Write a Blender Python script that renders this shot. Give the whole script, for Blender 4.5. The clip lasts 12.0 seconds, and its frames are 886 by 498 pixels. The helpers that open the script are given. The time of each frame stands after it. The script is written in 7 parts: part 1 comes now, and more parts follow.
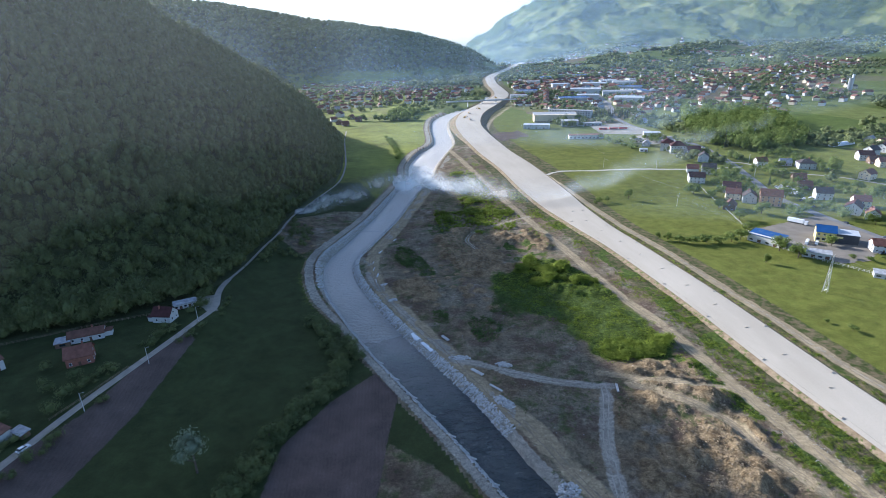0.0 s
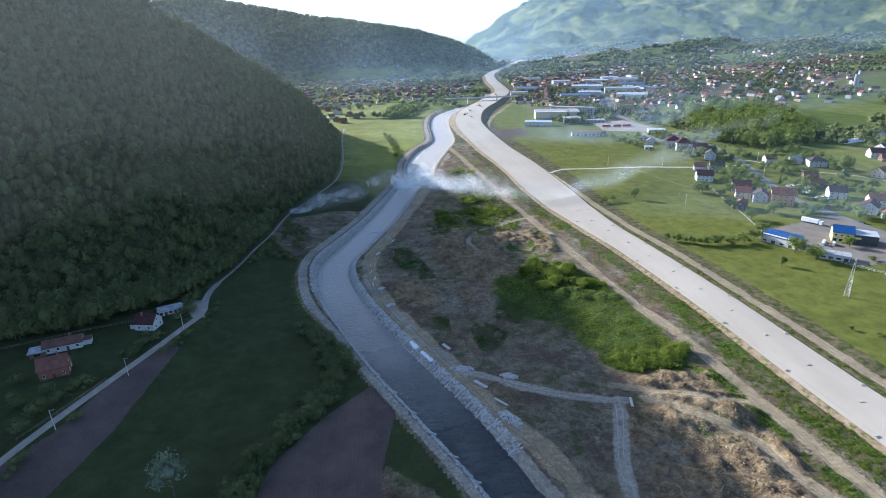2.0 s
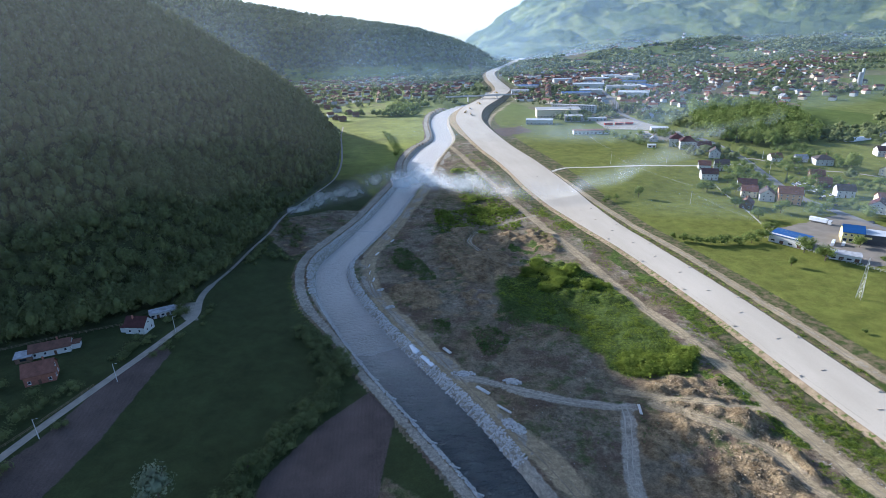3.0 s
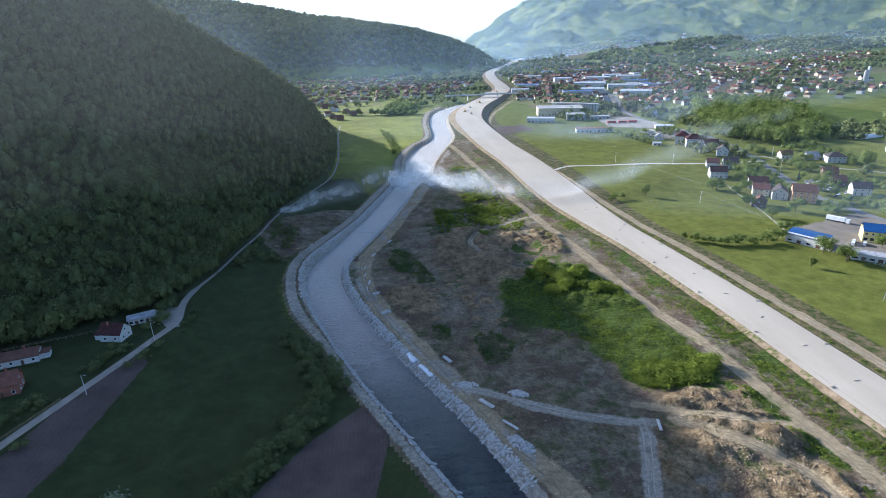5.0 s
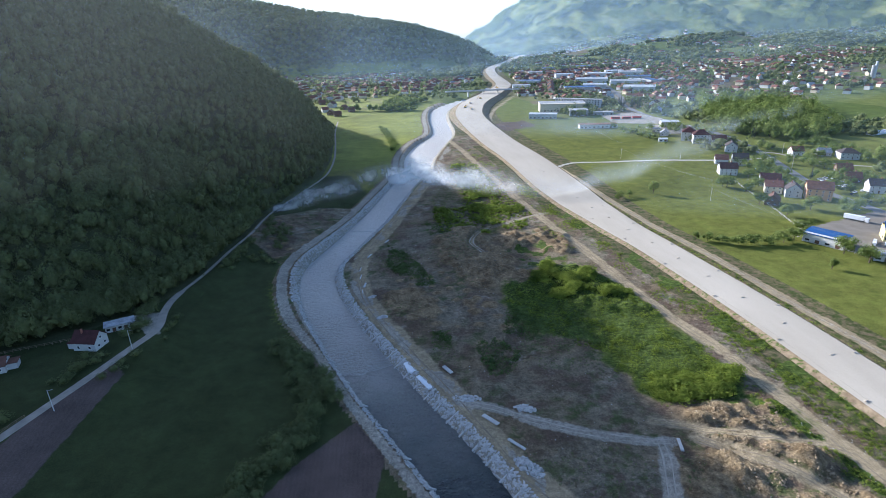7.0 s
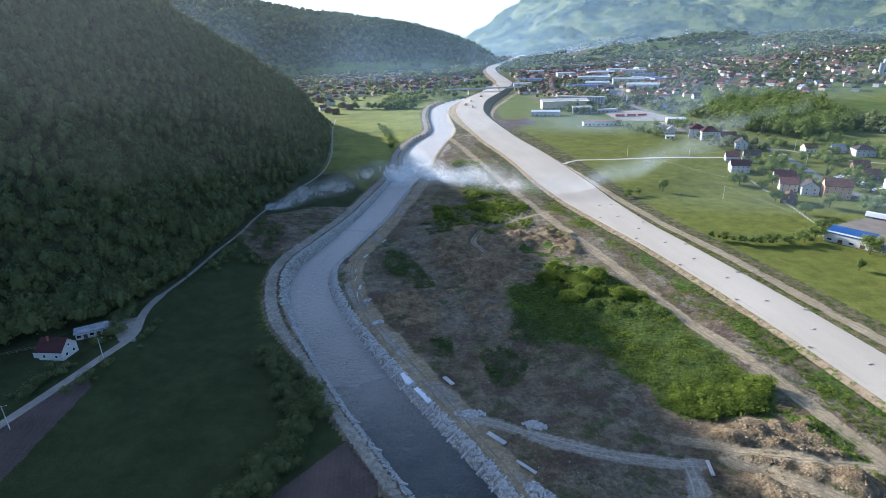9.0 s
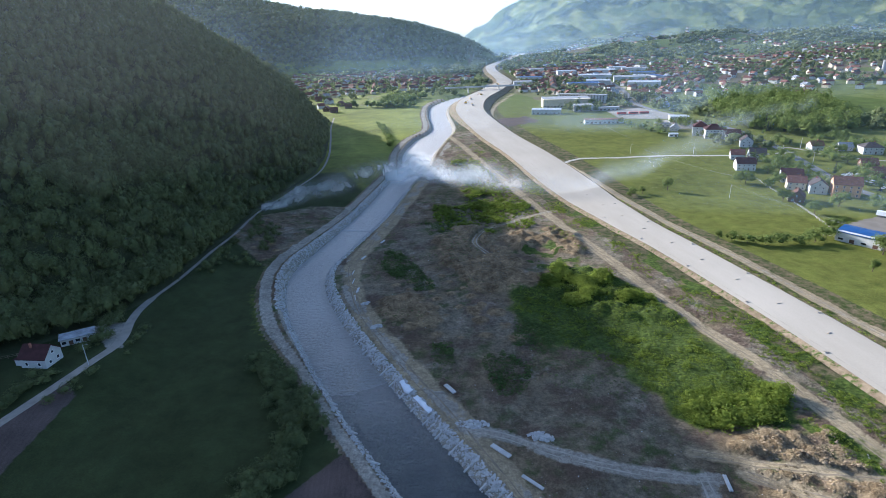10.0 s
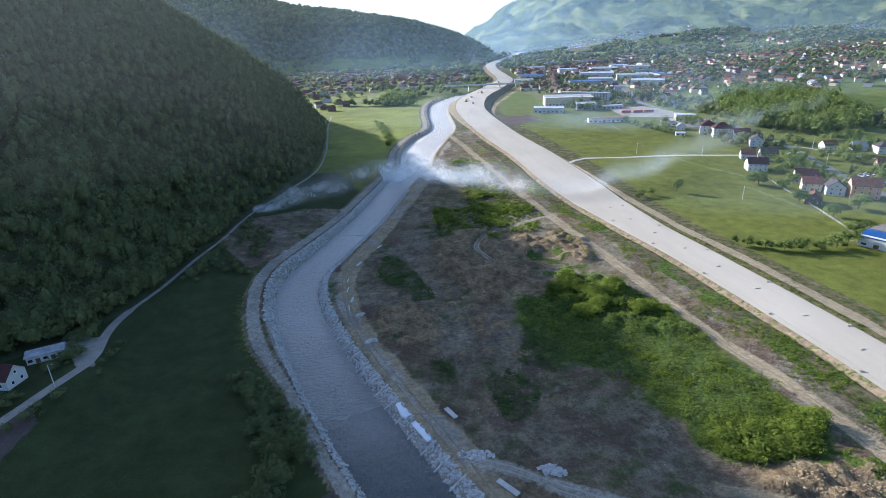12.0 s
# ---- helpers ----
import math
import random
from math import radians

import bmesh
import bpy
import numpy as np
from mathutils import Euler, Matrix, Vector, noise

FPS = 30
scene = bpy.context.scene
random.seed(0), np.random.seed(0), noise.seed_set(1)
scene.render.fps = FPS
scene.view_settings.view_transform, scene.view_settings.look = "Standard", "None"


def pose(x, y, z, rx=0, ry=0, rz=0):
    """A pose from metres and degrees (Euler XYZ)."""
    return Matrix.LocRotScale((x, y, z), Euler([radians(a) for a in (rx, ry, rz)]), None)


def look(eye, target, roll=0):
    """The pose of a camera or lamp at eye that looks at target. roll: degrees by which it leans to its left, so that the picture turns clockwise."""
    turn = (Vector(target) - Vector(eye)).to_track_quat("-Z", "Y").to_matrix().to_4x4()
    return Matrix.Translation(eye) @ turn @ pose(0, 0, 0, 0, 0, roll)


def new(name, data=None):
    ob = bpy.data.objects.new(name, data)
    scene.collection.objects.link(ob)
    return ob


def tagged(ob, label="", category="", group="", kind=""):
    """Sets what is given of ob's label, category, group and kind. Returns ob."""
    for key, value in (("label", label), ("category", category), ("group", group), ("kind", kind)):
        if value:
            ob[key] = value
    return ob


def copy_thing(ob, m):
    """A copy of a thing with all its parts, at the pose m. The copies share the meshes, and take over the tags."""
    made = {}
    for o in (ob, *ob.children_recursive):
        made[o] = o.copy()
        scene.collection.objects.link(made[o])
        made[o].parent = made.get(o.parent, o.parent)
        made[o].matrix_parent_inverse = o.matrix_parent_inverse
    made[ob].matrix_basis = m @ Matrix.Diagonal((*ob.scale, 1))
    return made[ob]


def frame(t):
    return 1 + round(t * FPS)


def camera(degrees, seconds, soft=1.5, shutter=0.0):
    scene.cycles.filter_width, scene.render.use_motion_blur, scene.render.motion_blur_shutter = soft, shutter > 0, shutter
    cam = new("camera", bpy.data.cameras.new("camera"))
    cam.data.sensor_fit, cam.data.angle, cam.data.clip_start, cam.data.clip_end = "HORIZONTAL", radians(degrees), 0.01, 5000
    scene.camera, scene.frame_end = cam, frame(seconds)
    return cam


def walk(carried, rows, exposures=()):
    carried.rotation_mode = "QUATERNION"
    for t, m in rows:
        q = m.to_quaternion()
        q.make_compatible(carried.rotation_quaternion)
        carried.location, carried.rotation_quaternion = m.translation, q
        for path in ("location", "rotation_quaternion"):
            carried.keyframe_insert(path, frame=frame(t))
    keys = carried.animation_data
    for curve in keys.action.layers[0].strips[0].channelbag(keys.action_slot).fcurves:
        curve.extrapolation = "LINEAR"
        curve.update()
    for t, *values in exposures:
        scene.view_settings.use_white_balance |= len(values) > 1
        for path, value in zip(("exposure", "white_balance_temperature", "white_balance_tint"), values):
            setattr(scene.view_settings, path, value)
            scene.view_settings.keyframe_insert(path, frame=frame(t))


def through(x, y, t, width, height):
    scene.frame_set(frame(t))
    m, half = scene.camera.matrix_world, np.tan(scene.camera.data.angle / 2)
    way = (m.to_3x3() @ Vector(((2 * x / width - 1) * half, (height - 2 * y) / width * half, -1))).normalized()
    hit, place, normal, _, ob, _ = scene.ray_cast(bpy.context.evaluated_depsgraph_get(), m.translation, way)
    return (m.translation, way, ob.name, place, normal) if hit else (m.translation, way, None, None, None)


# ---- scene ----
cam = camera(79.8, 12.0, soft=0.5)
PATH = [
    (0, (-1.91, -24.15, 140.44), (1.953, 12.973, 125.999), -1.5),
    (0.5, (-1.71, -20.21, 139.86), (2.147, 16.872, 125.381), -1.5),
    (1, (-1.45, -16.25, 139.00), (2.411, 20.806, 124.460), -1.5),
    (1.5, (-1.16, -12.18, 137.92), (2.719, 24.879, 123.356), -1.5),
    (2, (-0.89, -8.16, 136.73), (3.013, 28.885, 122.168), -1.5),
    (2.5, (-0.62, -4.12, 135.58), (3.277, 32.924, 120.996), -1.5),
    (3, (-0.36, -0.08, 134.47), (3.537, 36.937, 119.834), -1.5),
    (5, (1.31, 16.49, 127.36), (5.250, 53.549, 112.842), -1.6),
    (5.5, (1.71, 20.60, 126.24), (5.652, 57.640, 111.682), -1.6),
    (6, (2.10, 24.64, 125.11), (6.057, 61.657, 110.511), -1.6),
    (6.5, (2.50, 28.63, 123.96), (6.422, 65.650, 109.325), -1.6),
    (7, (2.99, 32.56, 122.85), (6.933, 69.564, 108.167), -1.6),
    (9, (4.62, 49.48, 115.54), (8.564, 86.502, 100.939), -1.6),
    (9.5, (4.93, 53.66, 114.41), (8.887, 90.684, 99.765), -1.7),
    (10, (5.13, 57.87, 113.30), (9.095, 94.870, 98.638), -1.7),
    (10.5, (5.38, 62.04, 112.22), (9.378, 99.025, 97.518), -1.6),
    (11, (5.73, 66.17, 111.35), (9.715, 103.150, 96.613), -1.7),
    (11.5, (6.22, 70.32, 110.84), (10.203, 107.280, 96.083), -1.7),
    (12, (6.85, 74.55, 110.66), (10.826, 111.530, 95.915), -1.7),
]
walk(cam, [(t, look(eye, target, roll)) for t, eye, target, roll in PATH],
     exposures=[(0, 1.13, 5130, 14), (12, 1.13, 5130, 14)])

# ---- daylight ----
SUN_AZIMUTH, SUN_ELEVATION = -43.0, 20.2   # degrees, azimuth clockwise from +y

world = bpy.data.worlds.new("world")
scene.world = world
world.use_nodes = True
wn = world.node_tree.nodes
sky = wn.new("ShaderNodeTexSky")
sky.sky_type = "NISHITA"
sky.sun_disc = False
sky.sun_elevation = radians(SUN_ELEVATION)
sky.sun_rotation = radians(SUN_AZIMUTH)
sky.air_density, sky.dust_density, sky.ozone_density = 1.0, 1.5, 1.0
wn["Background"].inputs["Strength"].default_value = 0.102
world.node_tree.links.new(sky.outputs["Color"], wn["Background"].inputs["Color"])

sun_data = bpy.data.lights.new("sun", "SUN")
sun_data.energy, sun_data.angle, sun_data.color = 5.0, radians(0.6), (1.0, 0.87, 0.69)
sun = new("sun", sun_data)
away = Vector((math.sin(radians(SUN_AZIMUTH)) * math.cos(radians(SUN_ELEVATION)),
               math.cos(radians(SUN_AZIMUTH)) * math.cos(radians(SUN_ELEVATION)),
               math.sin(radians(SUN_ELEVATION))))
sun.matrix_world = look(away * 500, (0, 0, 0))

# ---- materials ----
class Nodes:
    """A small wrapper to write node trees in few words."""

    def __init__(self, name):
        self.mat = bpy.data.materials.new(name)
        self.mat.use_nodes = True
        self.tree = self.mat.node_tree
        self.bsdf = self.tree.nodes["Principled BSDF"]
        self.pos = None

    def node(self, kind, **inputs):
        n = self.tree.nodes.new("ShaderNode" + kind)
        for key, value in inputs.items():
            self.put(n.inputs[key.replace("_", " ")], value)
        return n

    def put(self, socket, value):
        if isinstance(value, bpy.types.NodeSocket):
            self.tree.links.new(value, socket)
        else:
            socket.default_value = value

    def position(self):
        if self.pos is None:
            self.pos = self.node("NewGeometry").outputs["Position"]
        return self.pos

    def noise(self, scale, detail=4.0, rough=0.55, where=None, stretch=None):
        v = where or self.position()
        if stretch:
            m = self.node("Mapping")
            self.put(m.inputs["Vector"], v)
            m.inputs["Scale"].default_value = stretch
            v = m.outputs["Vector"]
        return self.node("TexNoise", Vector=v, Scale=scale, Detail=detail, Roughness=rough).outputs["Fac"]

    def math_vector(self, shift):
        """The position moved by shift along x, for noise that differs from the rest."""
        m = self.node("Mapping", Vector=self.position())
        m.inputs["Location"].default_value = (shift, shift * 0.7, 0.0)
        return m.outputs["Vector"]

    def ramp(self, fac, low, high):
        n = self.node("MapRange")
        self.put(n.inputs["Value"], fac)
        n.inputs["From Min"].default_value, n.inputs["From Max"].default_value = low, high
        return n.outputs["Result"]

    def mix(self, fac, a, b):
        n = self.tree.nodes.new("ShaderNodeMix")
        n.data_type = "RGBA"
        self.put(n.inputs[0], fac)
        for socket, value in ((n.inputs[6], a), (n.inputs[7], b)):
            self.put(socket, value if isinstance(value, bpy.types.NodeSocket) else (*value, 1.0))
        return n.outputs[2]

    def grainy(self, color, fac, low=0.6, high=1.25):
        """The colour, made lighter and darker by a factor from 0 to 1."""
        n = self.tree.nodes.new("ShaderNodeMix")
        n.data_type, n.blend_type = "RGBA", "MULTIPLY"
        n.inputs[0].default_value = 1.0
        self.put(n.inputs[6], color)
        self.put(n.inputs[7], self.mix(fac, (low, low, low), (high, high, high)))
        return n.outputs[2]

    def math(self, op, a, b=0.5):
        n = self.tree.nodes.new("ShaderNodeMath")
        n.operation = op
        self.put(n.inputs[0], a)
        self.put(n.inputs[1], b)
        return n.outputs[0]

    def attribute(self, name):
        n = self.tree.nodes.new("ShaderNodeAttribute")
        n.attribute_name = name
        s = self.tree.nodes.new("ShaderNodeSeparateColor")
        self.tree.links.new(n.outputs["Color"], s.inputs[0])
        return s.outputs[0], s.outputs[1], s.outputs[2]

    def bump(self, height, strength, distance):
        n = self.node("Bump", Height=height, Strength=strength, Distance=distance)
        self.tree.links.new(n.outputs["Normal"], self.bsdf.inputs["Normal"])

    def done(self, color, rough=0.9, spec=0.3, metal=0.0):
        self.put(self.bsdf.inputs["Base Color"], color if isinstance(color, bpy.types.NodeSocket) else (*color, 1.0))
        self.put(self.bsdf.inputs["Roughness"], rough)
        self.bsdf.inputs["Specular IOR Level"].default_value = spec
        self.bsdf.inputs["Metallic"].default_value = metal
        return self.mat


def plain(name, color, rough=0.8, vary=0.18, scale=0.8, metal=0.0, spec=0.3, grain=6.0):
    """A painted or mineral surface with blotches and a fine grain."""
    n = Nodes(name)
    dark = tuple(c * (1 - vary) for c in color)
    light = tuple(min(1, c * (1 + vary)) for c in color)
    base = n.mix(n.ramp(n.noise(scale), 0.3, 0.7), dark, light)
    col = n.mix(n.math("MULTIPLY", n.ramp(n.noise(grain, 3), 0.45, 0.75), 0.35), base, dark)
    n.bump(n.noise(grain, 3), 0.25, 0.03)
    return n.done(col, rough, spec, metal)


def foliage(name, dark, light, scale=0.09, through=0.25):
    """Leaves: tone by tree, by clump and by leaf, and some light that passes through."""
    n = Nodes(name)
    tree = n.ramp(n.noise(scale, 2), 0.32, 0.68)
    clump = n.ramp(n.noise(0.9, 3), 0.3, 0.7)
    geo = n.tree.nodes.new("ShaderNodeNewGeometry")
    leaf = geo.outputs["Random Per Island"]
    fac = n.math("ADD", n.math("MULTIPLY", tree, 0.5), n.math("ADD", n.math("MULTIPLY", clump, 0.25), n.math("MULTIPLY", leaf, 0.3)))
    col = n.mix(fac, dark, light)
    mat = n.done(col, 0.75, 0.15)
    if through:
        trans = n.node("BsdfTranslucent", Color=col)
        both = n.tree.nodes.new("ShaderNodeMixShader")
        both.inputs[0].default_value = through
        n.tree.links.new(n.bsdf.outputs[0], both.inputs[1])
        n.tree.links.new(trans.outputs[0], both.inputs[2])
        n.tree.links.new(both.outputs[0], n.tree.nodes["Material Output"].inputs["Surface"])
    return mat


def ground_material():
    n = Nodes("valley_ground")
    bare, gravel, weeds = n.attribute("cover")
    plough, scrub, woods = n.attribute("cover_more")
    fine = n.noise(1.1, 6, 0.62)
    mid = n.noise(0.16, 5)
    big = n.noise(0.022, 4)
    edge = n.math("MULTIPLY", n.math("SUBTRACT", n.noise(0.45, 5, 0.6), 0.5), 0.9)

    def worn(w):
        return n.ramp(n.math("ADD", w, edge), 0.36, 0.64)

    grass = n.mix(n.ramp(mid, 0.3, 0.7), (0.098, 0.113, 0.018), (0.155, 0.161, 0.030))
    grass = n.mix(n.math("MULTIPLY", n.ramp(fine, 0.4, 0.75), 0.45), grass, (0.045, 0.070, 0.012))
    # the farther fields lie in strips of their own green
    m = n.node("Mapping", Vector=n.position())
    m.inputs["Rotation"].default_value = (0, 0, 0.5)
    m.inputs["Scale"].default_value = (0.011, 0.0042, 0.0)
    cells = n.node("TexVoronoi", Vector=m.outputs["Vector"], Scale=1.0)
    tone = n.tree.nodes.new("ShaderNodeSeparateColor")
    n.tree.links.new(cells.outputs["Color"], tone.inputs[0])
    strip = n.mix(tone.outputs[0], (0.07, 0.105, 0.022), (0.17, 0.19, 0.055))
    strip = n.mix(n.ramp(tone.outputs[1], 0.8, 0.9), strip, (0.15, 0.12, 0.08))
    xyz = n.node("SeparateXYZ", Vector=n.position())
    far = n.math("MULTIPLY", n.ramp(n.math("ADD", xyz.outputs["Y"], n.math("MULTIPLY", xyz.outputs["X"], 0.9)), 850.0, 1150.0), 0.85)
    grass = n.mix(far, grass, strip)
    # the meadow beyond y = 540 turns paler and yellower
    pale_meadow = n.math("MULTIPLY", n.ramp(xyz.outputs["Y"], 540.0, 610.0), n.ramp(xyz.outputs["X"], 120.0, 80.0))
    grass = n.mix(n.math("MULTIPLY", pale_meadow, n.ramp(n.noise(0.02, 4), 0.25, 0.6)), grass, n.mix(n.ramp(fine, 0.3, 0.7), (0.17, 0.20, 0.035), (0.25, 0.26, 0.05)))
    # the left meadow's grass is coloured darker, standing in for the hill's shade
    meadow_shade = n.attribute("cover_track")[1]
    grass = n.mix(n.math("MULTIPLY", worn(meadow_shade), 0.85), grass, n.mix(n.ramp(n.noise(0.2, 5), 0.3, 0.7), (0.022, 0.032, 0.014), (0.034, 0.046, 0.020)))
    earth = n.mix(n.ramp(mid, 0.3, 0.7), (0.106, 0.078, 0.047), (0.272, 0.212, 0.13))
    earth = n.mix(n.ramp(big, 0.45, 0.60), earth, n.mix(n.ramp(n.noise(0.25, 6, 0.7), 0.35, 0.65), (0.125, 0.108, 0.074), (0.29, 0.25, 0.175)))
    # darker and paler spreads
    earth = n.mix(n.math("MULTIPLY", n.ramp(n.noise(0.055, 7, 0.68), 0.50, 0.58), 0.75), earth, (0.125, 0.086, 0.062))
    earth = n.mix(n.math("MULTIPLY", n.ramp(n.noise(0.045, 7, 0.7, where=n.math_vector(31.0)), 0.56, 0.64), 0.7), earth, (0.315, 0.275, 0.215))
    earth = n.mix(n.math("MULTIPLY", n.ramp(fine, 0.42, 0.7), 0.3), earth, (0.082, 0.064, 0.042))
    tuft = n.math("MULTIPLY", n.ramp(n.noise(0.12, 6, 0.65), 0.50, 0.62), n.ramp(n.noise(0.03, 3), 0.44, 0.58))
    earth = n.mix(n.math("MULTIPLY", tuft, 0.8), earth, (0.062, 0.090, 0.025))
    stones = n.mix(n.ramp(n.noise(0.5, 6, 0.7), 0.3, 0.7), (0.205, 0.188, 0.150), (0.36, 0.328, 0.265))
    dusty = n.mix(n.ramp(n.noise(0.3, 6, 0.7), 0.3, 0.7), (0.225, 0.180, 0.108), (0.345, 0.282, 0.175))
    track = n.attribute("cover_track")[0]
    tipped = n.attribute("cover_track")[2]
    subsoil = n.mix(n.ramp(n.noise(0.22, 6, 0.7), 0.38, 0.62), (0.138, 0.096, 0.050), (0.345, 0.262, 0.148))
    subsoil = n.mix(n.math("MULTIPLY", n.ramp(n.noise(1.5, 5, 0.7), 0.45, 0.7), 0.5), subsoil, (0.10, 0.068, 0.044))
    herbs = n.mix(n.ramp(n.noise(0.5, 6, 0.65), 0.35, 0.65), (0.034, 0.055, 0.010), (0.105, 0.145, 0.026))
    furrow = n.node("Mapping", Vector=n.position())
    furrow.inputs["Rotation"].default_value = (0, 0, 0.44)
    rows = n.node("TexWave", Vector=furrow.outputs["Vector"], Scale=0.23, Distortion=5.0, Detail=4.0)
    rows.bands_direction = "Y"
    xy = n.node("SeparateXYZ", Vector=n.position())
    levelled = n.math("MULTIPLY", n.ramp(xy.outputs["Y"], 172.0, 180.0), n.ramp(xy.outputs["X"], 136.0, 128.0))
    ridges = n.math("MULTIPLY", rows.outputs["Fac"], levelled)
    herbs = n.mix(n.math("MULTIPLY", n.math("MULTIPLY", n.ramp(rows.outputs["Fac"], 0.30, 0.10), levelled), 0.3), herbs, (0.034, 0.042, 0.014))
    brush = n.mix(n.ramp(n.noise(0.25, 6, 0.65), 0.4, 0.62), (0.042, 0.060, 0.012), (0.150, 0.118, 0.068))
    wave = n.node("TexWave", Vector=n.position(), Scale=0.22, Distortion=1.2, Detail=2.0)
    wave.bands_direction = "X"
    tilled = n.mix(n.math("ADD", n.math("MULTIPLY", wave.outputs["Fac"], 0.25), n.math("MULTIPLY", n.ramp(n.noise(0.08, 5), 0.3, 0.7), 0.7)), (0.088, 0.066, 0.056), (0.116, 0.088, 0.074))
    col = n.mix(worn(scrub), grass, brush)
    col = n.mix(worn(bare), col, earth)
    col = n.mix(n.ramp(n.math("ADD", tipped, edge), 0.25, 0.75), col, subsoil)
    col = n.mix(worn(weeds), col, herbs)
    col = n.mix(worn(plough), col, tilled)
    col = n.mix(worn(track), col, dusty)
    col = n.mix(worn(gravel), col, stones)
    col = n.mix(worn(woods), col, n.mix(mid, (0.050, 0.060, 0.028), (0.10, 0.11, 0.05)))
    col = n.grainy(col, n.ramp(n.noise(2.6, 5, 0.75), 0.35, 0.65), 0.74, 1.24)
    col = n.grainy(col, n.ramp(n.noise(0.07, 6, 0.7), 0.35, 0.65), 0.8, 1.18)
    broken = n.math("MAXIMUM", n.math("MAXIMUM", bare, tipped), weeds)
    col = n.mix(broken, col, n.grainy(col, n.ramp(n.noise(0.7, 6, 0.75), 0.36, 0.64), 0.74, 1.24))
    smooth_way = n.math("SUBTRACT", 1.0, n.math("MULTIPLY", n.math("MAXIMUM", worn(track), worn(gravel)), 0.8))
    rough = n.math("MULTIPLY", n.math("ADD", n.math("MULTIPLY", n.math("MAXIMUM", bare, weeds), 0.8), 0.2), smooth_way)
    relief = n.math("ADD", n.math("MULTIPLY", n.noise(0.35, 6, 0.7), 2.2), fine)
    relief = n.math("ADD", relief, n.math("MULTIPLY", n.math("MULTIPLY", ridges, weeds), 0.12))
    n.bump(relief, rough, 0.9)
    return n.done(col, 0.95, 0.12)


def water_material():
    """Clear river: dark with small waves where it is deep, pale over the shallow gravel bed, with glint painted into
    the pale tone.
    """
    n = Nodes("river_water")
    xyz = n.node("SeparateXYZ", Vector=n.position())
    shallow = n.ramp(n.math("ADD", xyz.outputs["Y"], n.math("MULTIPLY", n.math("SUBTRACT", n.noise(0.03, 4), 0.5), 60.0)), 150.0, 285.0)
    waves_ = n.noise(0.62, 3, 0.5, stretch=(0.75, 1.5, 1.0))
    chop = n.noise(1.9, 5, 0.65, stretch=(0.8, 1.25, 1.0))
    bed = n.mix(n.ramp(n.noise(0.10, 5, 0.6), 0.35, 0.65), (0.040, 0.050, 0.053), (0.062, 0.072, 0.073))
    # gravel bed tone, brightened further to carry the water's glint
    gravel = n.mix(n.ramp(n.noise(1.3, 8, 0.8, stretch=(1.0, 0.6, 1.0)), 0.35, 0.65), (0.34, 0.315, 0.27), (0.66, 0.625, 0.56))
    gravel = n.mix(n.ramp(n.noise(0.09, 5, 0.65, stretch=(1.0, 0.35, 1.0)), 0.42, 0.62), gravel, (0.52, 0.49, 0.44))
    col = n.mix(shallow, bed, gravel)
    n.bump(n.math("ADD", n.math("MULTIPLY", waves_, 1.3), n.math("MULTIPLY", chop, 0.6)), 1.0, 1.7)
    return n.done(col, n.math("ADD", 0.07, n.math("MULTIPLY", shallow, 0.38)), 0.45)


def concrete_road_material():
    n = Nodes("pale_road_base")
    blot = n.noise(0.05, 5, 0.6, stretch=(1.0, 0.25, 1.0))
    grain = n.noise(1.6, 6, 0.7)
    col = n.mix(n.ramp(blot, 0.3, 0.7), (0.405, 0.356, 0.276), (0.50, 0.446, 0.355))
    col = n.mix(n.math("MULTIPLY", n.ramp(grain, 0.45, 0.75), 0.4), col, (0.31, 0.275, 0.22))
    n.bump(grain, 0.3, 0.06)
    return n.done(col, 0.9, 0.2)


M_GROUND = ground_material()
M_WATER = water_material()
M_HIGHWAY = concrete_road_material()
M_SLOPE = plain("embankment_soil", (0.17, 0.145, 0.10), 0.95, 0.4, 0.25, grain=1.4)


def verge_material():
    n = Nodes("weedy_slope")
    earth = n.mix(n.ramp(n.noise(0.3, 6, 0.7), 0.35, 0.65), (0.16, 0.118, 0.074), (0.32, 0.25, 0.165))
    green = n.mix(n.ramp(n.noise(0.8, 5, 0.7), 0.35, 0.65), (0.045, 0.07, 0.014), (0.11, 0.14, 0.035))
    col = n.mix(n.ramp(n.noise(0.42, 7, 0.72), 0.53, 0.60), earth, green)
    n.bump(n.noise(0.7, 6, 0.7), 0.8, 0.5)
    return n.done(col, 0.95, 0.1)


M_VERGE = verge_material()
M_LANE = plain("worn_lane_asphalt", (0.29, 0.262, 0.215), 0.9, 0.2, 0.3, grain=2.5)
M_ASPHALT = plain("grey_asphalt", (0.17, 0.17, 0.17), 0.85, 0.2, 0.15, grain=2.0)
M_ROCK = plain("pale_limestone", (0.44, 0.43, 0.405), 0.9, 0.3, 0.7, grain=3.0)
M_LEAF_HILL = foliage("hill_woods_leaves", (0.068, 0.090, 0.033), (0.185, 0.205, 0.078), 0.13)
M_LEAF_FIELD = foliage("field_tree_leaves", (0.072, 0.112, 0.028), (0.245, 0.295, 0.080), 0.06, 0.5)
# leaves of the farther trees, paled so that their colour carries haze
M_LEAF_FAR = foliage("haze_paled_leaves", (0.115, 0.148, 0.062), (0.235, 0.262, 0.11), 0.03, 0.5)
M_LEAF_PALE = foliage("willow_leaves", (0.15, 0.18, 0.11), (0.29, 0.32, 0.21), 0.2, 0.3)
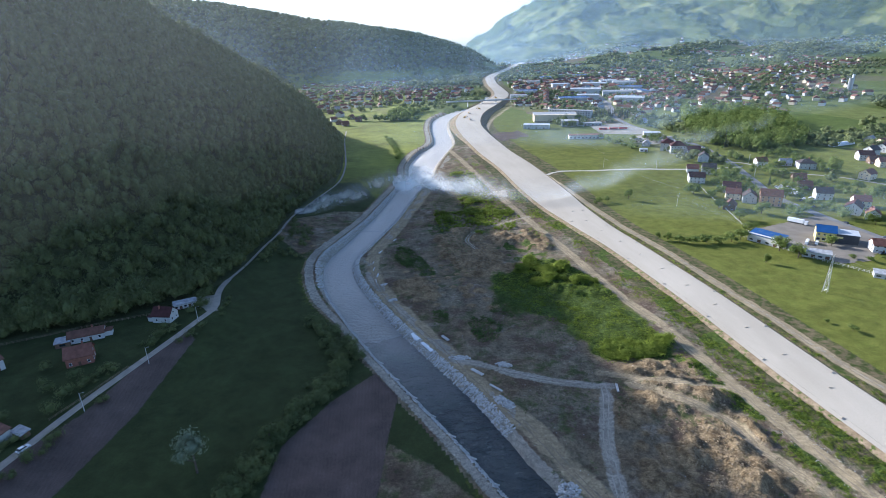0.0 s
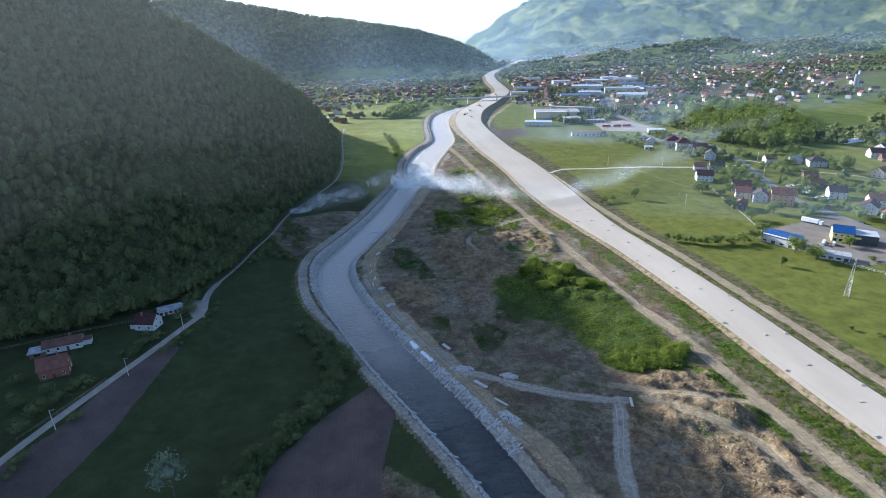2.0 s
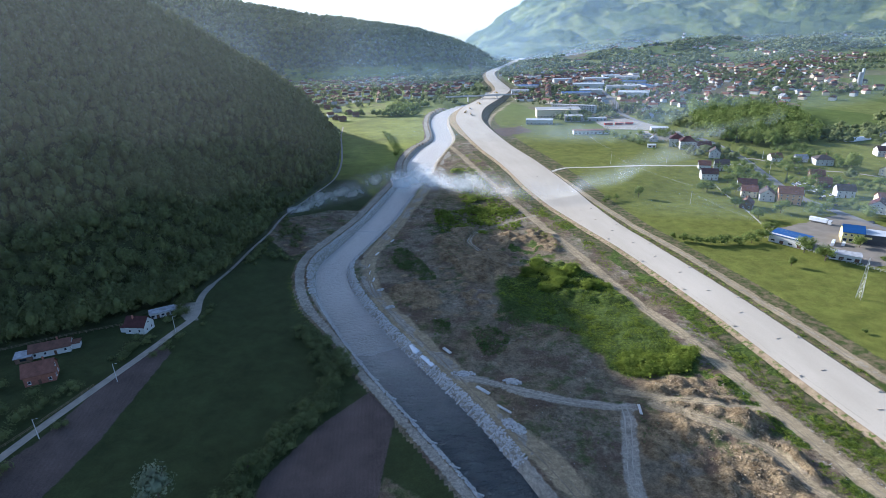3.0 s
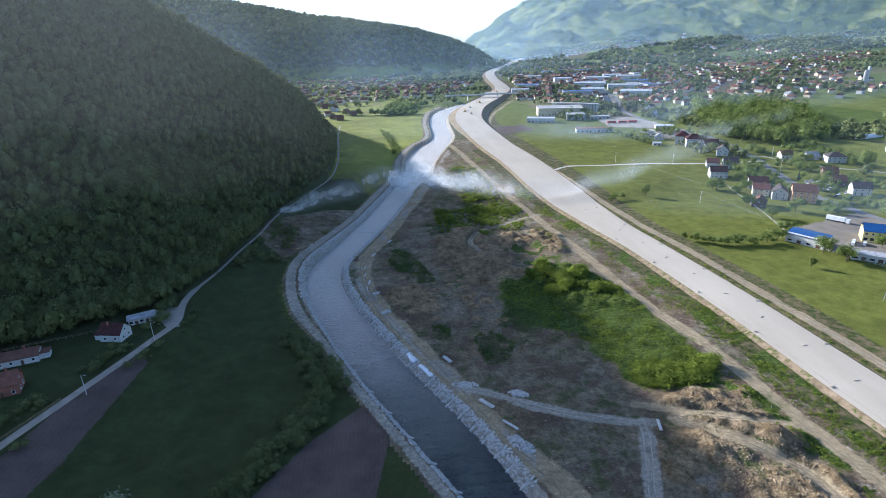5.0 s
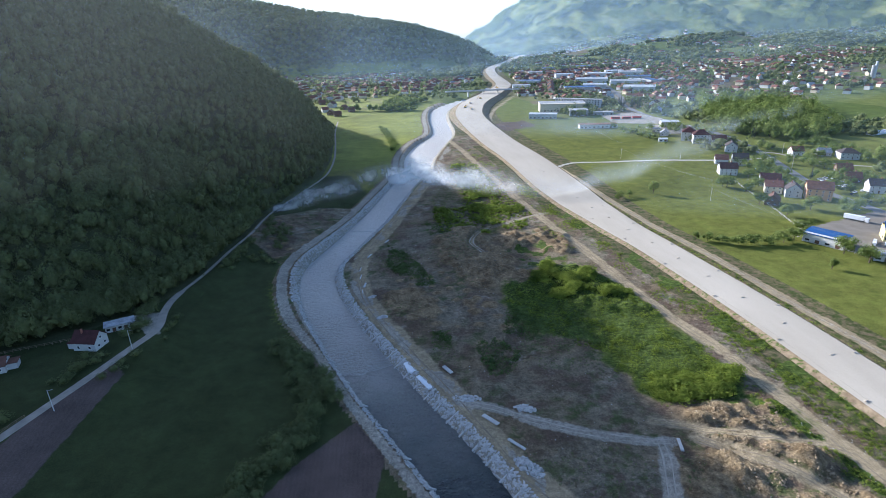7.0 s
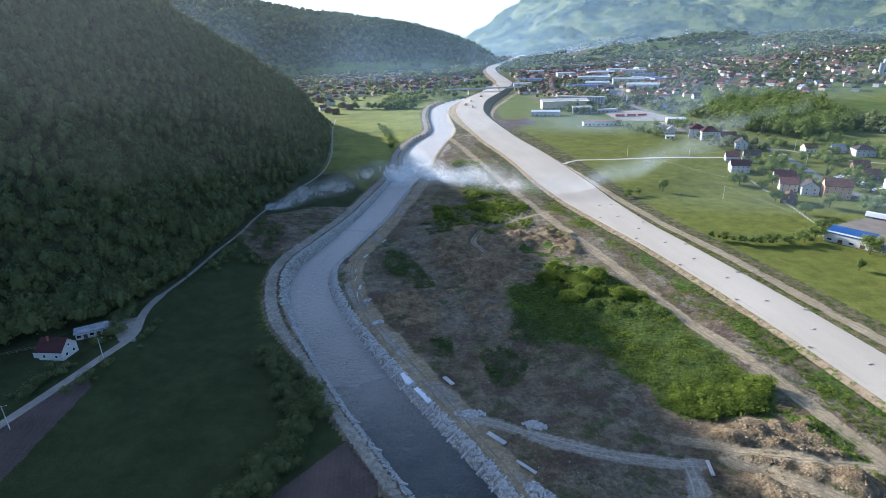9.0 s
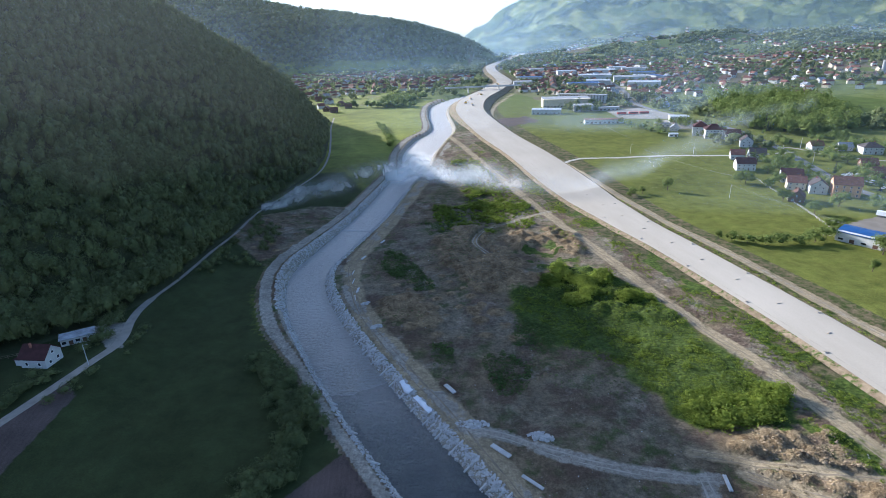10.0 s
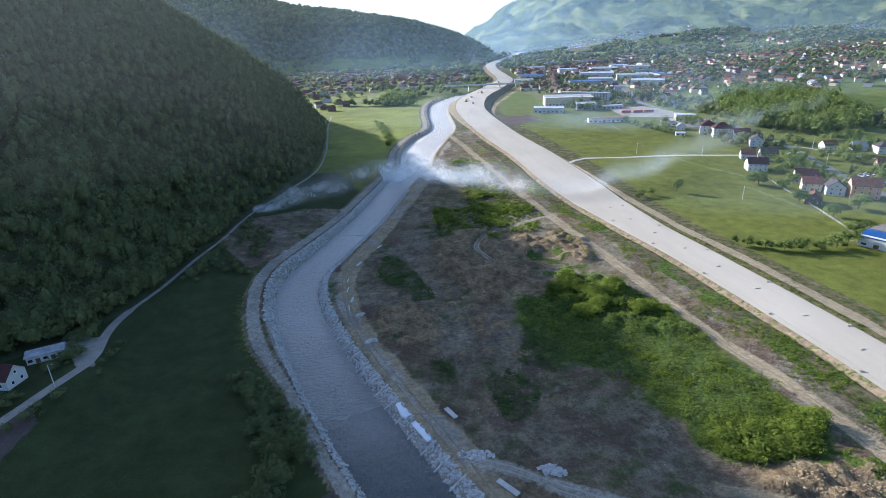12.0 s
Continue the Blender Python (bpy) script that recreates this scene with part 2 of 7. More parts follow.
M_LEAF_WEED = foliage("weed_leaves", (0.075, 0.120, 0.018), (0.310, 0.375, 0.058), 0.12, 0.66)
# darker leaf tone that carries the hill's shade
M_LEAF_HERB = foliage("shade_toned_leaves", (0.050, 0.085, 0.022), (0.120, 0.165, 0.045), 0.2, 0.3)
M_LEAF_SPRUCE = foliage("spruce_needles", (0.018, 0.030, 0.020), (0.045, 0.065, 0.038), 0.2, 0.1)
M_LEAF_DRY = foliage("dry_stalks", (0.090, 0.068, 0.040), (0.185, 0.150, 0.088), 0.2, 0.2)
M_BARK = plain("tree_bark", (0.11, 0.085, 0.065), 0.95, 0.3, 1.5)

# ---- plan of the valley (metres) ----
def spline(points, step):
    """A smooth line through control points (any number of columns), sampled about every step metres."""
    p = np.array(points, float)
    p = np.vstack([2 * p[0] - p[1], p, 2 * p[-1] - p[-2]])
    out = []
    for i in range(1, len(p) - 2):
        count = max(1, int(round(np.linalg.norm(p[i + 1, :2] - p[i, :2]) / step)))
        for t in np.linspace(0, 1, count, endpoint=False):
            a, b, c, d = p[i - 1], p[i], p[i + 1], p[i + 2]
            out.append(0.5 * (2 * b + (c - a) * t + (2 * a - 5 * b + 4 * c - d) * t * t + (3 * b - a - 3 * c + d) * t ** 3))
    out.append(p[-2])
    return np.array(out)


def along(P, line, reach=60.0):
    """For places P (n, 2): distance to a line, the side (left of its way is positive) and its further columns there."""
    n = len(P)
    best = np.full(n, 1e6)
    side = np.zeros(n)
    extra = np.zeros((n, line.shape[1] - 2))
    lo, hi = line[:, :2].min(0) - reach, line[:, :2].max(0) + reach
    idx = np.nonzero(((P > lo) & (P < hi)).all(1))[0]
    Q = P[idx]
    b, s, e = best[idx], side[idx], extra[idx]
    for k in range(len(line) - 1):
        a, d = line[k, :2], line[k + 1, :2] - line[k, :2]
        near = (np.abs(Q[:, 0] - a[0] - d[0] / 2) < reach + abs(d[0])) & (np.abs(Q[:, 1] - a[1] - d[1] / 2) < reach + abs(d[1]))
        j = np.nonzero(near)[0]
        if not len(j):
            continue
        v = Q[j] - a
        t = np.clip(v @ d / max(d @ d, 1e-9), 0, 1)
        w = v - t[:, None] * d
        r = np.hypot(w[:, 0], w[:, 1])
        win = r < b[j]
        jj = j[win]
        b[jj] = r[win]
        s[jj] = np.sign(d[0] * v[win, 1] - d[1] * v[win, 0])
        e[jj] = line[k, 2:] + t[win, None] * (line[k + 1, 2:] - line[k, 2:])
    best[idx], side[idx], extra[idx] = b, s, e
    return best, side, extra


def inside(P, poly):
    """Signed distance to a closed polygon: positive inside."""
    p = np.array(poly, float)
    n = len(p)
    odd = np.zeros(len(P), bool)
    best = np.full(len(P), 1e9)
    for i in range(n):
        a, b = p[i], p[(i + 1) % n]
        d = b - a
        cross = (a[1] > P[:, 1]) != (b[1] > P[:, 1])
        with np.errstate(divide="ignore", invalid="ignore"):
            x = a[0] + (P[:, 1] - a[1]) * d[0] / (d[1] if d[1] else 1e-9)
        odd ^= cross & (P[:, 0] < x)
        v = P - a
        t = np.clip(v @ d / (d @ d), 0, 1)
        w = v - t[:, None] * d
        best = np.minimum(best, np.hypot(w[:, 0], w[:, 1]))
    return np.where(odd, best, -best)


def smooth(t):
    t = np.clip(t, 0, 1)
    return t * t * (3 - 2 * t)


def waves(P, scale, seed, octaves=4, gain=0.5):
    """Cheap smooth value noise in [-1, 1] on places (n, 2)."""
    rng = np.random.RandomState(seed)
    table = rng.uniform(-1, 1, (64, 64))
    total, amp, norm = np.zeros(len(P)), 1.0, 0.0
    Q = P / scale
    for o in range(octaves):
        c, s = math.cos(0.7 * o), math.sin(0.7 * o)
        R = np.stack([Q[:, 0] * c - Q[:, 1] * s, Q[:, 0] * s + Q[:, 1] * c], 1) * 2 ** o + 17.3 * o
        i = np.floor(R).astype(int)
        f = R - i
        f = f * f * (3 - 2 * f)
        i0, i1 = i % 64, (i + 1) % 64
        v = (table[i0[:, 0], i0[:, 1]] * (1 - f[:, 0]) + table[i1[:, 0], i0[:, 1]] * f[:, 0]) * (1 - f[:, 1]) \
            + (table[i0[:, 0], i1[:, 1]] * (1 - f[:, 0]) + table[i1[:, 0], i1[:, 1]] * f[:, 0]) * f[:, 1]
        total += amp * v
        norm += amp
        amp *= gain
    return total / norm * 1.6


# x, y, half width
RIVER = spline([(120, -60, 6.5), (75, 40, 6.5), (41, 107, 6.8), (29, 136, 7.8), (20, 157, 9), (8, 182, 9.4), (-6, 211.5, 9.7), (-22.3, 250, 9.6),
                (-35.5, 289.5, 9.4), (-39, 325, 9.1), (-28.6, 358, 9.2), (-9, 414, 9.0), (16, 492, 9), (32, 542, 11), (41, 600, 15),
                (58, 660, 16), (80, 725, 12), (88, 850, 12), (106, 952, 13), (151, 1048, 11), (215, 1130, 10), (260, 1300, 10)], 4)
HIGHWAY = spline([(188, 20, 12.5), (177.5, 142, 12.5), (173.5, 234, 12.5), (166, 317, 12.8), (159.5, 367, 14.5), (152, 460, 20.5), (146, 566, 20.5),
                  (136, 670, 20.5), (133, 820, 20.5), (150, 920, 20.5), (176, 1000, 20), (228, 1120, 19), (290, 1300, 17), (335, 1650, 15),
                  (395, 1950, 15), (520, 2290, 15), (650, 2650, 15), (860, 3200, 15)], 5)
LANE = spline([(-172.5, 54.3), (-147.4, 112), (-139, 135.3), (-129.7, 164.2), (-116.6, 198.7), (-104.5, 231.3), (-99.8, 247.2), (-102.6, 263.9), (-102.6, 277.9), (-97, 304),
               (-92.1, 336.3), (-87, 374.3), (-85.5, 428.9), (-72, 481.8), (-54, 537), (-50, 602), (-54, 680), (-60, 765), (-62, 850)], 3)
BRANCH = spline([(24, 191), (36, 185), (49, 176), (64, 168), (80, 162), (89, 160)], 3)
BRANCH_SOUTH = spline([(86, 161), (84, 153), (80, 143), (74, 128), (71, 115), (66, 92), (60, 60)], 3)
BANK_TRACK = spline([(37, 492), (12, 416), (-5, 362), (-15, 328), (-14, 300), (-8, 270), (5, 236), (24, 191), (38, 156), (48, 139), (60, 106), (80, 60)], 3)
SITE_TRACK = spline([(80, 690), (88, 626), (101, 496), (112, 413), (123, 313), (129, 250), (136, 211), (139, 183), (141, 155), (143, 137),
                     (145, 116), (149, 92), (156, 40)], 3)
SIDE_TRACK = spline([(215, 60), (202, 140), (199, 165), (197, 205), (195, 238), (191, 300), (184, 360), (179, 434), (170, 527), (162, 600),
                     (153, 706), (158, 800), (185, 900), (220, 985), (275, 1110)], 3)
FIELD_LANE = spline([(171, 527), (185, 536), (204, 537), (271, 528), (328, 513), (383, 508)], 4)
MAIN_ROAD = spline([(357, 120), (352, 230), (348, 300), (347, 340), (350, 404), (366, 465), (386, 541), (396, 622), (380, 720), (390, 860), (440, 1000), (520, 1300)], 5)

HILL_FOOT = [(-2500, -200), (-700, 90), (-420, 170), (-260, 222), (-207, 243), (-184, 252), (-150, 266), (-128, 285), (-116, 303), (-109, 328), (-104, 360),
          (-97, 393), (-94, 437), (-79, 482), (-61, 537), (-57, 602), (-60, 680), (-67, 765), (-90, 840), (-150, 910), (-280, 1000), (-520, 1100), (-2500, 1500)]
FOOT_A = [(-2329.9, -188), (-652.5, 82.2), (-391.5, 156.8), (-242.4, 205.2), (-193, 224.8), (-171.6, 233.2), (-139.9, 246.2), (-119.4, 263.9), (-108.2, 280.7), (-101.7, 304), (-97.7, 336.3),
          (-92.7, 374.3), (-92.4, 428.9), (-79, 481.8), (-61, 537), (-57, 602), (-60, 680), (-67, 765), (-90, 840), (-150, 910), (-280, 1000), (-520, 1100), (-2500, 1500)]
FOOT_B = [(-2600, 1700), (-900, 1750), (-500, 1800), (-200, 1900), (60, 1960), (300, 2120), (430, 2250), (505, 2380), (560, 2600), (600, 2900), (300, 3300), (-2600, 3600)]
WEEDS = [(58, 265), (66, 232), (84, 222), (88, 212), (91, 194), (90, 186), (96, 179), (111, 177), (124, 179), (133, 190), (131, 209), (126, 225), (127, 244), (122, 275),
         (115, 286), (106, 303), (89, 299), (74, 282), (62, 283)]
MOUNDS = [(37, 372), (59, 379), (74, 330), (66, 290), (49, 281), (35, 314)]
MOUNDS_EAST = [(104, 368), (118, 352), (112, 318), (97, 328)]
HEAPS = [(104, 172), (133, 172), (133, 150), (131, 126), (122, 100), (98, 98), (98, 121), (100, 151)]
GREEN_PATCH = [(0, 355), (9, 353), (27, 298), (25, 287), (14, 292), (0, 320)]
SPOIL_WEST = [(-97, 398), (-84, 420), (-52, 442), (-22, 436), (-44, 375), (-52, 345), (-62, 330), (-84, 358)]
TOWN = [(268, 1090), (300, 1010), (464, 890), (620, 1050), (760, 1300), (700, 1700), (420, 1700), (330, 1350)]
HAUL_TRACK = spline([(98, 160), (104, 155), (117, 142), (126, 130), (127, 117), (131, 106), (134, 92), (138, 60)], 3)
HAUL_EAST = spline([(88, 170), (96, 167), (105, 162.5), (119, 156.5), (135, 152), (143, 147)], 3)
LOOP_TRACK = spline([(122, 402), (104, 394), (85, 383), (66, 372), (56, 352), (60, 332)], 3)
# meadow and gardens under the hill, with shade put into the grass colour
SHADED_MEADOW = [(-300, 60), (-300, 232), (-207, 246), (-150, 268), (-116, 296), (-104, 330), (-98, 362), (-92, 400), (-88, 437), (-73, 482), (-56, 537), (-30, 535), (-12, 470), (-30, 400), (-50, 350), (-60, 330), (-60, 290), (-52, 262), (-30, 226), (-12, 190), (10, 150), (30, 90), (40, 60)]
PLOUGH_A = [(-107.5, 222.8), (-100.7, 216), (-108.4, 163.7), (-118.1, 125), (-130.7, 86.3), (-150.1, 96), (-140.4, 133.7), (-125.9, 160.8), (-114.3, 208.3)]
PLOUGH_B = [(-13, 185), (-3, 167), (-7, 146), (-12, 112), (-14, 80), (-54, 84), (-51, 118), (-48, 142), (-31, 167)]
PLOUGH_C = [(163, 715), (152, 770), (205, 790), (212, 745)]


def valley(P):
    """Floor of the valley, without hills and works."""
    x, y = P[:, 0], P[:, 1]
    return 21 * (1 - np.exp(-np.maximum(0, y - 420) / 420)) + 0.02 * np.clip(x - 225, 0, 900)


def ridged(P, scale, seed, octaves=4):
    """Noise with crests and rounded hollows, about 0 to 1."""
    total, amp, norm = np.zeros(len(P)), 1.0, 0.0
    for o in range(octaves):
        total += amp * (1 - np.abs(waves(P + 91.0 * o, scale / 2 ** o, seed + o, 1)) / 1.6)
        norm += amp
        amp *= 0.5
    return np.clip(total / norm, 0, 1)


def slopes(P):
    """The long rolling slope of the far side of the valley."""
    x, y = P[:, 0], P[:, 1]
    right = smooth((x - 330 - 0.22 * (y - 1200)) / 700)
    c = 0.020 * np.maximum(0, y - 1500) * right * (1 + 0.25 * waves(P, 500, 7, 3))
    c = c + 0.028 * np.clip(x - 650, 0, 2500) * smooth((x - 650) / 600)
    rolls = smooth((y + 0.45 * x - 1900) / 1100) * smooth((x - 480 - 0.2 * (y - 1500)) / 500)
    return c + rolls * (95 * (ridged(P, 620, 17, 3) - 0.45) + 14 * waves(P, 150, 19, 2))


def hills(P):
    x, y = P[:, 0], P[:, 1]
    d = np.maximum(0, inside(P, HILL_FOOT))
    gully = 1 + 0.10 * waves(P, 170, 3, 3) * smooth(d / 80)
    a = (0.60 * d + 0.06 * np.maximum(0, d - 180) + 45 * (1 - np.exp(-d / 40))) * gully
    top_a = 330 + 40 * waves(P, 400, 4, 2)
    a = np.where(a < 0.6 * top_a, a, 0.6 * top_a + 0.4 * top_a * (1 - np.exp(-(a - 0.6 * top_a) / (0.4 * top_a))))
    # added height on the unseen upper slope, to place the hill's cast shadow
    a = a + 11 * smooth((190 - 0.73 * x - 0.68 * y) / 50) * smooth((d - 120) / 120)
    d = np.maximum(0, inside(P, FOOT_B))
    b = 0.62 * d * (1 + 0.10 * waves(P, 350, 5, 3))
    top_b = np.interp(x, (-1600, -669, -463, -274, -49, 164, 361, 472, 560, 700), (450, 322, 278, 230, 198, 182, 142, 108, 80, 40)) + 5 * waves(P, 200, 6, 3)
    b = top_b * np.tanh(b / top_b)
    return a + b + slopes(P)


def bumps(poly, gap, low, high, seed, broad=1.0):
    """Centres, radii and heights of loads of earth tipped side by side over a patch."""
    r = np.random.RandomState(seed)
    q = np.array(poly, float)
    out = []
    for _ in range(4000):
        c = r.uniform(q.min(0), q.max(0))
        if inside(c[None], poly)[0] < 1 or any((c[0] - o[0]) ** 2 + (c[1] - o[1]) ** 2 < gap ** 2 for o in out):
            continue
        h = r.uniform(low, high)
        out.append((c[0], c[1], broad * (r.uniform(0.9, 1.35) * h + 1.1), h))
    return out


LOADS = bumps(MOUNDS, 6.4, 1.6, 3.0, 1, 1.35) + bumps(MOUNDS_EAST, 4.2, 1.6, 3.0, 2) + bumps([(74, 356), (92, 364), (97, 344), (80, 336)], 5.5, 2.0, 4.0, 7) + bumps([(40, 270), (62, 262), (66, 236), (40, 236)], 9.0, 0.6, 1.8, 8, 1.4) + bumps([(0, 282), (14, 284), (24, 262), (12, 252), (2, 264)], 7.0, 1.4, 2.6, 9, 1.6) + bumps(HEAPS, 6.6, 0.9, 3.4, 3, 1.25) + bumps([(86, 150), (97, 150), (98, 110), (92, 92), (80, 96), (82, 126)], 6.5, 0.8, 2.2, 15, 1.5) + bumps(SPOIL_WEST, 9, 0.5, 1.4, 4) + bumps([(58, 290), (75, 300), (106, 303), (120, 280), (124, 246), (104, 250), (78, 258)], 6.5, 1.2, 3.0, 14, 1.25) + bumps(WEEDS, 11.0, 0.5, 1.2, 16, 1.8) \
    + bumps([(60, 210), (86, 190), (84, 170), (40, 192), (30, 240), (45, 262)], 15, 0.3, 0.7, 5) + bumps([(5, 300), (35, 310), (48, 270), (25, 230)], 8, 0.5, 1.6, 6)


def dumped(P):
    """Height of the tipped earth."""
    z = np.zeros(len(P))
    clear = smooth((np.minimum(np.minimum(along(P, HAUL_EAST, 20)[0], along(P, HAUL_TRACK, 20)[0]), np.minimum(along(P, LOOP_TRACK, 20)[0], along(P, BANK_TRACK, 20)[0])) - 2.0) / 2.5)
    wob = 1 + 0.35 * waves(P, 3.2, 12, 3)
    for cx, cy, rad, h in LOADS:
        j = np.nonzero((np.abs(P[:, 0] - cx) < rad * 2.6) & (np.abs(P[:, 1] - cy) < rad * 2.6))[0]
        if len(j):
            d2 = ((P[j, 0] - cx) ** 2 + (P[j, 1] - cy) ** 2) / rad ** 2
            z[j] = np.maximum(z[j], h * np.exp(-d2 * 0.9) * wob[j])
    return z * clear


def terrace(P):
    """The raised strip at the foot of the hill, on which the lane and its houses lie."""
    r, side, _ = along(P, LANE[::4], 170)
    east = np.where(side > 0, 0.0, r)
    rise = 5.2 * smooth((26 - east) / 26) + 4.3 * smooth((95 - east) / 95)
    return rise * (r < 1e5) * smooth((490 - P[:, 1]) / 160) * smooth((P[:, 1] + 40) / 60) * smooth(1 - np.maximum(0, inside(P, HILL_FOOT)) / 70)


def height(P, works=True):
    """Height of the ground at places (n, 2)."""
    z = valley(P) + hills(P) + terrace(P)
    x, y = P[:, 0], P[:, 1]
    z += 0.25 * waves(P, 40, 9, 3)
    r, side, e = along(P, RIVER, 70)
    bank = r - e[:, 0]
    hw, hside, he = along(P, HIGHWAY, 70)
    # spoil and churned ground between river and highway
    site = smooth((bank - 14) / 12) * (side < 0) * smooth((hw - 24) / 8) * (hside > 0) * smooth((640 - y) / 60)
    lump = np.maximum(0, waves(P, 16, 10, 4)) ** 1.3
    heap = smooth((x - 96) / 10) * smooth((172 - y) / 10) + 0.7 * smooth((y - 215) / 25) * smooth((88 - x) / 14)
    z += site * (0.5 * waves(P, 9, 11, 4) + (0.6 + 1.2 * heap) * lump)
    z += dumped(P)
    # river bed and banks
    level = valley(P) - 2.5
    t = smooth((bank + 0.8) / 4.6)
    z = np.where(bank < 3.8, (level - 0.9) * (1 - t) + z * t, z)
    if works:
        under = smooth((he[:, 0] + 3.6 - hw) / 3.0)
        z = z - under * (1.5 + 0.004 * np.maximum(0, y - 300))
    return z


def grow(start, stop, first, factor):
    out, step, way = [], first, math.copysign(1, stop - start)
    while (stop - start) * way > 0:
        start += step * way
        step *= factor
        out.append(start)
    return out


xs = np.array(grow(-190, -2600, 1.6, 1.06)[::-1] + list(np.arange(-190, 245, 1.25)) + grow(245, 3400, 1.6, 1.05))
ys = np.array(grow(75, -500, 1.6, 1.09)[::-1] + list(np.arange(75, 430, 1.3)) + grow(430, 4300, 1.5, 1.03))
GX, GY = np.meshgrid(xs, ys)
GP = np.stack([GX.ravel(), GY.ravel()], 1)
GZ = height(GP)


def mesh_from(name, verts, faces, sharp=False):
    """A mesh from arrays: verts (n, 3) and faces (m, 3 or 4)."""
    me = bpy.data.meshes.new(name)
    verts, faces = np.asarray(verts, np.float32), np.asarray(faces, np.int32)
    k = faces.shape[1]
    me.vertices.add(len(verts))
    me.vertices.foreach_set("co", verts.ravel())
    me.loops.add(faces.size)
    me.loops.foreach_set("vertex_index", faces.ravel())
    me.polygons.add(len(faces))
    me.polygons.foreach_set("loop_start", np.arange(0, faces.size, k, dtype=np.int32))
    me.polygons.foreach_set("use_smooth", np.full(len(faces), not sharp))
    me.update(calc_edges=True)
    return me


def grid_faces(rows, cols):
    i = (np.arange(rows - 1)[:, None] * cols + np.arange(cols - 1)[None, :]).ravel()
    return np.stack([i, i + 1, i + cols + 1, i + cols], 1)


def covers(P):
    """What covers the ground: bare earth, gravel, weeds / ploughed, scrub, woods."""
    x, y = P[:, 0], P[:, 1]
    r, side, e = along(P, RIVER, 70)
    bank = r - e[:, 0]
    hw, hside, he = along(P, HIGHWAY, 70)
    hd = hw - he[:, 0]

    def near(line, half, soft=1.0):
        return smooth(0.5 + (half - along(P, line, 20)[0]) / (2 * soft))

    def patch(poly, soft=1.5):
        return smooth(0.5 + inside(P, poly) / (2 * soft))

    between = (side < 0) * (hside > 0) * (hw < 1e5)
    bare = smooth((bank - 4) / 3) * ((side < 0) & (bank < 60)) * smooth((720 - y) / 40)
    site = inside(P, [(45, 60), (30, 150), (0, 240), (-15, 300), (-12, 360), (10, 420), (40, 500), (60, 600), (90, 690), (112, 640), (118, 480), (150, 320), (160, 200), (170, 60)])
    bare = np.maximum(bare * (x < 60 + 0.25 * y), smooth(0.5 + site / 6))
    scrub = smooth((24 - hd) / 4) * (hd > -3) * 0.9
    bare = np.where((hd < 14) & (hd > -2) & (y < 640) & (hside > 0), 0.25 * bare, bare)
    green = patch([(40, 330), (80, 345), (108, 420), (100, 520), (86, 600), (60, 560), (36, 450)], 12) * (0.65 + 0.35 * waves(P, 25, 21, 3))
    bare = bare * (1 - 0.75 * green)
    scrub = np.maximum(scrub, green)
    weeds = np.clip(patch(WEEDS, 7) + 0.35 * waves(P, 12, 26, 4) * (patch(WEEDS, 9) > 0.02), 0, 1)
    lush = smooth((9.5 - along(P, SITE_TRACK, 20)[0]) / 3) * smooth((waves(P, 9, 61, 3) + 0.1) / 0.25) * patch([(104, 178), (140, 178), (146, 120), (146, 80), (132, 80), (126, 130), (108, 160)], 4)
    lush = np.maximum(lush, smooth((waves(P, 8, 62, 3) - 0.2) / 0.3) * patch([(108, 180), (134, 182), (141, 160), (132, 158), (116, 168)], 3))
    lush = np.maximum(lush, 0.9 * smooth((waves(P, 10, 63, 3) - 0.05) / 0.3) * smooth((9 - np.abs(hd - 8)) / 4) * (hside > 0) * (y < 420))
    lush = np.maximum(lush, 0.8 * smooth((waves(P, 7, 69, 3) + 0.05) / 0.3) * patch([(76, 334), (96, 350), (110, 322), (100, 296), (80, 302)], 4))
    weeds = np.maximum(weeds, lush)
    bare = np.maximum(bare, patch(SPOIL_WEST, 4))
    bend = smooth((y - 225) / 40)
    facing = np.where(side > 0, 2.9 + 2.6 * bend, 5.6)
    outer, gap = 8.0 + 5.0 * bend, 0.1 + 0.5 * bend
    bare = np.maximum(bare, (bank > 0) * (bank < outer + 1) * (side > 0) * (y < 1030))
    bare = np.maximum(bare, patch([(-8, 138), (8, 124), (20, 108), (22, 90), (-14, 90), (-12, 116)], 3))
    bare = bare * (1 - weeds)
    gravel = np.maximum.reduce([
        (0.85 + 0.25 * waves(P, 6, 28, 3)) * np.maximum(near(BRANCH, 2.7, 1.8), near(BRANCH_SOUTH, 2.9, 1.8)), 0.45 * near(SIDE_TRACK, 2.2),
        near(FIELD_LANE, 1.8),
        smooth((bank + 1.5) / 1) * smooth((facing - bank) / 1.5) * (y < 1030),
        smooth((bank - facing - gap) / 1.2) * smooth((outer - bank) / 1.6) * (side > 0) * (y < 1030) * (1.0 + 0.25 * waves(P, 7, 23, 3)),
        smooth((bank - 7) / 1.2) * smooth((13.5 + 4 * waves(P, 9, 24, 2) - bank) / 2) * (side < 0) * (y < 640) * (y > 140) * (0.62 + 0.7 * waves(P, 12, 25, 3)),
        patch([(-110.1, 263.9), (-100.8, 262.1), (-100.8, 251.8), (-97, 242.5), (-102.6, 242.5), (-111, 253.7), (-124.1, 251.8), (-125, 255.6)], 1.0)])
    gravel = np.maximum(gravel, 0.9 * smooth((waves(P, 45, 71, 3) + 0.05) / 0.2) * patch(TOWN, 30))
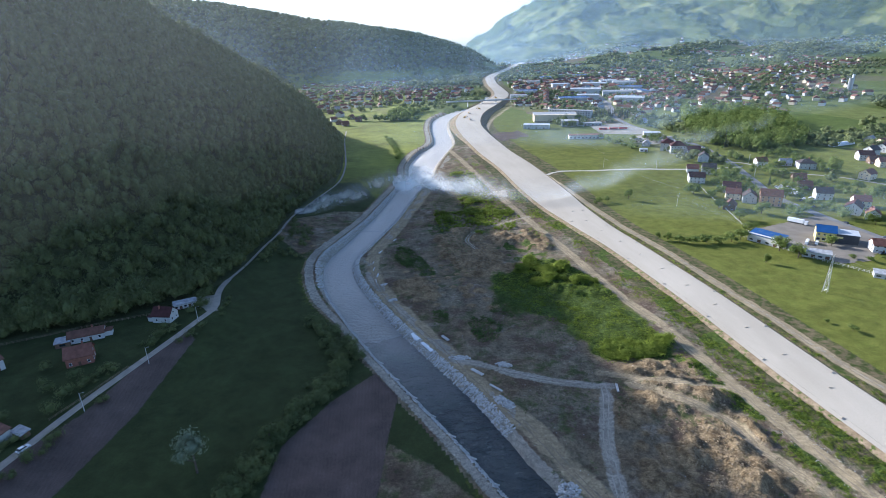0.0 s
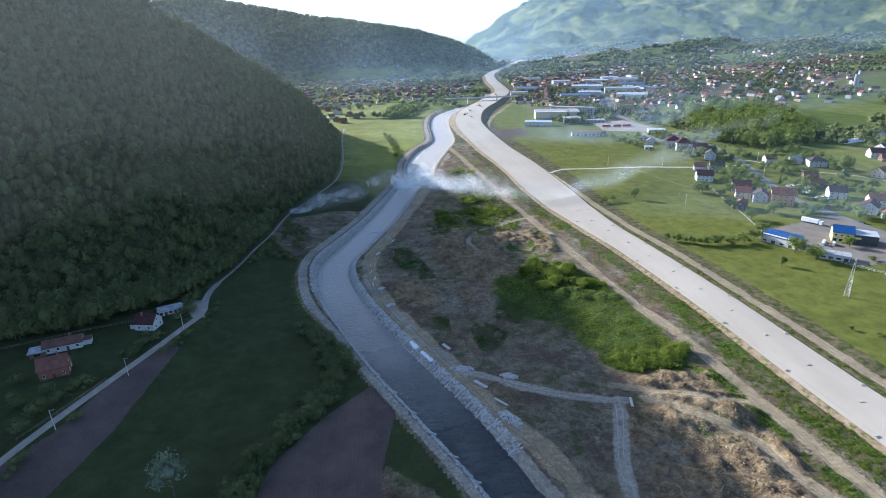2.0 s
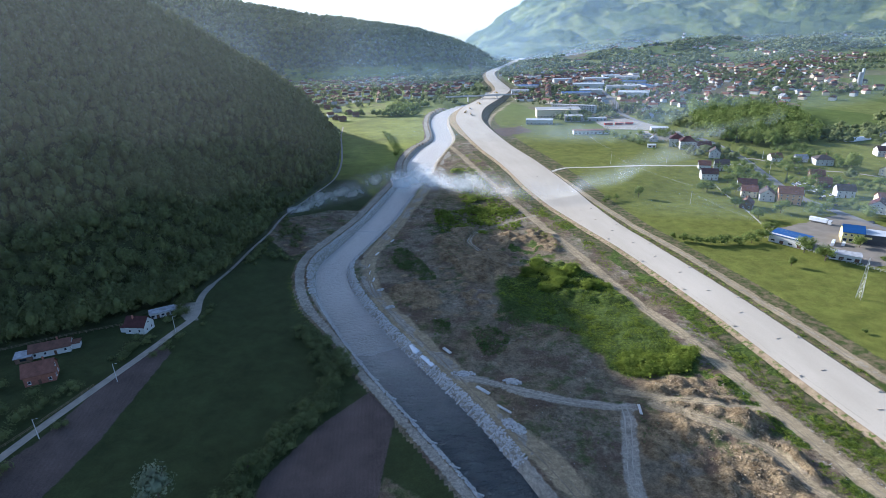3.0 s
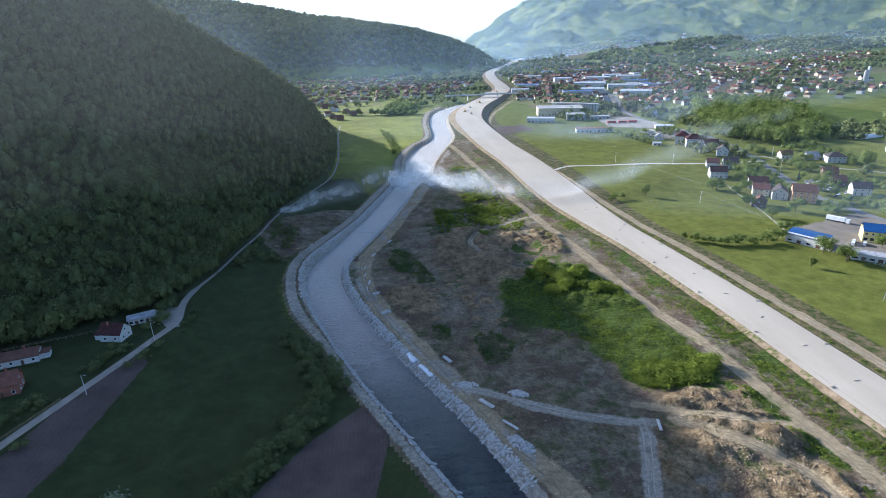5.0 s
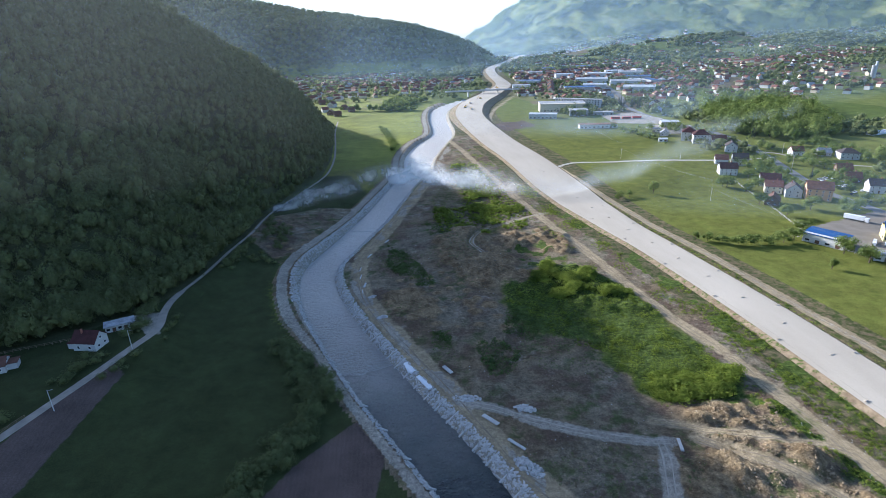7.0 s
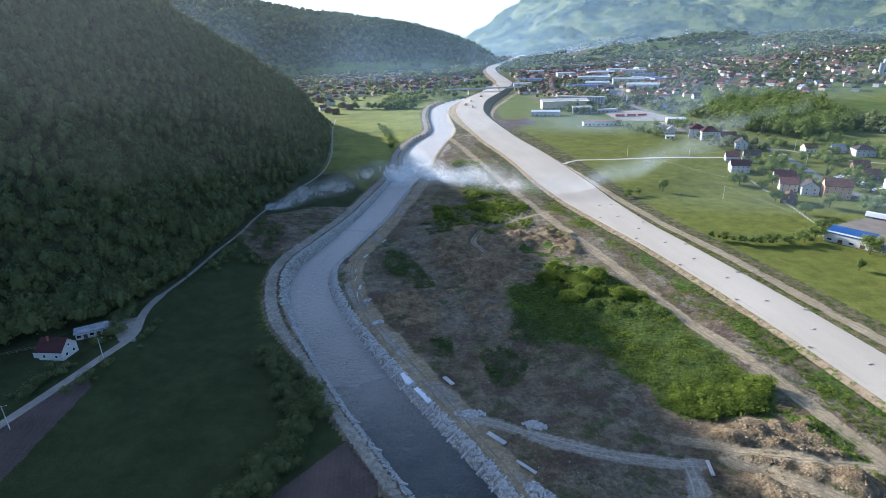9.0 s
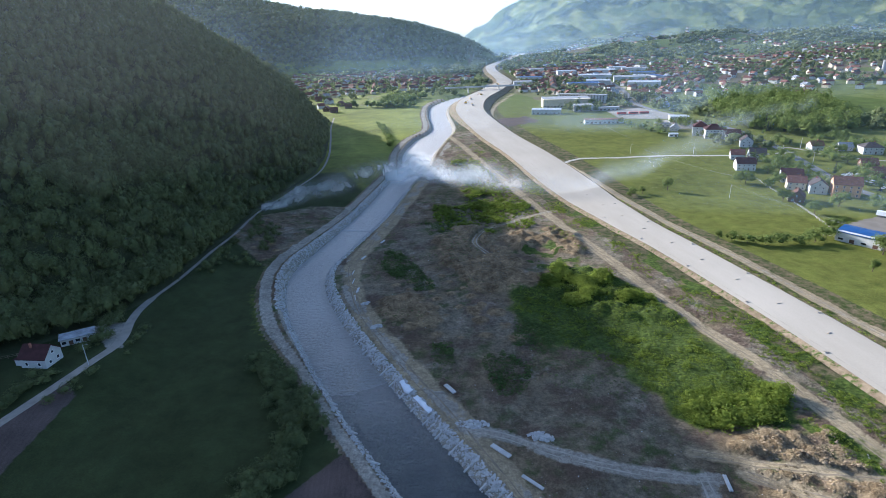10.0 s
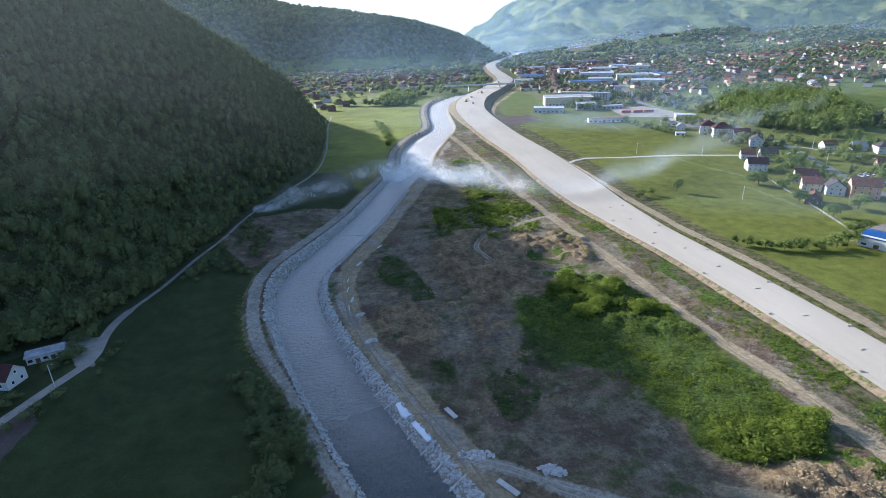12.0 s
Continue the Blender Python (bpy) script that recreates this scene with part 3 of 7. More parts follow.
    plough = np.maximum.reduce([patch(PLOUGH_A), patch(PLOUGH_B), patch(PLOUGH_C, 3)])
    woods = np.maximum(smooth(0.5 + (inside(P, FOOT_A) + 4) / 5), smooth((inside(P, FOOT_B) - 30) / 60))
    plough = plough * (1 - gravel)
    track = np.maximum.reduce([near(SITE_TRACK, 3.4, 1.6), near(SIDE_TRACK, 3.2, 1.2), near(BANK_TRACK, 5.0, 3.0), near(HAUL_EAST, 2.4, 2.0), 0.9 * near(HAUL_TRACK, 3.0, 2.0), 0.7 * near(LOOP_TRACK, 2.4, 2.0)])
    track *= 0.85 + 0.3 * waves(P, 6, 27, 3)
    meadow_shade = patch(SHADED_MEADOW, 14)
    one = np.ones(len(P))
    return np.stack([bare, gravel, weeds, one], 1), np.stack([plough, scrub * (1 - weeds), woods, one], 1), np.stack([track, meadow_shade, smooth(dumped(P) / 1.4), one], 1)


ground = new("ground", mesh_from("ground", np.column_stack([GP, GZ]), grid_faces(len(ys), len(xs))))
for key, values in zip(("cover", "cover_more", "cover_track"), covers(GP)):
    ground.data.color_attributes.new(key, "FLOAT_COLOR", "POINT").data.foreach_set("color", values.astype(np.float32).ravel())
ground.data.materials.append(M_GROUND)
tagged(ground, "grassy valley floor with churned building-site earth and wooded slopes", "ground", kind="structure")


def ribbon(name, line, halves, lift, material, parent=None, at=None):
    """A strip along a line: halves are offsets across it (columns of the strip), lift their heights above the ground or above at."""
    p = line[:, :2]
    d = np.gradient(p, axis=0)
    d /= np.linalg.norm(d, axis=1)[:, None]
    nrm = np.stack([-d[:, 1], d[:, 0]], 1)
    halves = np.asarray(halves, float)
    if halves.ndim == 1:
        halves = np.repeat(halves[None], len(p), 0)
    cols = halves.shape[1]
    xy = p[:, None] + nrm[:, None] * halves[..., None]
    z = (height(xy.reshape(-1, 2), False).reshape(len(p), cols) if at is None else np.repeat(np.asarray(at)[:, None], cols, 1)) + np.asarray(lift)
    ob = new(name, mesh_from(name, np.concatenate([xy, z[..., None]], 2).reshape(-1, 3), grid_faces(len(p), cols)[:, ::-1]))
    ob.data.materials.append(material)
    if parent:
        ob.parent = parent
    return ob


WATER = spline(RIVER[RIVER[:, 1] < 430], 0.75)
WATER = np.vstack([WATER, RIVER[RIVER[:, 1] > 433]])
across = np.linspace(-1, 1, 37)
cols = WATER[:, 2, None] * across + 0.9 * across ** 5
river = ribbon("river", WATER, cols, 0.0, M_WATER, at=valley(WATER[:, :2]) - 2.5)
co = np.array([v.co[:] for v in river.data.vertices])
# small standing waves, steepest where the water runs deep
pull = smooth((320 - co[:, 1]) / 120) * 0.8 + 0.2
swell = 0.17 * waves(co[:, :2] * np.array([0.55, 1.0]), 1.9, 91, 2) + 0.06 * waves(co[:, :2], 5.0, 92, 2)
co[:, 2] += pull * swell * (co[:, 1] < 430)
river.data.vertices.foreach_set("co", co.astype(np.float32).ravel())
river.data.update()
tagged(river, "regulated river, dark and rippled below, shallow and pale upstream", "river", kind="structure")

HIGH_Z = valley(HIGHWAY[:, :2]) + slopes(HIGHWAY[:, :2]) + 1.2 + 1.5 * smooth((HIGHWAY[:, 1] - 1300) / 300) + 4.5 * smooth((HIGHWAY[:, 1] - 600) / 350) - 3.0 * smooth((HIGHWAY[:, 1] - 1150) / 250)
highway = ribbon("highway", HIGHWAY, np.stack([HIGHWAY[:, 2] * k for k in (-1, -0.5, 0, 0.5, 1)], 1), (-0.15, 0.0, 0.08, 0.0, -0.15), M_HIGHWAY, at=HIGH_Z)
tagged(highway, "unfinished motorway with a pale crushed-stone and concrete base", "highway", kind="structure")
for sgn, nm in ((1, "embankment_west"), (-1, "embankment_east")):
    tall = HIGH_Z - valley(HIGHWAY[:, :2]) - slopes(HIGHWAY[:, :2])
    worn = 0.8 * np.maximum(0, waves(HIGHWAY[:, :2], 14, 87, 3))
    offs = np.stack([HIGHWAY[:, 2] + o for o in (0.0 * tall, 0.5 + worn, 1.2 * tall + 0.9, 2.2 * tall + 1.6)], 1) * sgn
    if sgn < 0:
        offs = offs[:, ::-1]
    drop = np.stack([0 * HIGH_Z - 0.16, 0 * HIGH_Z - 0.35, -0.62 * tall - 0.5, -tall - 1.0], 1)
    if sgn < 0:
        drop = drop[:, ::-1]
    ob = ribbon(nm, HIGHWAY, offs, drop, M_VERGE, at=HIGH_Z)
    tagged(ob, "earth slope of the motorway embankment with scattered weeds", "embankment", kind="structure")

lane = ribbon("country_lane", LANE, np.outer(np.where(LANE[:, 1] < 285, 1.8, 1.0), (-1, -0.4, 0.4, 1)), 0.10, M_LANE)
tagged(lane, "narrow worn asphalt lane at the foot of the wooded hill", "road", kind="structure")
SIDE_LANE = spline([(386, 528), (396, 519), (404, 493), (424, 469), (448, 452), (471, 419), (500, 380)], 4)
side_lane = ribbon("side_lane", SIDE_LANE, (-1.6, -0.5, 0.5, 1.6), 0.12, M_LANE)
tagged(side_lane, "narrow pale lane between the meadows of the village", "road", kind="structure")
M_PALE_LANE = plain("pale_gravel_lane", (0.44, 0.415, 0.36), 0.9, 0.2, 0.3, grain=2.5)
field_lane = ribbon("field_lane", FIELD_LANE, (-1.7, -0.6, 0.6, 1.7), 0.14, M_PALE_LANE)
tagged(field_lane, "pale gravel lane between the green fields", "road", kind="structure")
main_road = ribbon("main_road", MAIN_ROAD, (-4.0, -1.5, 1.5, 4.0), 0.12, M_ASPHALT)
tagged(main_road, "grey asphalt main road through the village", "road", kind="structure")

def surface(p):
    """Height of the ground's own mesh at places (n, 2)."""
    i = np.clip(np.searchsorted(xs, p[:, 0]) - 1, 0, len(xs) - 2)
    j = np.clip(np.searchsorted(ys, p[:, 1]) - 1, 0, len(ys) - 2)
    u, v = (p[:, 0] - xs[i]) / (xs[i + 1] - xs[i]), (p[:, 1] - ys[j]) / (ys[j + 1] - ys[j])
    Z = GZ.reshape(len(ys), len(xs))
    return (Z[j, i] * (1 - u) + Z[j, i + 1] * u) * (1 - v) + (Z[j + 1, i] * (1 - u) + Z[j + 1, i + 1] * u) * v


def ruts(line, offsets, width, material, label, lo=70, hi=470):
    """Wheel ruts: narrow uneven strips pressed along a track."""
    line = spline(line[(line[:, 1] > lo) & (line[:, 1] < hi), :2], 1.0)
    d = np.gradient(line, axis=0)
    d /= np.linalg.norm(d, axis=1)[:, None]
    nrm = np.stack([-d[:, 1], d[:, 0]], 1)
    vs, fs, base = [], [], 0
    for k, o in enumerate(offsets):
        wob = 0.25 * waves(line + 37 * k, 9, 83 + k, 2)
        half = width / 2 * np.clip(0.75 + 0.9 * waves(line + 11 * k, 6, 84 + k, 3), 0.02, 1.4)
        for sgn in (-1, 1):
            p = line + nrm * (o + wob + sgn * half)[:, None]
            vs.append(np.column_stack([p, surface(p) + 0.05]))
        n = len(line)
        i = np.arange(n - 1)
        fs.append(np.stack([i, i + n, i + n + 1, i + 1], 1)[:, ::-1] + base)
        base += 2 * n
    ob = new("wheel_ruts", mesh_from("wheel_ruts", np.vstack(vs), np.vstack(fs)))
    ob.data.materials.append(material)
    return tagged(ob, label, "wheel ruts", kind="structure")


M_RUT = plain("pressed_damp_earth", (0.215, 0.178, 0.122), 0.95, 0.3, 0.4, grain=2.5)
M_RUT_PALE = plain("pressed_pale_gravel", (0.34, 0.315, 0.26), 0.95, 0.2, 0.4, grain=2.5)
for line, offsets, width, material in ((SITE_TRACK, (-1.6, 0.5), 0.5, M_RUT), (SIDE_TRACK, (-1.0, 0.9), 0.5, M_RUT), (BANK_TRACK, (-2.0, 0.2), 0.5, M_RUT),
                                       (BRANCH, (-1.0, 0.9), 0.45, M_RUT_PALE), (BRANCH_SOUTH, (-1.1, 0.8), 0.45, M_RUT_PALE), (HAUL_TRACK, (-1.6, -0.3, 1.3), 0.5, M_RUT),
                                       (HAUL_EAST, (-1.0, 0.9), 0.5, M_RUT), (LOOP_TRACK, (-1.0, 0.9), 0.55, M_RUT_PALE)):
    ruts(line, offsets, width, material, "wheel ruts pressed into the site track")

# ---- trees ----
def ico(level):
    bm = bmesh.new()
    bmesh.ops.create_icosphere(bm, subdivisions=level, radius=1.0)
    v = np.array([q.co[:] for q in bm.verts])
    f = np.array([[q.index for q in g.verts] for g in bm.faces])
    bm.free()
    return v, f


ICO1, ICO2 = ico(1), ico(2)


def crown_shape(rng, leaves, size, core=1, tall=1.0, fat=0.30):
    """A crown about 1 wide, standing on z = 0: an uneven core (none for core=0) and many bent leaf sprays round it."""
    k = rng.normal(0, 1, (5, 3))
    verts, faces, n0 = [], [], 0
    if core:
        v, f = (ICO1 if core == 1 else ICO2)
        lump = 1 + 0.24 * np.sin(v @ k.T * 2.2).sum(1) * 0.6
        verts, faces, n0 = [v * lump[:, None] * np.array([fat, fat, (fat + 0.03) * tall])], [f], len(v)
    u = rng.normal(0, 1, (leaves, 3))
    u[:, 2] = np.abs(u[:, 2]) * 0.9 - 0.35
    u /= np.linalg.norm(u, axis=1)[:, None]
    lump = 1 + 0.24 * np.sin(u @ k.T * 2.2).sum(1) * 0.6
    c = u * (lump * rng.uniform(0.72, 1.22, leaves))[:, None] * np.array([0.44, 0.44, 0.46 * tall])
    a = np.cross(u, rng.normal(0, 1, (leaves, 3)))
    a /= np.linalg.norm(a, axis=1)[:, None]
    b = np.cross(u, a) + 0.7 * u * rng.uniform(-1, 1, leaves)[:, None]
    s = size * rng.uniform(0.6, 1.4, leaves)[:, None]
    tri = np.stack([c - a * s, c + a * s * rng.uniform(0.5, 1, leaves)[:, None] - 0.3 * b * s, c + b * s * 1.2], 1)
    verts.append(tri.reshape(-1, 3))
    faces.append(n0 + np.arange(leaves * 3).reshape(-1, 3))
    out = np.vstack(verts)
    out[:, 2] += 0.46 * tall
    return out, np.vstack(faces)


def scatter(name, shapes, places, widths, heights, material, label, category, seed=1, sharp=False):
    """One object of very many crowns, for woods that nobody could count."""
    rng = np.random.RandomState(seed)
    allv, allf, base = [], [], 0
    pick = rng.randint(0, len(shapes), len(places))
    turn = rng.uniform(0, 6.28, len(places))
    for k, (v, f) in enumerate(shapes):
        j = np.nonzero(pick == k)[0]
        if not len(j):
            continue
        c, s = np.cos(turn[j])[:, None], np.sin(turn[j])[:, None]
        x = (v[:, 0] * c - v[:, 1] * s) * widths[j, None] + places[j, 0, None]
        y = (v[:, 0] * s + v[:, 1] * c) * widths[j, None] + places[j, 1, None]
        z = v[:, 2] * heights[j, None] + places[j, 2, None]
        allv.append(np.stack([x, y, z], 2).reshape(-1, 3))
        allf.append((f[None] + (np.arange(len(j)) * len(v))[:, None, None] + base).reshape(-1, 3))
        base += len(j) * len(v)
    ob = new(name, mesh_from(name, np.vstack(allv), np.vstack(allf), sharp))
    ob.data.materials.append(material)
    return tagged(ob, label, category, kind="stuff")


def jittered(x0, x1, y0, y1, step, rng):
    gx, gy = np.meshgrid(np.arange(x0, x1, step), np.arange(y0, y1, step))
    p = np.stack([gx.ravel(), gy.ravel()], 1)
    return p + rng.uniform(-0.48, 0.48, p.shape) * step


def on_ground(p, sink=0.0):
    return np.column_stack([p, height(p) - sink])


rng = np.random.RandomState(5)
SHAPES = [crown_shape(rng, 74, 0.094, 1, rng.uniform(0.9, 1.3), 0.34) for _ in range(7)]
EDGE_SHAPES = [crown_shape(rng, 140, 0.068, 1, rng.uniform(0.85, 1.25), 0.26) for _ in range(7)]
RICH = [crown_shape(rng, 330, 0.046, 1, rng.uniform(0.85, 1.25), 0.25) for _ in range(7)]
SMALL = [crown_shape(rng, 30, 0.15, 1, rng.uniform(0.85, 1.15), 0.35) for _ in range(5)]
TINY = [crown_shape(rng, 10, 0.22, 1, 1.0, 0.35) for _ in range(4)]
TUFT = [crown_shape(rng, 26, 0.15, 0, rng.uniform(0.85, 1.15)) for _ in range(6)]

p = jittered(-640, -45, 225, 1060, 4.5, rng)
d = inside(p, FOOT_A)
p = p[(d > -2.2) & (along(p, LANE, 20)[0] > 2.6) & (p[:, 0] > -0.78 * (p[:, 1] + 60)) & (d < 460)]
front = (p[:, 1] < 400) & (inside(p, FOOT_A) < 55)
near = (p[:, 1] < 620) & (inside(p, FOOT_A) < 200) & ~front
thin = (p[:, 1] > 720) | (inside(p, FOOT_A) > 260)
rest = ~front & ~near & (~thin | (rng.uniform(0, 1, len(p)) < 0.22))
w = rng.uniform(3.6, 7.0, len(p)) + 2.2 * (rng.uniform(0, 1, len(p)) > 0.86)
h = w * rng.uniform(1.05, 1.7, len(p))
P3 = on_ground(p)
P3[:, 2] += rng.uniform(1.0, 4.5, len(p))
more = P3[front] + np.array([2.2, -1.2, -1.0])
more = more[(inside(more[:, :2], FOOT_A) > -2.5) & (along(more[:, :2], LANE, 20)[0] > 2.4)]
wm = rng.uniform(3.5, 6.5, len(more))
scatter("forest_edge", EDGE_SHAPES, np.vstack([P3[front] - np.array([0, 0, 1.5]), more]), np.concatenate([w[front] * 1.35, wm]), np.concatenate([h[front] * 1.25, wm * 1.3]), M_LEAF_HILL, "leafy trees at the foot of the wooded hill", "forest", 13)
scatter("hillside_woods", SHAPES, P3[near], w[near], h[near], M_LEAF_HILL, "dense shaded broadleaf woods covering the steep hillside", "forest", 11)
scatter("upper_woods", SMALL, P3[rest], w[rest] * np.where(thin[rest], 1.75, 1.1), h[rest] * 1.15, M_LEAF_HILL, "broadleaf woods along the upper hillside and spur", "forest", 12)

# ---- small mesh helpers ----
def part(name, bm, material, parent=None, label=""):
    """Links a bmesh as one mesh object under a thing or a part."""
    me = bpy.data.meshes.new(name)
    bm.to_mesh(me)
    bm.free()
    me.materials.append(material)
    ob = new(name, me)
    if parent:
        ob.parent = parent
    return tagged(ob, label) if label else ob


def box(bm, x, y, z, sx, sy, sz, turn=0.0, bevel=0.0):
    """A box standing on z, with its middle at x, y."""
    m = Matrix.Translation((x, y, z + sz / 2)) @ Matrix.Rotation(turn, 4, "Z") @ Matrix.Diagonal((sx, sy, sz, 1))
    made = bmesh.ops.create_cube(bm, size=1.0, matrix=m)
    if bevel:
        edges = list({e for v in made["verts"] for e in v.link_edges})
        bmesh.ops.bevel(bm, geom=edges, offset=bevel, segments=1, affect="EDGES", profile=0.5)
    return bm


def tube(bm, a, b, r0, r1=None, sides=6):
    """A tapered round bar from a to b."""
    a, b = Vector(a), Vector(b)
    d = b - a
    m = Matrix.Translation((a + b) / 2) @ d.to_track_quat("Z", "Y").to_matrix().to_4x4()
    bmesh.ops.create_cone(bm, cap_ends=True, segments=sides, radius1=r0, radius2=r0 if r1 is None else r1, depth=d.length, matrix=m)
    return bm


def sweep(points, r):
    """One square bar bent along points."""
    bm = bmesh.new()
    rings = [[bm.verts.new((x + a, y + b, z + c)) for a, b, c in ((-r, -r, -r), (r, r, -r), (r, r, r), (-r, -r, r))] for x, y, z in points]
    for p0, p1 in zip(rings, rings[1:]):
        for i in range(4):
            j = (i + 1) % 4
            bm.faces.new((p0[i], p0[j], p1[j], p1[i]))
    bm.faces.new(rings[0][::-1])
    bm.faces.new(rings[-1])
    return bm


def empty(name, x, y, turn=0.0, z=None):
    ob = new(name)
    if z is None:
        z = float(height(np.array([[x, y]], float))[0])
    ob.matrix_world = pose(x, y, z, 0, 0, turn)
    return ob


def lift(x, y):
    return float(height(np.array([[x, y]], float), False)[0])


M_CONCRETE = plain("cast_concrete", (0.52, 0.51, 0.49), 0.85, 0.15, 0.6)
M_BEAM = plain("pale_precast_concrete", (0.52, 0.52, 0.50), 0.8, 0.15, 0.5)
M_FLEECE = plain("white_geotextile", (0.74, 0.76, 0.78), 0.8, 0.08, 0.4)
M_STEEL = plain("galvanised_steel", (0.48, 0.49, 0.50), 0.45, 0.15, 0.5, metal=0.7)
M_WOOD = plain("weathered_wood", (0.24, 0.18, 0.12), 0.9, 0.3, 1.0)
M_PLANK = plain("pale_timber", (0.50, 0.43, 0.32), 0.9, 0.25, 1.0)
M_DARK = plain("dark_iron", (0.045, 0.045, 0.05), 0.6, 0.3, 1.0)
M_WIRE = plain("grey_cable", (0.25, 0.26, 0.27), 0.5, 0.1, 1.0)

# ---- river works ----
def stones(name, count, place, low, high, label, material=None, seed=1):
    """Loose angular stones, one object: place(rng, n) gives their spots (n, 3)."""
    r = np.random.RandomState(seed)
    v, f = ICO1
    spots = place(r, count)
    n = len(spots)
    size = r.uniform(low, high, (n, 1)) * r.uniform(0.65, 1.25, (n, 3)) * np.array([1, 1, 0.75])
    q = r.normal(0, 1, (n, 3, 3))
    a = q[:, 0] / np.linalg.norm(q[:, 0], axis=1)[:, None]
    b = np.cross(a, q[:, 1])
    b /= np.linalg.norm(b, axis=1)[:, None]
    R = np.stack([a, b, np.cross(a, b)], 1)
    vv = v[None] * r.uniform(0.72, 1.2, (n, len(v), 1))
    vv = np.einsum("nij,nkj->nki", R, vv) * size[:, None] + spots[:, None]
    ff = f[None] + (np.arange(n) * len(v))[:, None, None]
    ob = new(name, mesh_from(name, vv.reshape(-1, 3), ff.reshape(-1, 3), True))
    ob.data.materials.append(material or M_ROCK)
    return tagged(ob, label, "stones", kind="stuff")


RD = np.gradient(RIVER[:, :2], axis=0)
RD /= np.linalg.norm(RD, axis=1)[:, None]
RN = np.stack([-RD[:, 1], RD[:, 0]], 1)


def on_bank(side, y0, y1, d0, d1, sink=0.25):
    keep = np.nonzero((RIVER[:, 1] >= y0) & (RIVER[:, 1] <= y1))[0]

    def place(r, n):
        k = keep[r.randint(0, len(keep), n)]
        off = RIVER[k, 2] + r.uniform(d0, d1, n)
        p = RIVER[k, :2] + side * RN[k] * off[:, None] + RD[k] * r.uniform(-2.2, 2.2, (n, 1))
        return on_ground(p, sink)
    return place


stones("riprap_east", 7000, on_bank(-1, 134, 480, -0.2, 5.6, 0.12), 0.22, 0.62, "pale quarried stones lining the river bank between concrete ribs", seed=21)
stones("riprap_west", 3000, on_bank(1, 92, 285, 0.0, 3.2, 0.05), 0.22, 0.55, "thin band of pale quarried stones along the river edge", seed=22)
stones("riprap_bend", 3700, on_bank(1, 285, 520, -0.2, 5.4, 0.1), 0.25, 0.65, "grey stone facing on the outer bank of the river bend", seed=23)
stones("track_edge_stones", 1500, lambda r, n: on_ground(np.column_stack([SITE_TRACK[(k := r.randint(0, len(SITE_TRACK), n)), 0] + r.choice((-4.2, 3.9), n) + r.normal(0, 0.7, n),
       SITE_TRACK[k, 1] + r.uniform(-2, 2, n)])[SITE_TRACK[k, 1] < 165], 0.08), 0.10, 0.30, "loose limestone blocks along the site track", seed=24)


def pile_of(cx, cy, rx, ry, top, turn=0.0):
    def place(r, n):
        u, a = np.sqrt(r.uniform(0, 1, n)), r.uniform(0, 6.283, n)
        x, y = rx * u * np.cos(a), ry * u * np.sin(a)
        c, s = math.cos(turn), math.sin(turn)
        p = on_ground(np.column_stack([cx + x * c - y * s, cy + x * s + y * c]), 0.1)
        p[:, 2] += top * (1 - u) * r.uniform(0.4, 1, n)
        return p
    return place


for cx, cy, rx, ry, top, n, turn in ((41, 156, 2.6, 5.5, 1.2, 160, 0.6), (51.5, 107, 4.5, 3.2, 1.6, 130, 0.3), (27, 192, 5.5, 2.0, 0.5, 90, -0.2),
                                     (47, 183, 4.0, 2.0, 0.7, 90, -0.4), (-3, 259, 2.6, 1.6, 0.8, 50, 0.4), (-8, 282, 2.0, 1.2, 0.6, 40, 0.4),
                                     (-6, 240, 3, 1.4, 0.5, 50, 0.5)):
    tagged(stones("stone_heap", n, pile_of(cx, cy, rx, ry, top, turn), 0.3, 0.8, "heap of pale broken stones on bare earth", seed=int(100 + cx)),
           category="stone heap")

M_CLOD = plain("tipped_subsoil", (0.27, 0.205, 0.125), 0.95, 0.5, 0.35, grain=2.0)


def over(poly, sink):
    q = np.array(poly, float)

    def place(r, n):
        p = r.uniform(q.min(0), q.max(0), (n, 2))
        p = p[(inside(p, poly) > 0.5) & (dumped(p) > 0.25)]
        return on_ground(p, sink)
    return place


stones("clods", 2400, over(HEAPS, 0.12), 0.12, 0.55, "orange-brown clods and rubble on the tipped earth", M_CLOD, 31)
stones("earth_clods", 2600, over(MOUNDS, 0.10), 0.12, 0.42, "brown clods on the tipped mounds of earth", M_SLOPE, 32)

def over_site(r, n):
    p = np.column_stack([r.uniform(-15, 145, n), r.uniform(75, 440, n)])
    p = p[(inside(p, [(45, 60), (30, 150), (0, 240), (-12, 300), (-8, 360), (40, 440), (100, 420), (122, 300), (138, 200), (145, 60)]) > 1) & (inside(p, WEEDS) < 0) & (waves(p, 17, 76, 4) > -0.05)]
    return on_ground(p, 0.05)


stones("site_rubble", 5200, over_site, 0.08, 0.34, "small stones and clods strewn over the bare building site", M_SLOPE, 33)
stones("site_chips", 1300, over_site, 0.08, 0.26, "pale limestone chips strewn over the bare building site", None, 34)

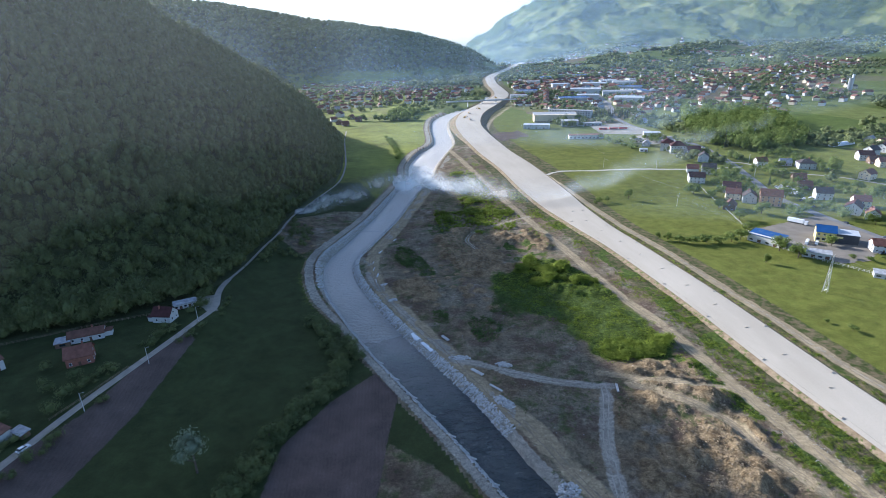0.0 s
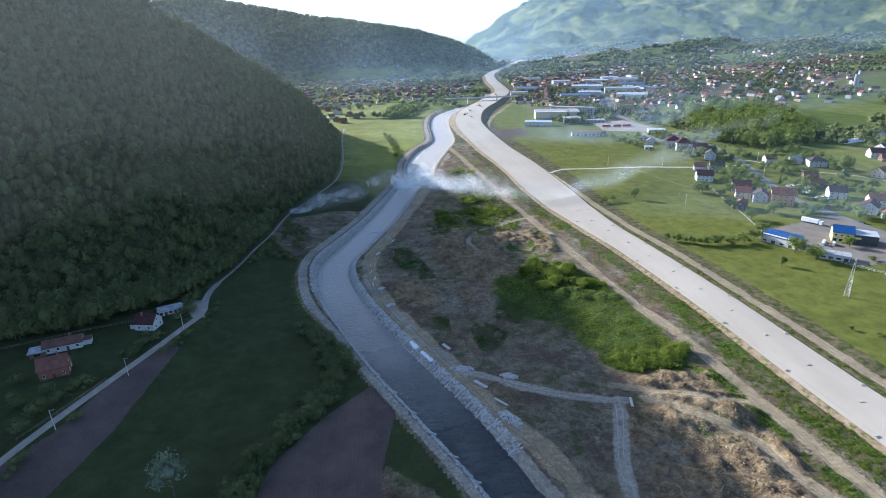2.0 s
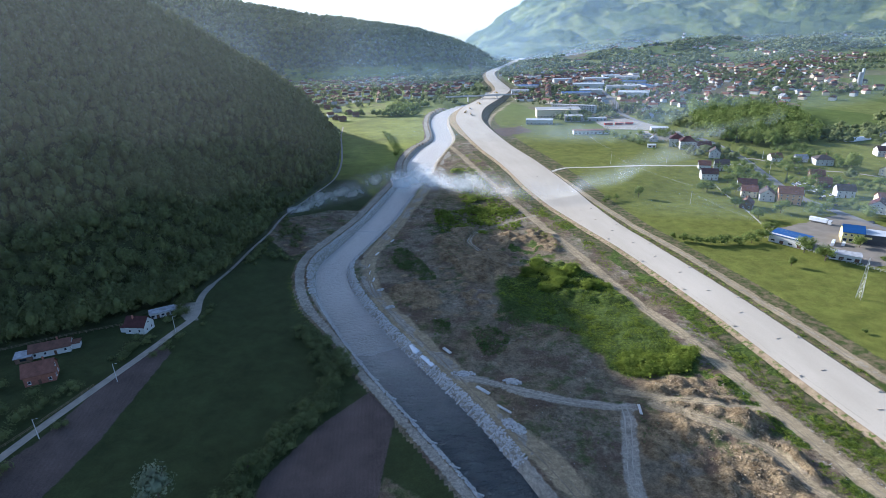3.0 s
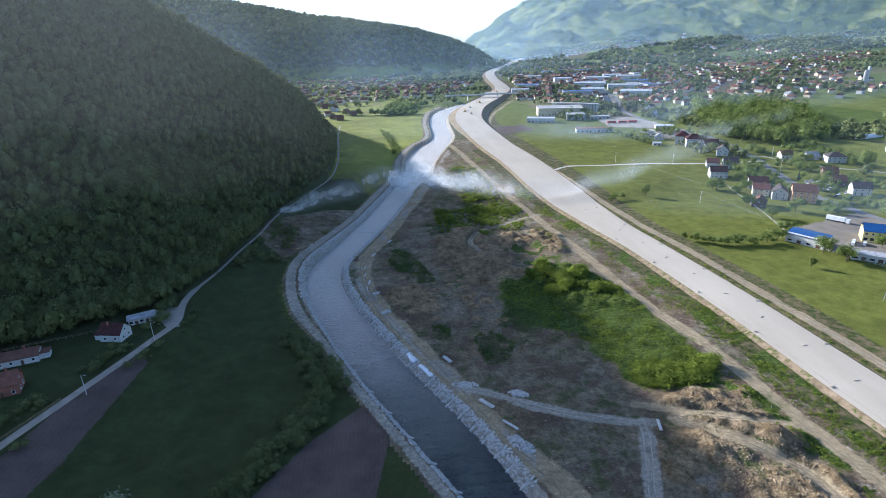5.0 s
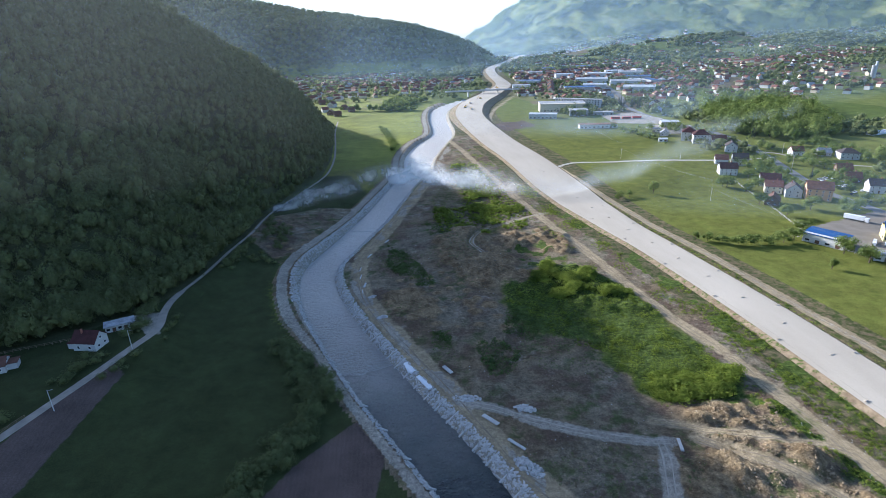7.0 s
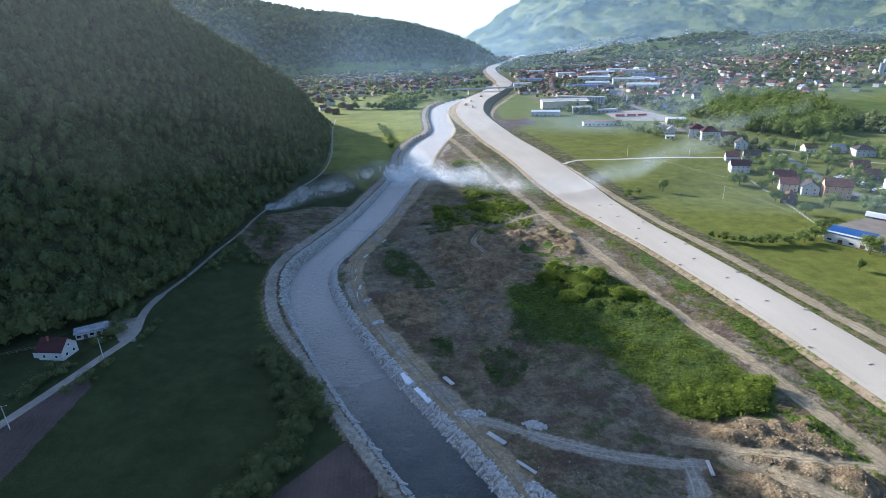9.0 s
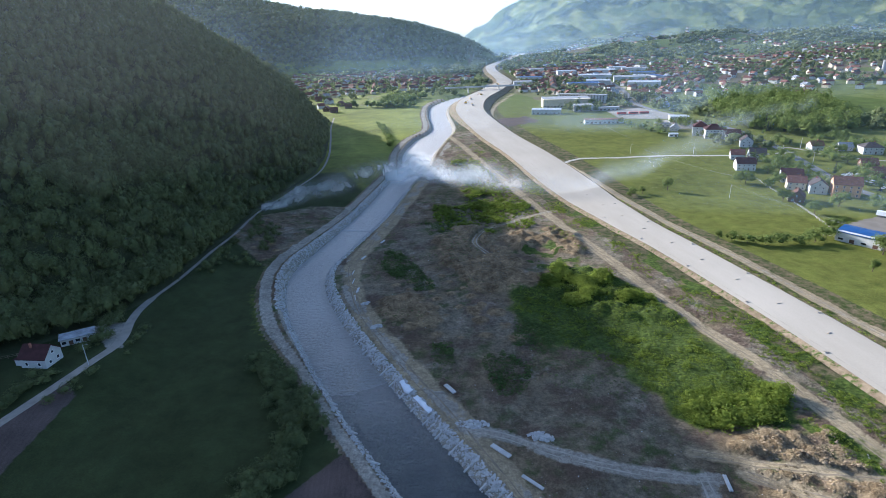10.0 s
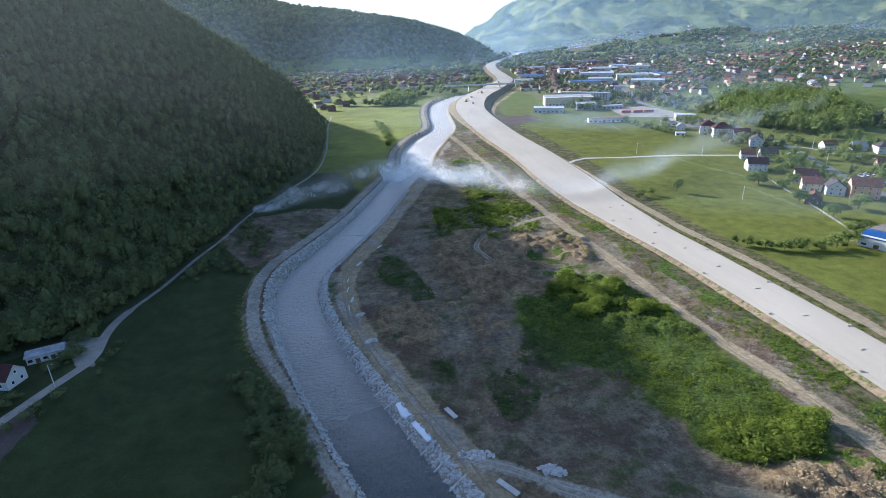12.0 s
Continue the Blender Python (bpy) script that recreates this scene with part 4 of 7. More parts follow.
# concrete ribs across the stone facing
def rib(side, k, length):
    a = RIVER[k, :2] + side * RN[k] * (RIVER[k, 2] - 0.4)
    b = RIVER[k, :2] + side * RN[k] * (RIVER[k, 2] + length)
    za, zb = height(np.array([a, b]))
    bm = bmesh.new()
    c, s = (a + b) / 2, np.linalg.norm(b - a)
    tilt = math.atan2(zb - za, s)
    m = Matrix.Translation((c[0], c[1], (za + zb) / 2 + 0.85)) @ Matrix.Rotation(math.atan2(b[1] - a[1], b[0] - a[0]), 4, "Z") @ Matrix.Rotation(-tilt, 4, "Y")
    bmesh.ops.create_cube(bm, size=1.0, matrix=m @ Matrix.Diagonal((s, 0.38, 0.5, 1)))
    return bm


ribs_east = tagged(new("bank_ribs_east"), "row of concrete ribs dividing the stone river bank", "river bank", kind="structure")
ribs_west = tagged(new("bank_ribs_west"), "row of concrete ribs along the river bank", "river bank", kind="structure")
for k in range(0, len(RIVER) - 1, 2):
    y = RIVER[k, 1]
    if 134 < y < 400:
        part("rib", rib(-1, k, 5.8), M_CONCRETE, ribs_east)
    if 96 < y < 285 and k % 4 == 0:
        part("rib", rib(1, k, 3.2), M_CONCRETE, ribs_west)

# fleece over part of the facing
for y0, y1 in ((193, 203), (204.5, 213)):
    keep = np.nonzero((RIVER[:, 1] >= y0 - 3) & (RIVER[:, 1] <= y1 + 3))[0]
    line = spline(RIVER[keep, :2], 1.0)
    line = line[(line[:, 1] > y0) & (line[:, 1] < y1)]
    half = np.interp(line[:, 1], RIVER[:40, 1], RIVER[:40, 2])
    cols = np.stack([-(half + o + 0.35 * np.sin(line[:, 1] * (1.3 + o))) for o in (7.7, 7.0, 6.3, 5.6)], 1)
    cols = np.sort(cols, 1)
    if len(line) > 2:
        ob = ribbon("geotextile_sheet", line, cols, 0.75 + 0.12 * np.sin(np.arange(len(line) * 4).reshape(-1, 4) * 2.1), M_FLEECE)
        solid = ob.modifiers.new("thickness", "SOLIDIFY")
        solid.thickness = 0.06
        tagged(ob, "white geotextile sheet laid over the stone river bank", "sheet", group="geotextile sheets")

# low sill across the river
k = int(np.argmin(np.abs(RIVER[:, 1] - 392)))
bm = bmesh.new()
box(bm, 0, 0, -1.2, RIVER[k, 2] * 2 + 3, 1.2, 1.5, bevel=0.08)
weir = part("weir", bm, M_CONCRETE)
weir.matrix_world = pose(RIVER[k, 0], RIVER[k, 1], float(valley(RIVER[k:k + 1, :2])[0]) - 2.5, 0, 0, math.degrees(math.atan2(RN[k, 1], RN[k, 0])) + 4)
tagged(weir, "low concrete sill across the shallow river", "weir", kind="structure")


# ---- concrete beams left on the site ----
def beam_stack(x, y, length, turn, count, upright=False):
    """Long white precast beams lying side by side, the top one on the joint."""
    e = empty("concrete_beams", x, y, turn)
    for i in range(count):
        bm = bmesh.new()
        off = (i - (count - 1) / 2) * 0.54
        box(bm, 0, off, 0.05, length * 0.88, 0.42, 0.45, bevel=0.05)
        part("beam", bm, M_BEAM, e)
    bm = bmesh.new()
    for s in (-1, 1):
        box(bm, s * length * 0.32, 0, -0.25, 0.22, count * 0.66, 0.3)
    part("bearers", bm, M_WOOD, e)
    tagged(e, "stack of white precast concrete beams on timber bearers", "concrete beams", group="beams on the building site")
    return e


for x, y, length, turn, count in ((33.5, 179, 8.0, 128, 3), (39.5, 166, 8.0, 128, 2), (22.5, 211, 6.5, 118, 3), (-12, 296, 6.0, 82, 2), (-14.5, 307, 6.0, 82, 1),
                                  (-15, 318, 5.0, 80, 1), (-10, 338, 6.0, 64, 2), (1, 362, 5.5, 62, 2), (-13, 288, 5.5, 95, 1)):
    beam_stack(x, y, length, turn, count)
beam_stack(91, 158, 6.5, 75, 2)

# ---- highway fittings ----
HN = np.gradient(HIGHWAY[:, :2], axis=0)
HN /= np.linalg.norm(HN, axis=1)[:, None]


def highway_spot(y, across):
    k = int(np.argmin(np.abs(HIGHWAY[:, 1] - y)))
    x = HIGHWAY[k, 0] + (y - HIGHWAY[k, 1]) * HN[k, 0] / HN[k, 1]
    return x - across * HN[k, 1] * -1, y, float(HIGH_Z[k]), math.degrees(math.atan2(HN[k, 1], HN[k, 0]))


def drain_inlet():
    e = new("drain_inlet")
    bm = bmesh.new()
    for s in (-1, 1):
        box(bm, 0, s * 0.32, 0, 0.9, 0.14, 0.22, bevel=0.03)
        box(bm, s * 0.38, 0, 0, 0.14, 0.5, 0.22)
    part("shaft_rim", bm, M_CONCRETE, e)
    bm = bmesh.new()
    box(bm, 0.1, 0, 0.23, 2.3, 0.42, 0.16, 0.06, 0.03)
    part("cover_board", bm, M_PLANK, e, "pale weathered timber board")
    return tagged(e, "open drain shaft covered with a timber board on the road base", "drain", group="drain shafts of the motorway")


first = drain_inlet()
spots = [(y, 1.2) for y in range(118, 520, 26)] + [(y, -10.9) for y in range(126, 420, 42)] + [(y, 11.2) for y in range(112, 420, 42)]
for i, (y, across) in enumerate(spots):
    x, yy, z, turn = highway_spot(y, across)
    m = pose(x, yy, z - 0.02, 0, 0, turn + 90 + (i * 37 % 30) - 15)
    if i:
        copy_thing(first, m)
    else:
        first.matrix_world = m

bm = bmesh.new()
for i in range(len(HIGHWAY) - 1):
    if 60 < HIGHWAY[i, 1] < 900 and i % 9 != 4:
        p0, p1 = (HIGHWAY[j, :2] + np.array([HN[j, 1], -HN[j, 0]]) * -(HIGHWAY[j, 2] - 2.6 - 0.25 * math.sin(j * 1.7)) for j in (i, i + 1))
        m, d = (p0 + p1) / 2, p1 - p0
        box(bm, m[0], m[1], (HIGH_Z[i] + HIGH_Z[i + 1]) / 2 + 0.01, np.linalg.norm(d), 0.12, 0.03, math.atan2(d[1], d[0]))
seam = part("paving_seam", bm, M_RUT_PALE)
tagged(seam, "dark seam between two paved lanes of the motorway base", "seam", kind="structure")

# overpass across the motorway
bridge = empty("overpass", 205, 1104, 2, 21.0)
bm = bmesh.new()
box(bm, 0, 0, 6.2, 150, 9, 1.3, bevel=0.1)
part("deck", bm, M_CONCRETE, bridge)
for x in (-30, 0, 30):
    bm = bmesh.new()
    box(bm, x, 0, -4, 1.4, 6, 10.3, bevel=0.1)
    part("pier", bm, M_CONCRETE, bridge)
for s in (-1, 1):
    bm = bmesh.new()
    box(bm, 0, s * 4.3, 7.5, 150, 0.25, 0.9)
    part("parapet", bm, M_CONCRETE, bridge)
tagged(bridge, "pale concrete overpass crossing the motorway and river", "bridge")

# ---- buildings ----
def tiles(name, color):
    """Roof tiles: courses as a fine wave, patches of weather."""
    n = Nodes(name)
    wave = n.node("TexWave", Vector=n.node("TexCoord").outputs["Object"], Scale=1.6, Distortion=0.4)
    wave.bands_direction = "Z"
    base = n.mix(n.ramp(n.noise(0.5, 5), 0.3, 0.7), tuple(c * 0.65 for c in color), tuple(min(1, c * 1.25) for c in color))
    col = n.mix(n.math("MULTIPLY", wave.outputs["Fac"], 0.3), base, tuple(c * 0.45 for c in color))
    n.bump(wave.outputs["Fac"], 0.5, 0.05)
    return n.done(col, 0.8, 0.25)


M_WHITE = plain("white_render", (0.56, 0.555, 0.535), 0.85, 0.08, 0.4)
M_CREAM = plain("cream_render", (0.66, 0.56, 0.40), 0.85, 0.1, 0.4)
M_YELLOW = plain("yellow_render", (0.74, 0.62, 0.26), 0.8, 0.08, 0.4)
M_ORANGE = plain("orange_render", (0.62, 0.36, 0.20), 0.85, 0.1, 0.4)
M_BRICK = plain("red_brick", (0.30, 0.13, 0.09), 0.9, 0.2, 1.2)
M_GREY = plain("grey_render", (0.38, 0.38, 0.37), 0.85, 0.12, 0.4)
M_BOARD = plain("brown_boarding", (0.17, 0.11, 0.075), 0.85, 0.25, 0.8)
M_CHARCOAL = plain("charcoal_cladding", (0.065, 0.068, 0.075), 0.6, 0.12, 0.4)
M_ROOF_BROWN = tiles("brown_tiles", (0.15, 0.078, 0.055))
M_ROOF_RED = tiles("red_tiles", (0.20, 0.092, 0.066))
M_ROOF_DARK = tiles("dark_tiles", (0.075, 0.062, 0.060))
M_ROOF_MAROON = tiles("maroon_tiles", (0.068, 0.026, 0.025))
M_ROOF_GREY = tiles("grey_sheets", (0.34, 0.35, 0.36))
M_ROOF_BLUE = plain("blue_sheet_metal", (0.020, 0.075, 0.22), 0.45, 0.1, 0.3)
M_ROOF_PALE = plain("pale_sheet_metal", (0.46, 0.48, 0.50), 0.45, 0.1, 0.3)
M_GLASS = plain("dark_window_glass", (0.028, 0.034, 0.042), 0.08, 0.2, 0.5, spec=0.6)
M_FRAME = plain("white_window_frame", (0.78, 0.78, 0.77), 0.5, 0.05, 1.0)
M_DOOR = plain("brown_door", (0.12, 0.07, 0.045), 0.6, 0.15, 1.0)
M_RED = plain("red_paint", (0.50, 0.045, 0.035), 0.4, 0.08, 0.5)
M_TYRE = plain("black_rubber", (0.025, 0.025, 0.027), 0.85, 0.1, 1.0)
M_CAR_WHITE = plain("white_car_paint", (0.78, 0.79, 0.80), 0.25, 0.03, 0.5, spec=0.5)
M_CAR_DARK = plain("dark_car_paint", (0.06, 0.07, 0.09), 0.25, 0.05, 0.5, spec=0.5)


def window(parent, x, y, z, facing, w=1.1, h=1.3, simple=False):
    """A framed pane, set 6 cm proud of the wall; facing: the wall's outward way in degrees."""
    fr = bmesh.new()
    t = 0.09
    for s in (-1, 1):
        box(fr, s * (w - t) / 2, 0, 0, t, 0.12, h)
        box(fr, 0, 0, 0 if s < 0 else h - t, w - 2 * t, 0.12, t)
    box(fr, 0, -0.05, -0.08, w + 0.2, 0.22, 0.07)
    ob = part("window", fr, M_FRAME, parent)
    ob.matrix_local = pose(x, y, z, 0, 0, facing + 90)
    bm = bmesh.new()
    box(bm, 0, 0.0, t, w - 2 * t, 0.06, h - 2 * t)
    part("pane", bm, M_GLASS, ob)
    return ob


def far_window(parent, x, y, z, facing, w=1.2, h=1.4):
    bm = bmesh.new()
    box(bm, 0, 0, 0, w, 0.12, h)
    ob = part("window", bm, M_GLASS, parent)
    ob.matrix_local = pose(x, y, z, 0, 0, facing + 90)
    return ob


def gable_house(name, length, width, eave, pitch, wall, roof, label, storeys=2, annex=False, detail=True, hip=False):
    """A house with its ridge along x, its middle at the origin."""
    e = new(name)
    rise = math.tan(radians(pitch)) * width / 2
    L, W = length / 2, width / 2
    bm = bmesh.new()
    inset = W * 0.9 if hip else 0.0
    pts = [(-L, -W, -0.6), (L, -W, -0.6), (L, W, -0.6), (-L, W, -0.6), (-L, -W, eave), (L, -W, eave), (L, W, eave), (-L, W, eave),
           (-L + inset, 0, eave + rise - 0.12), (L - inset, 0, eave + rise - 0.12)]
    v = [bm.verts.new(q) for q in pts]
    for f in ((0, 1, 5, 4), (2, 3, 7, 6), (1, 2, 6, 5), (3, 0, 4, 7), (5, 6, 9), (7, 4, 8), (4, 5, 9, 8), (6, 7, 8, 9), (3, 2, 1, 0)):
        bm.faces.new([v[i] for i in f])
    part("wall", bm, wall, e)
    over, th = 0.55, 0.24
    k = rise / W
    bm = bmesh.new()
    if hip:
        lo = eave - over * k
        ring = [(-L - over, -W - over), (L + over, -W - over), (L + over, W + over), (-L - over, W + over)]
        bot = [bm.verts.new((*q, lo)) for q in ring]
        top = [bm.verts.new((*q, lo + th)) for q in ring]
        ra, rb = bm.verts.new((-L + inset, 0, eave + rise + th)), bm.verts.new((L - inset, 0, eave + rise + th))
        for i in range(4):
            bm.faces.new((bot[i], bot[(i + 1) % 4], top[(i + 1) % 4], top[i]))
        bm.faces.new(bot[::-1])
        bm.faces.new((top[0], top[1], rb, ra))
        bm.faces.new((top[2], top[3], ra, rb))
        bm.faces.new((top[1], top[2], rb))
        bm.faces.new((top[3], top[0], ra))
    else:
        for s in (-1, 1):
            lowz = eave - over * k
            q = [(-L - over, s * (W + over), lowz), (L + over, s * (W + over), lowz), (L + over, 0, eave + rise), (-L - over, 0, eave + rise)]
            a = [bm.verts.new(c) for c in q]
            b = [bm.verts.new((c[0], c[1], c[2] + th)) for c in q]
            for i in range(4):
                bm.faces.new((a[i], a[(i + 1) % 4], b[(i + 1) % 4], b[i]))
            bm.faces.new(b)
            bm.faces.new(a[::-1])
    bmesh.ops.recalc_face_normals(bm, faces=bm.faces)
    part("roof", bm, roof, e)
    bm = bmesh.new()
    box(bm, L * 0.35, W * 0.25, eave + rise * 0.5, 0.6, 0.6, rise * 0.5 + 0.9)
    box(bm, L * 0.35, W * 0.25, eave + rise + 0.9, 0.75, 0.75, 0.12)
    part("chimney", bm, M_BRICK, e)
    n = max(2, int(length / 3.4)) if detail else 2
    for st in range(storeys):
        z = 1.0 + st * 2.8
        if z + 1.4 > eave + 0.3:
            continue
        for i in range(n):
            x = (i + 0.5) / n * length - L
            for s in (-1, 1):
                if st == 0 and s == -1 and i == n // 2 and detail:
                    bm = bmesh.new()
                    box(bm, x, -W - 0.03, 0, 1.0, 0.12, 2.1)
                    part("door", bm, M_DOOR, e)
                else:
                    (window if detail else far_window)(e, x, s * (W + 0.04), z, 90 * s)
        if detail:
            for s in (-1, 1):
                for y in (-W * 0.45, W * 0.45):
                    window(e, s * (L + 0.04), y, z, 0 if s > 0 else 180)
    if detail and not hip and rise > 1.9:
        for s in (-1, 1):
            window(e, s * (L + 0.04), 0, eave + 0.1, 0 if s > 0 else 180, 1.0, 1.1)
    if annex:
        bm = bmesh.new()
        box(bm, L + 1.6, 0.4, -0.4, 3.2, width * 0.6, 2.9)
        ob = part("annex", bm, wall, e)
        bm = bmesh.new()
        box(bm, L + 1.75, 0.4, 2.5, 3.7, width * 0.6 + 0.6, 0.22)
        part("annex_roof", bm, roof, ob)
    return tagged(e, label, "house")


def shed(name, length, width, h, wall, roof, label, slope=0.6, openings=3, category="shed"):
    """A low building with a single slightly tilted roof slab and openings along its front (-y)."""
    e = new(name)
    bm = bmesh.new()
    box(bm, 0, 0, -0.5, length, width, h + 0.5)
    part("wall", bm, wall, e)
    bm = bmesh.new()
    box(bm, 0, 0, 0, length + 0.9, width + 1.0, 0.22)
    ob = part("roof", bm, roof, e)
    ob.matrix_local = pose(0, 0, h + slope / 2 + 0.05, math.degrees(math.atan2(slope, width)), 0, 0)
    bm = bmesh.new()
    box(bm, 0, 0, h - 0.01, length - 0.1, width - 0.1, slope * 0.4)
    part("parapet", bm, wall, e)
    for i in range(openings):
        bm = bmesh.new()
        x = ((i + 0.5) / openings - 0.5) * length
        box(bm, x, -width / 2 - 0.03, 0.1 if i % 2 else 0.9, min(2.4, length / openings * 0.6), 0.1, min(2.1, h - 0.9) if i % 2 else 1.0)
        part("door" if i % 2 else "window", bm, M_DOOR if i % 2 else M_GLASS, e)
    return tagged(e, label, category)


def stand(ob, x, y, turn=0.0, dz=0.0):
    ob.matrix_world = pose(x, y, lift(x, y) + dz, 0, 0, turn)
    return ob


# the houses under the wooded hill
stand(gable_house("house", 9.6, 7.6, 4.0, 42, M_WHITE, M_ROOF_MAROON, "white rendered house with a steep maroon tiled roof beside the lane", 1, True), -121.3, 236, 168)
stand(shed("outbuilding", 11, 4.6, 2.7, M_WHITE, M_ROOF_GREY, "long white outbuilding with small windows and a flat roof", 0.3, 5), -116.2, 250.4, 24)
stand(gable_house("barn", 15, 7.2, 3.2, 30, M_WHITE, M_ROOF_BROWN, "long low white house with a brown tiled roof and lean-to", 1, True), -153, 222, 18)
stand(shed("lean_to", 6, 5, 2.5, M_BOARD, M_ROOF_GREY, "open timber lean-to with a grey sheet roof", 0.5, 1), -161.3, 216.4, 18)
stand(gable_house("house", 10.5, 8.6, 4.6, 40, M_BRICK, M_ROOF_RED, "red brick house with a red tiled gable roof", 2), -145.5, 200.6, 20)
stand(gable_house("house", 10, 8, 5.2, 35, M_WHITE, M_ROOF_BROWN, "white two-storey house at the edge of the meadow", 2), -182.8, 196.8, 60)
stand(shed("garage", 7, 6, 3.0, M_WHITE, M_ROOF_BROWN, "white garage with a dark open door", 0.8, 2, "garage"), -149.2, 149.3, -30)
stand(shed("woodshed", 6, 3, 2.0, M_BOARD, M_ROOF_GREY, "low brown woodshed beside the garage", 0.4, 1), -141.8, 150.3, -30)

# the village houses: each kind is built once and then set again
KINDS = [
    gable_house("house", 14.5, 11.5, 6.0, 35, M_WHITE, M_ROOF_MAROON, "white rendered village house with a maroon tiled roof"),
    gable_house("house", 13, 11, 6.2, 37, M_WHITE, M_ROOF_DARK, "white two-storey village house with a dark tiled roof"),
    gable_house("house", 12, 10.5, 5.8, 36, M_CREAM, M_ROOF_RED, "cream village house with a red tiled roof"),
    gable_house("house", 16.5, 13, 9.0, 35, M_ORANGE, M_ROOF_BROWN, "tall orange rendered house with a brown tiled roof", 3),
    gable_house("house", 16, 13, 6.0, 28, M_WHITE, M_ROOF_DARK, "wide white house with a dark hipped roof", 2, False, True, True),
    gable_house("house", 11, 9, 3.6, 38, M_GREY, M_ROOF_GREY, "grey unrendered house with a grey sheet roof", 1),
    gable_house("house", 11.5, 9.5, 4.0, 40, M_BOARD, M_ROOF_BROWN, "brown timber-clad house with a steep tiled roof", 1),
    gable_house("house", 11, 9.5, 4.6, 38, M_WHITE, M_ROOF_RED, "small white house with a bright red tiled roof", 1),
    gable_house("house", 17, 14, 9.2, 34, M_WHITE, M_ROOF_MAROON, "large white three-storey house with a maroon hipped roof", 3, False, True, True),
]
used = set()


def set_house(kind, x, y, turn, group="village houses"):
    base = KINDS[kind]
    m = pose(x, y, lift(x, y), 0, 0, turn)
    if kind in used:
        ob = copy_thing(base, m)
    else:
        used.add(kind)
        base.matrix_world = m
        ob = base
    return tagged(ob, group=group)


for kind, x, y, turn in ((0, 309, 470, -20), (1, 338, 496, -25), (7, 324, 503, -25), (0, 322, 432, -30), (6, 291, 386, 50), (2, 312, 414, -30), (1, 319, 401, 58),
                         (3, 330, 389, -32), (7, 408, 512, -10), (4, 443, 489, -20), (5, 431, 504, -20), (6, 403, 448, -25), (6, 391, 425, -25), (1, 384, 394, -25),
                         (2, 396, 367, -25), (0, 376, 352, 40), (7, 379, 337, 50), (0, 524, 503, -20), (6, 521, 487, -20), (2, 520, 474, -20), (8, 349, 606, 60),
                         (8, 353, 588, -20), (0, 365, 574, -20), (1, 360, 543, 60), (5, 336, 635, 60), (5, 408, 793, 40), (6, 412, 815, 40), (0, 428, 842, 40)):
    set_house(kind, x, y, turn)
for kind, x, y, turn in ((1, 548, 520, 15), (5, 598, 576, 20), (0, 572, 530, 30), (2, 592, 552, 10), (2, 470, 440, 20), (6, -66, 907, 10), (6, -46, 953, 5),
                         (0, -83, 1023, 70), (6, -105, 1070, 10), (5, -96, 1131, 5), (6, -78, 925, 80), (7, -90, 960, 20), (6, -60, 985, 60)):
    set_house(kind, x, y, turn)
stand(gable_house("house", 12, 10, 5.2, 34, M_WHITE, M_ROOF_RED, "white house with a dark red tiled roof beside the yard", 2), 328, 276, -25)

# sheds and workshops along the village edge
stand(shed("shop", 22, 13, 6.5, M_WHITE, M_ROOF_PALE, "white flat-roofed shop with a red band", 0.4, 6, "shop"), 367, 682, -18)
stand(shed("workshop", 16, 9, 4.0, M_CREAM, M_ROOF_GREY, "low cream workshop with a flat roof", 0.5, 3, "workshop"), 334, 659, -18)
stand(shed("hut", 9, 5, 3.0, M_WHITE, M_ROOF_PALE, "small white hut at the field edge", 0.4, 2), 318, 604, -18)
stand(shed("row_of_garages", 48, 9, 4.6, M_WHITE, M_ROOF_RED, "long row of white garages with a red roof edge", 0.5, 9, "garage"), 281, 704, -8)
stand(shed("workshop", 40, 12, 6, M_WHITE, M_ROOF_PALE, "white workshop hall with a pale sheet roof", 0.8, 7, "workshop"), 237, 801, -20)
stand(shed("factory", 70, 30, 11, M_CREAM, M_ROOF_GREY, "large cream factory hall with rows of windows and a grey-blue roof", 1.5, 14, "factory"), 285, 862, -10)
stand(shed("factory", 26, 16, 8, M_GREY, M_ROOF_GREY, "grey factory annex with a sheet roof", 0.8, 4, "factory"), 292, 806, -10)
stand(shed("store", 46, 9, 4, M_GREY, M_ROOF_GREY, "long low store beside the bus yard", 0.4, 8, "store"), 318, 800, -8)

# apartment block
block = new("apartment_block")
bm = bmesh.new()
box(bm, 0, 0, -1, 74, 12, 13)
part("wall", bm, M_WHITE, block)
bm = bmesh.new()
box(bm, 0, 0, 12.0, 75, 13, 0.5)
part("roof", bm, M_ROOF_GREY, block)
for st in range(4):
    for i in range(16):
        far_window(block, (i - 7.5) * 4.5, -6.04, 1.0 + st * 2.9, -90, 2.0, 1.5)
    for i in range(5):
        bm = bmesh.new()
        box(bm, (i - 2) * 14.5, -6.7, 0.2 + st * 2.9, 4.6, 1.4, 1.0)
        part("balcony", bm, M_GREY, block)
tagged(block, "long white four-storey apartment block with balconies", "apartment block")
stand(block, 322, 890, -35)

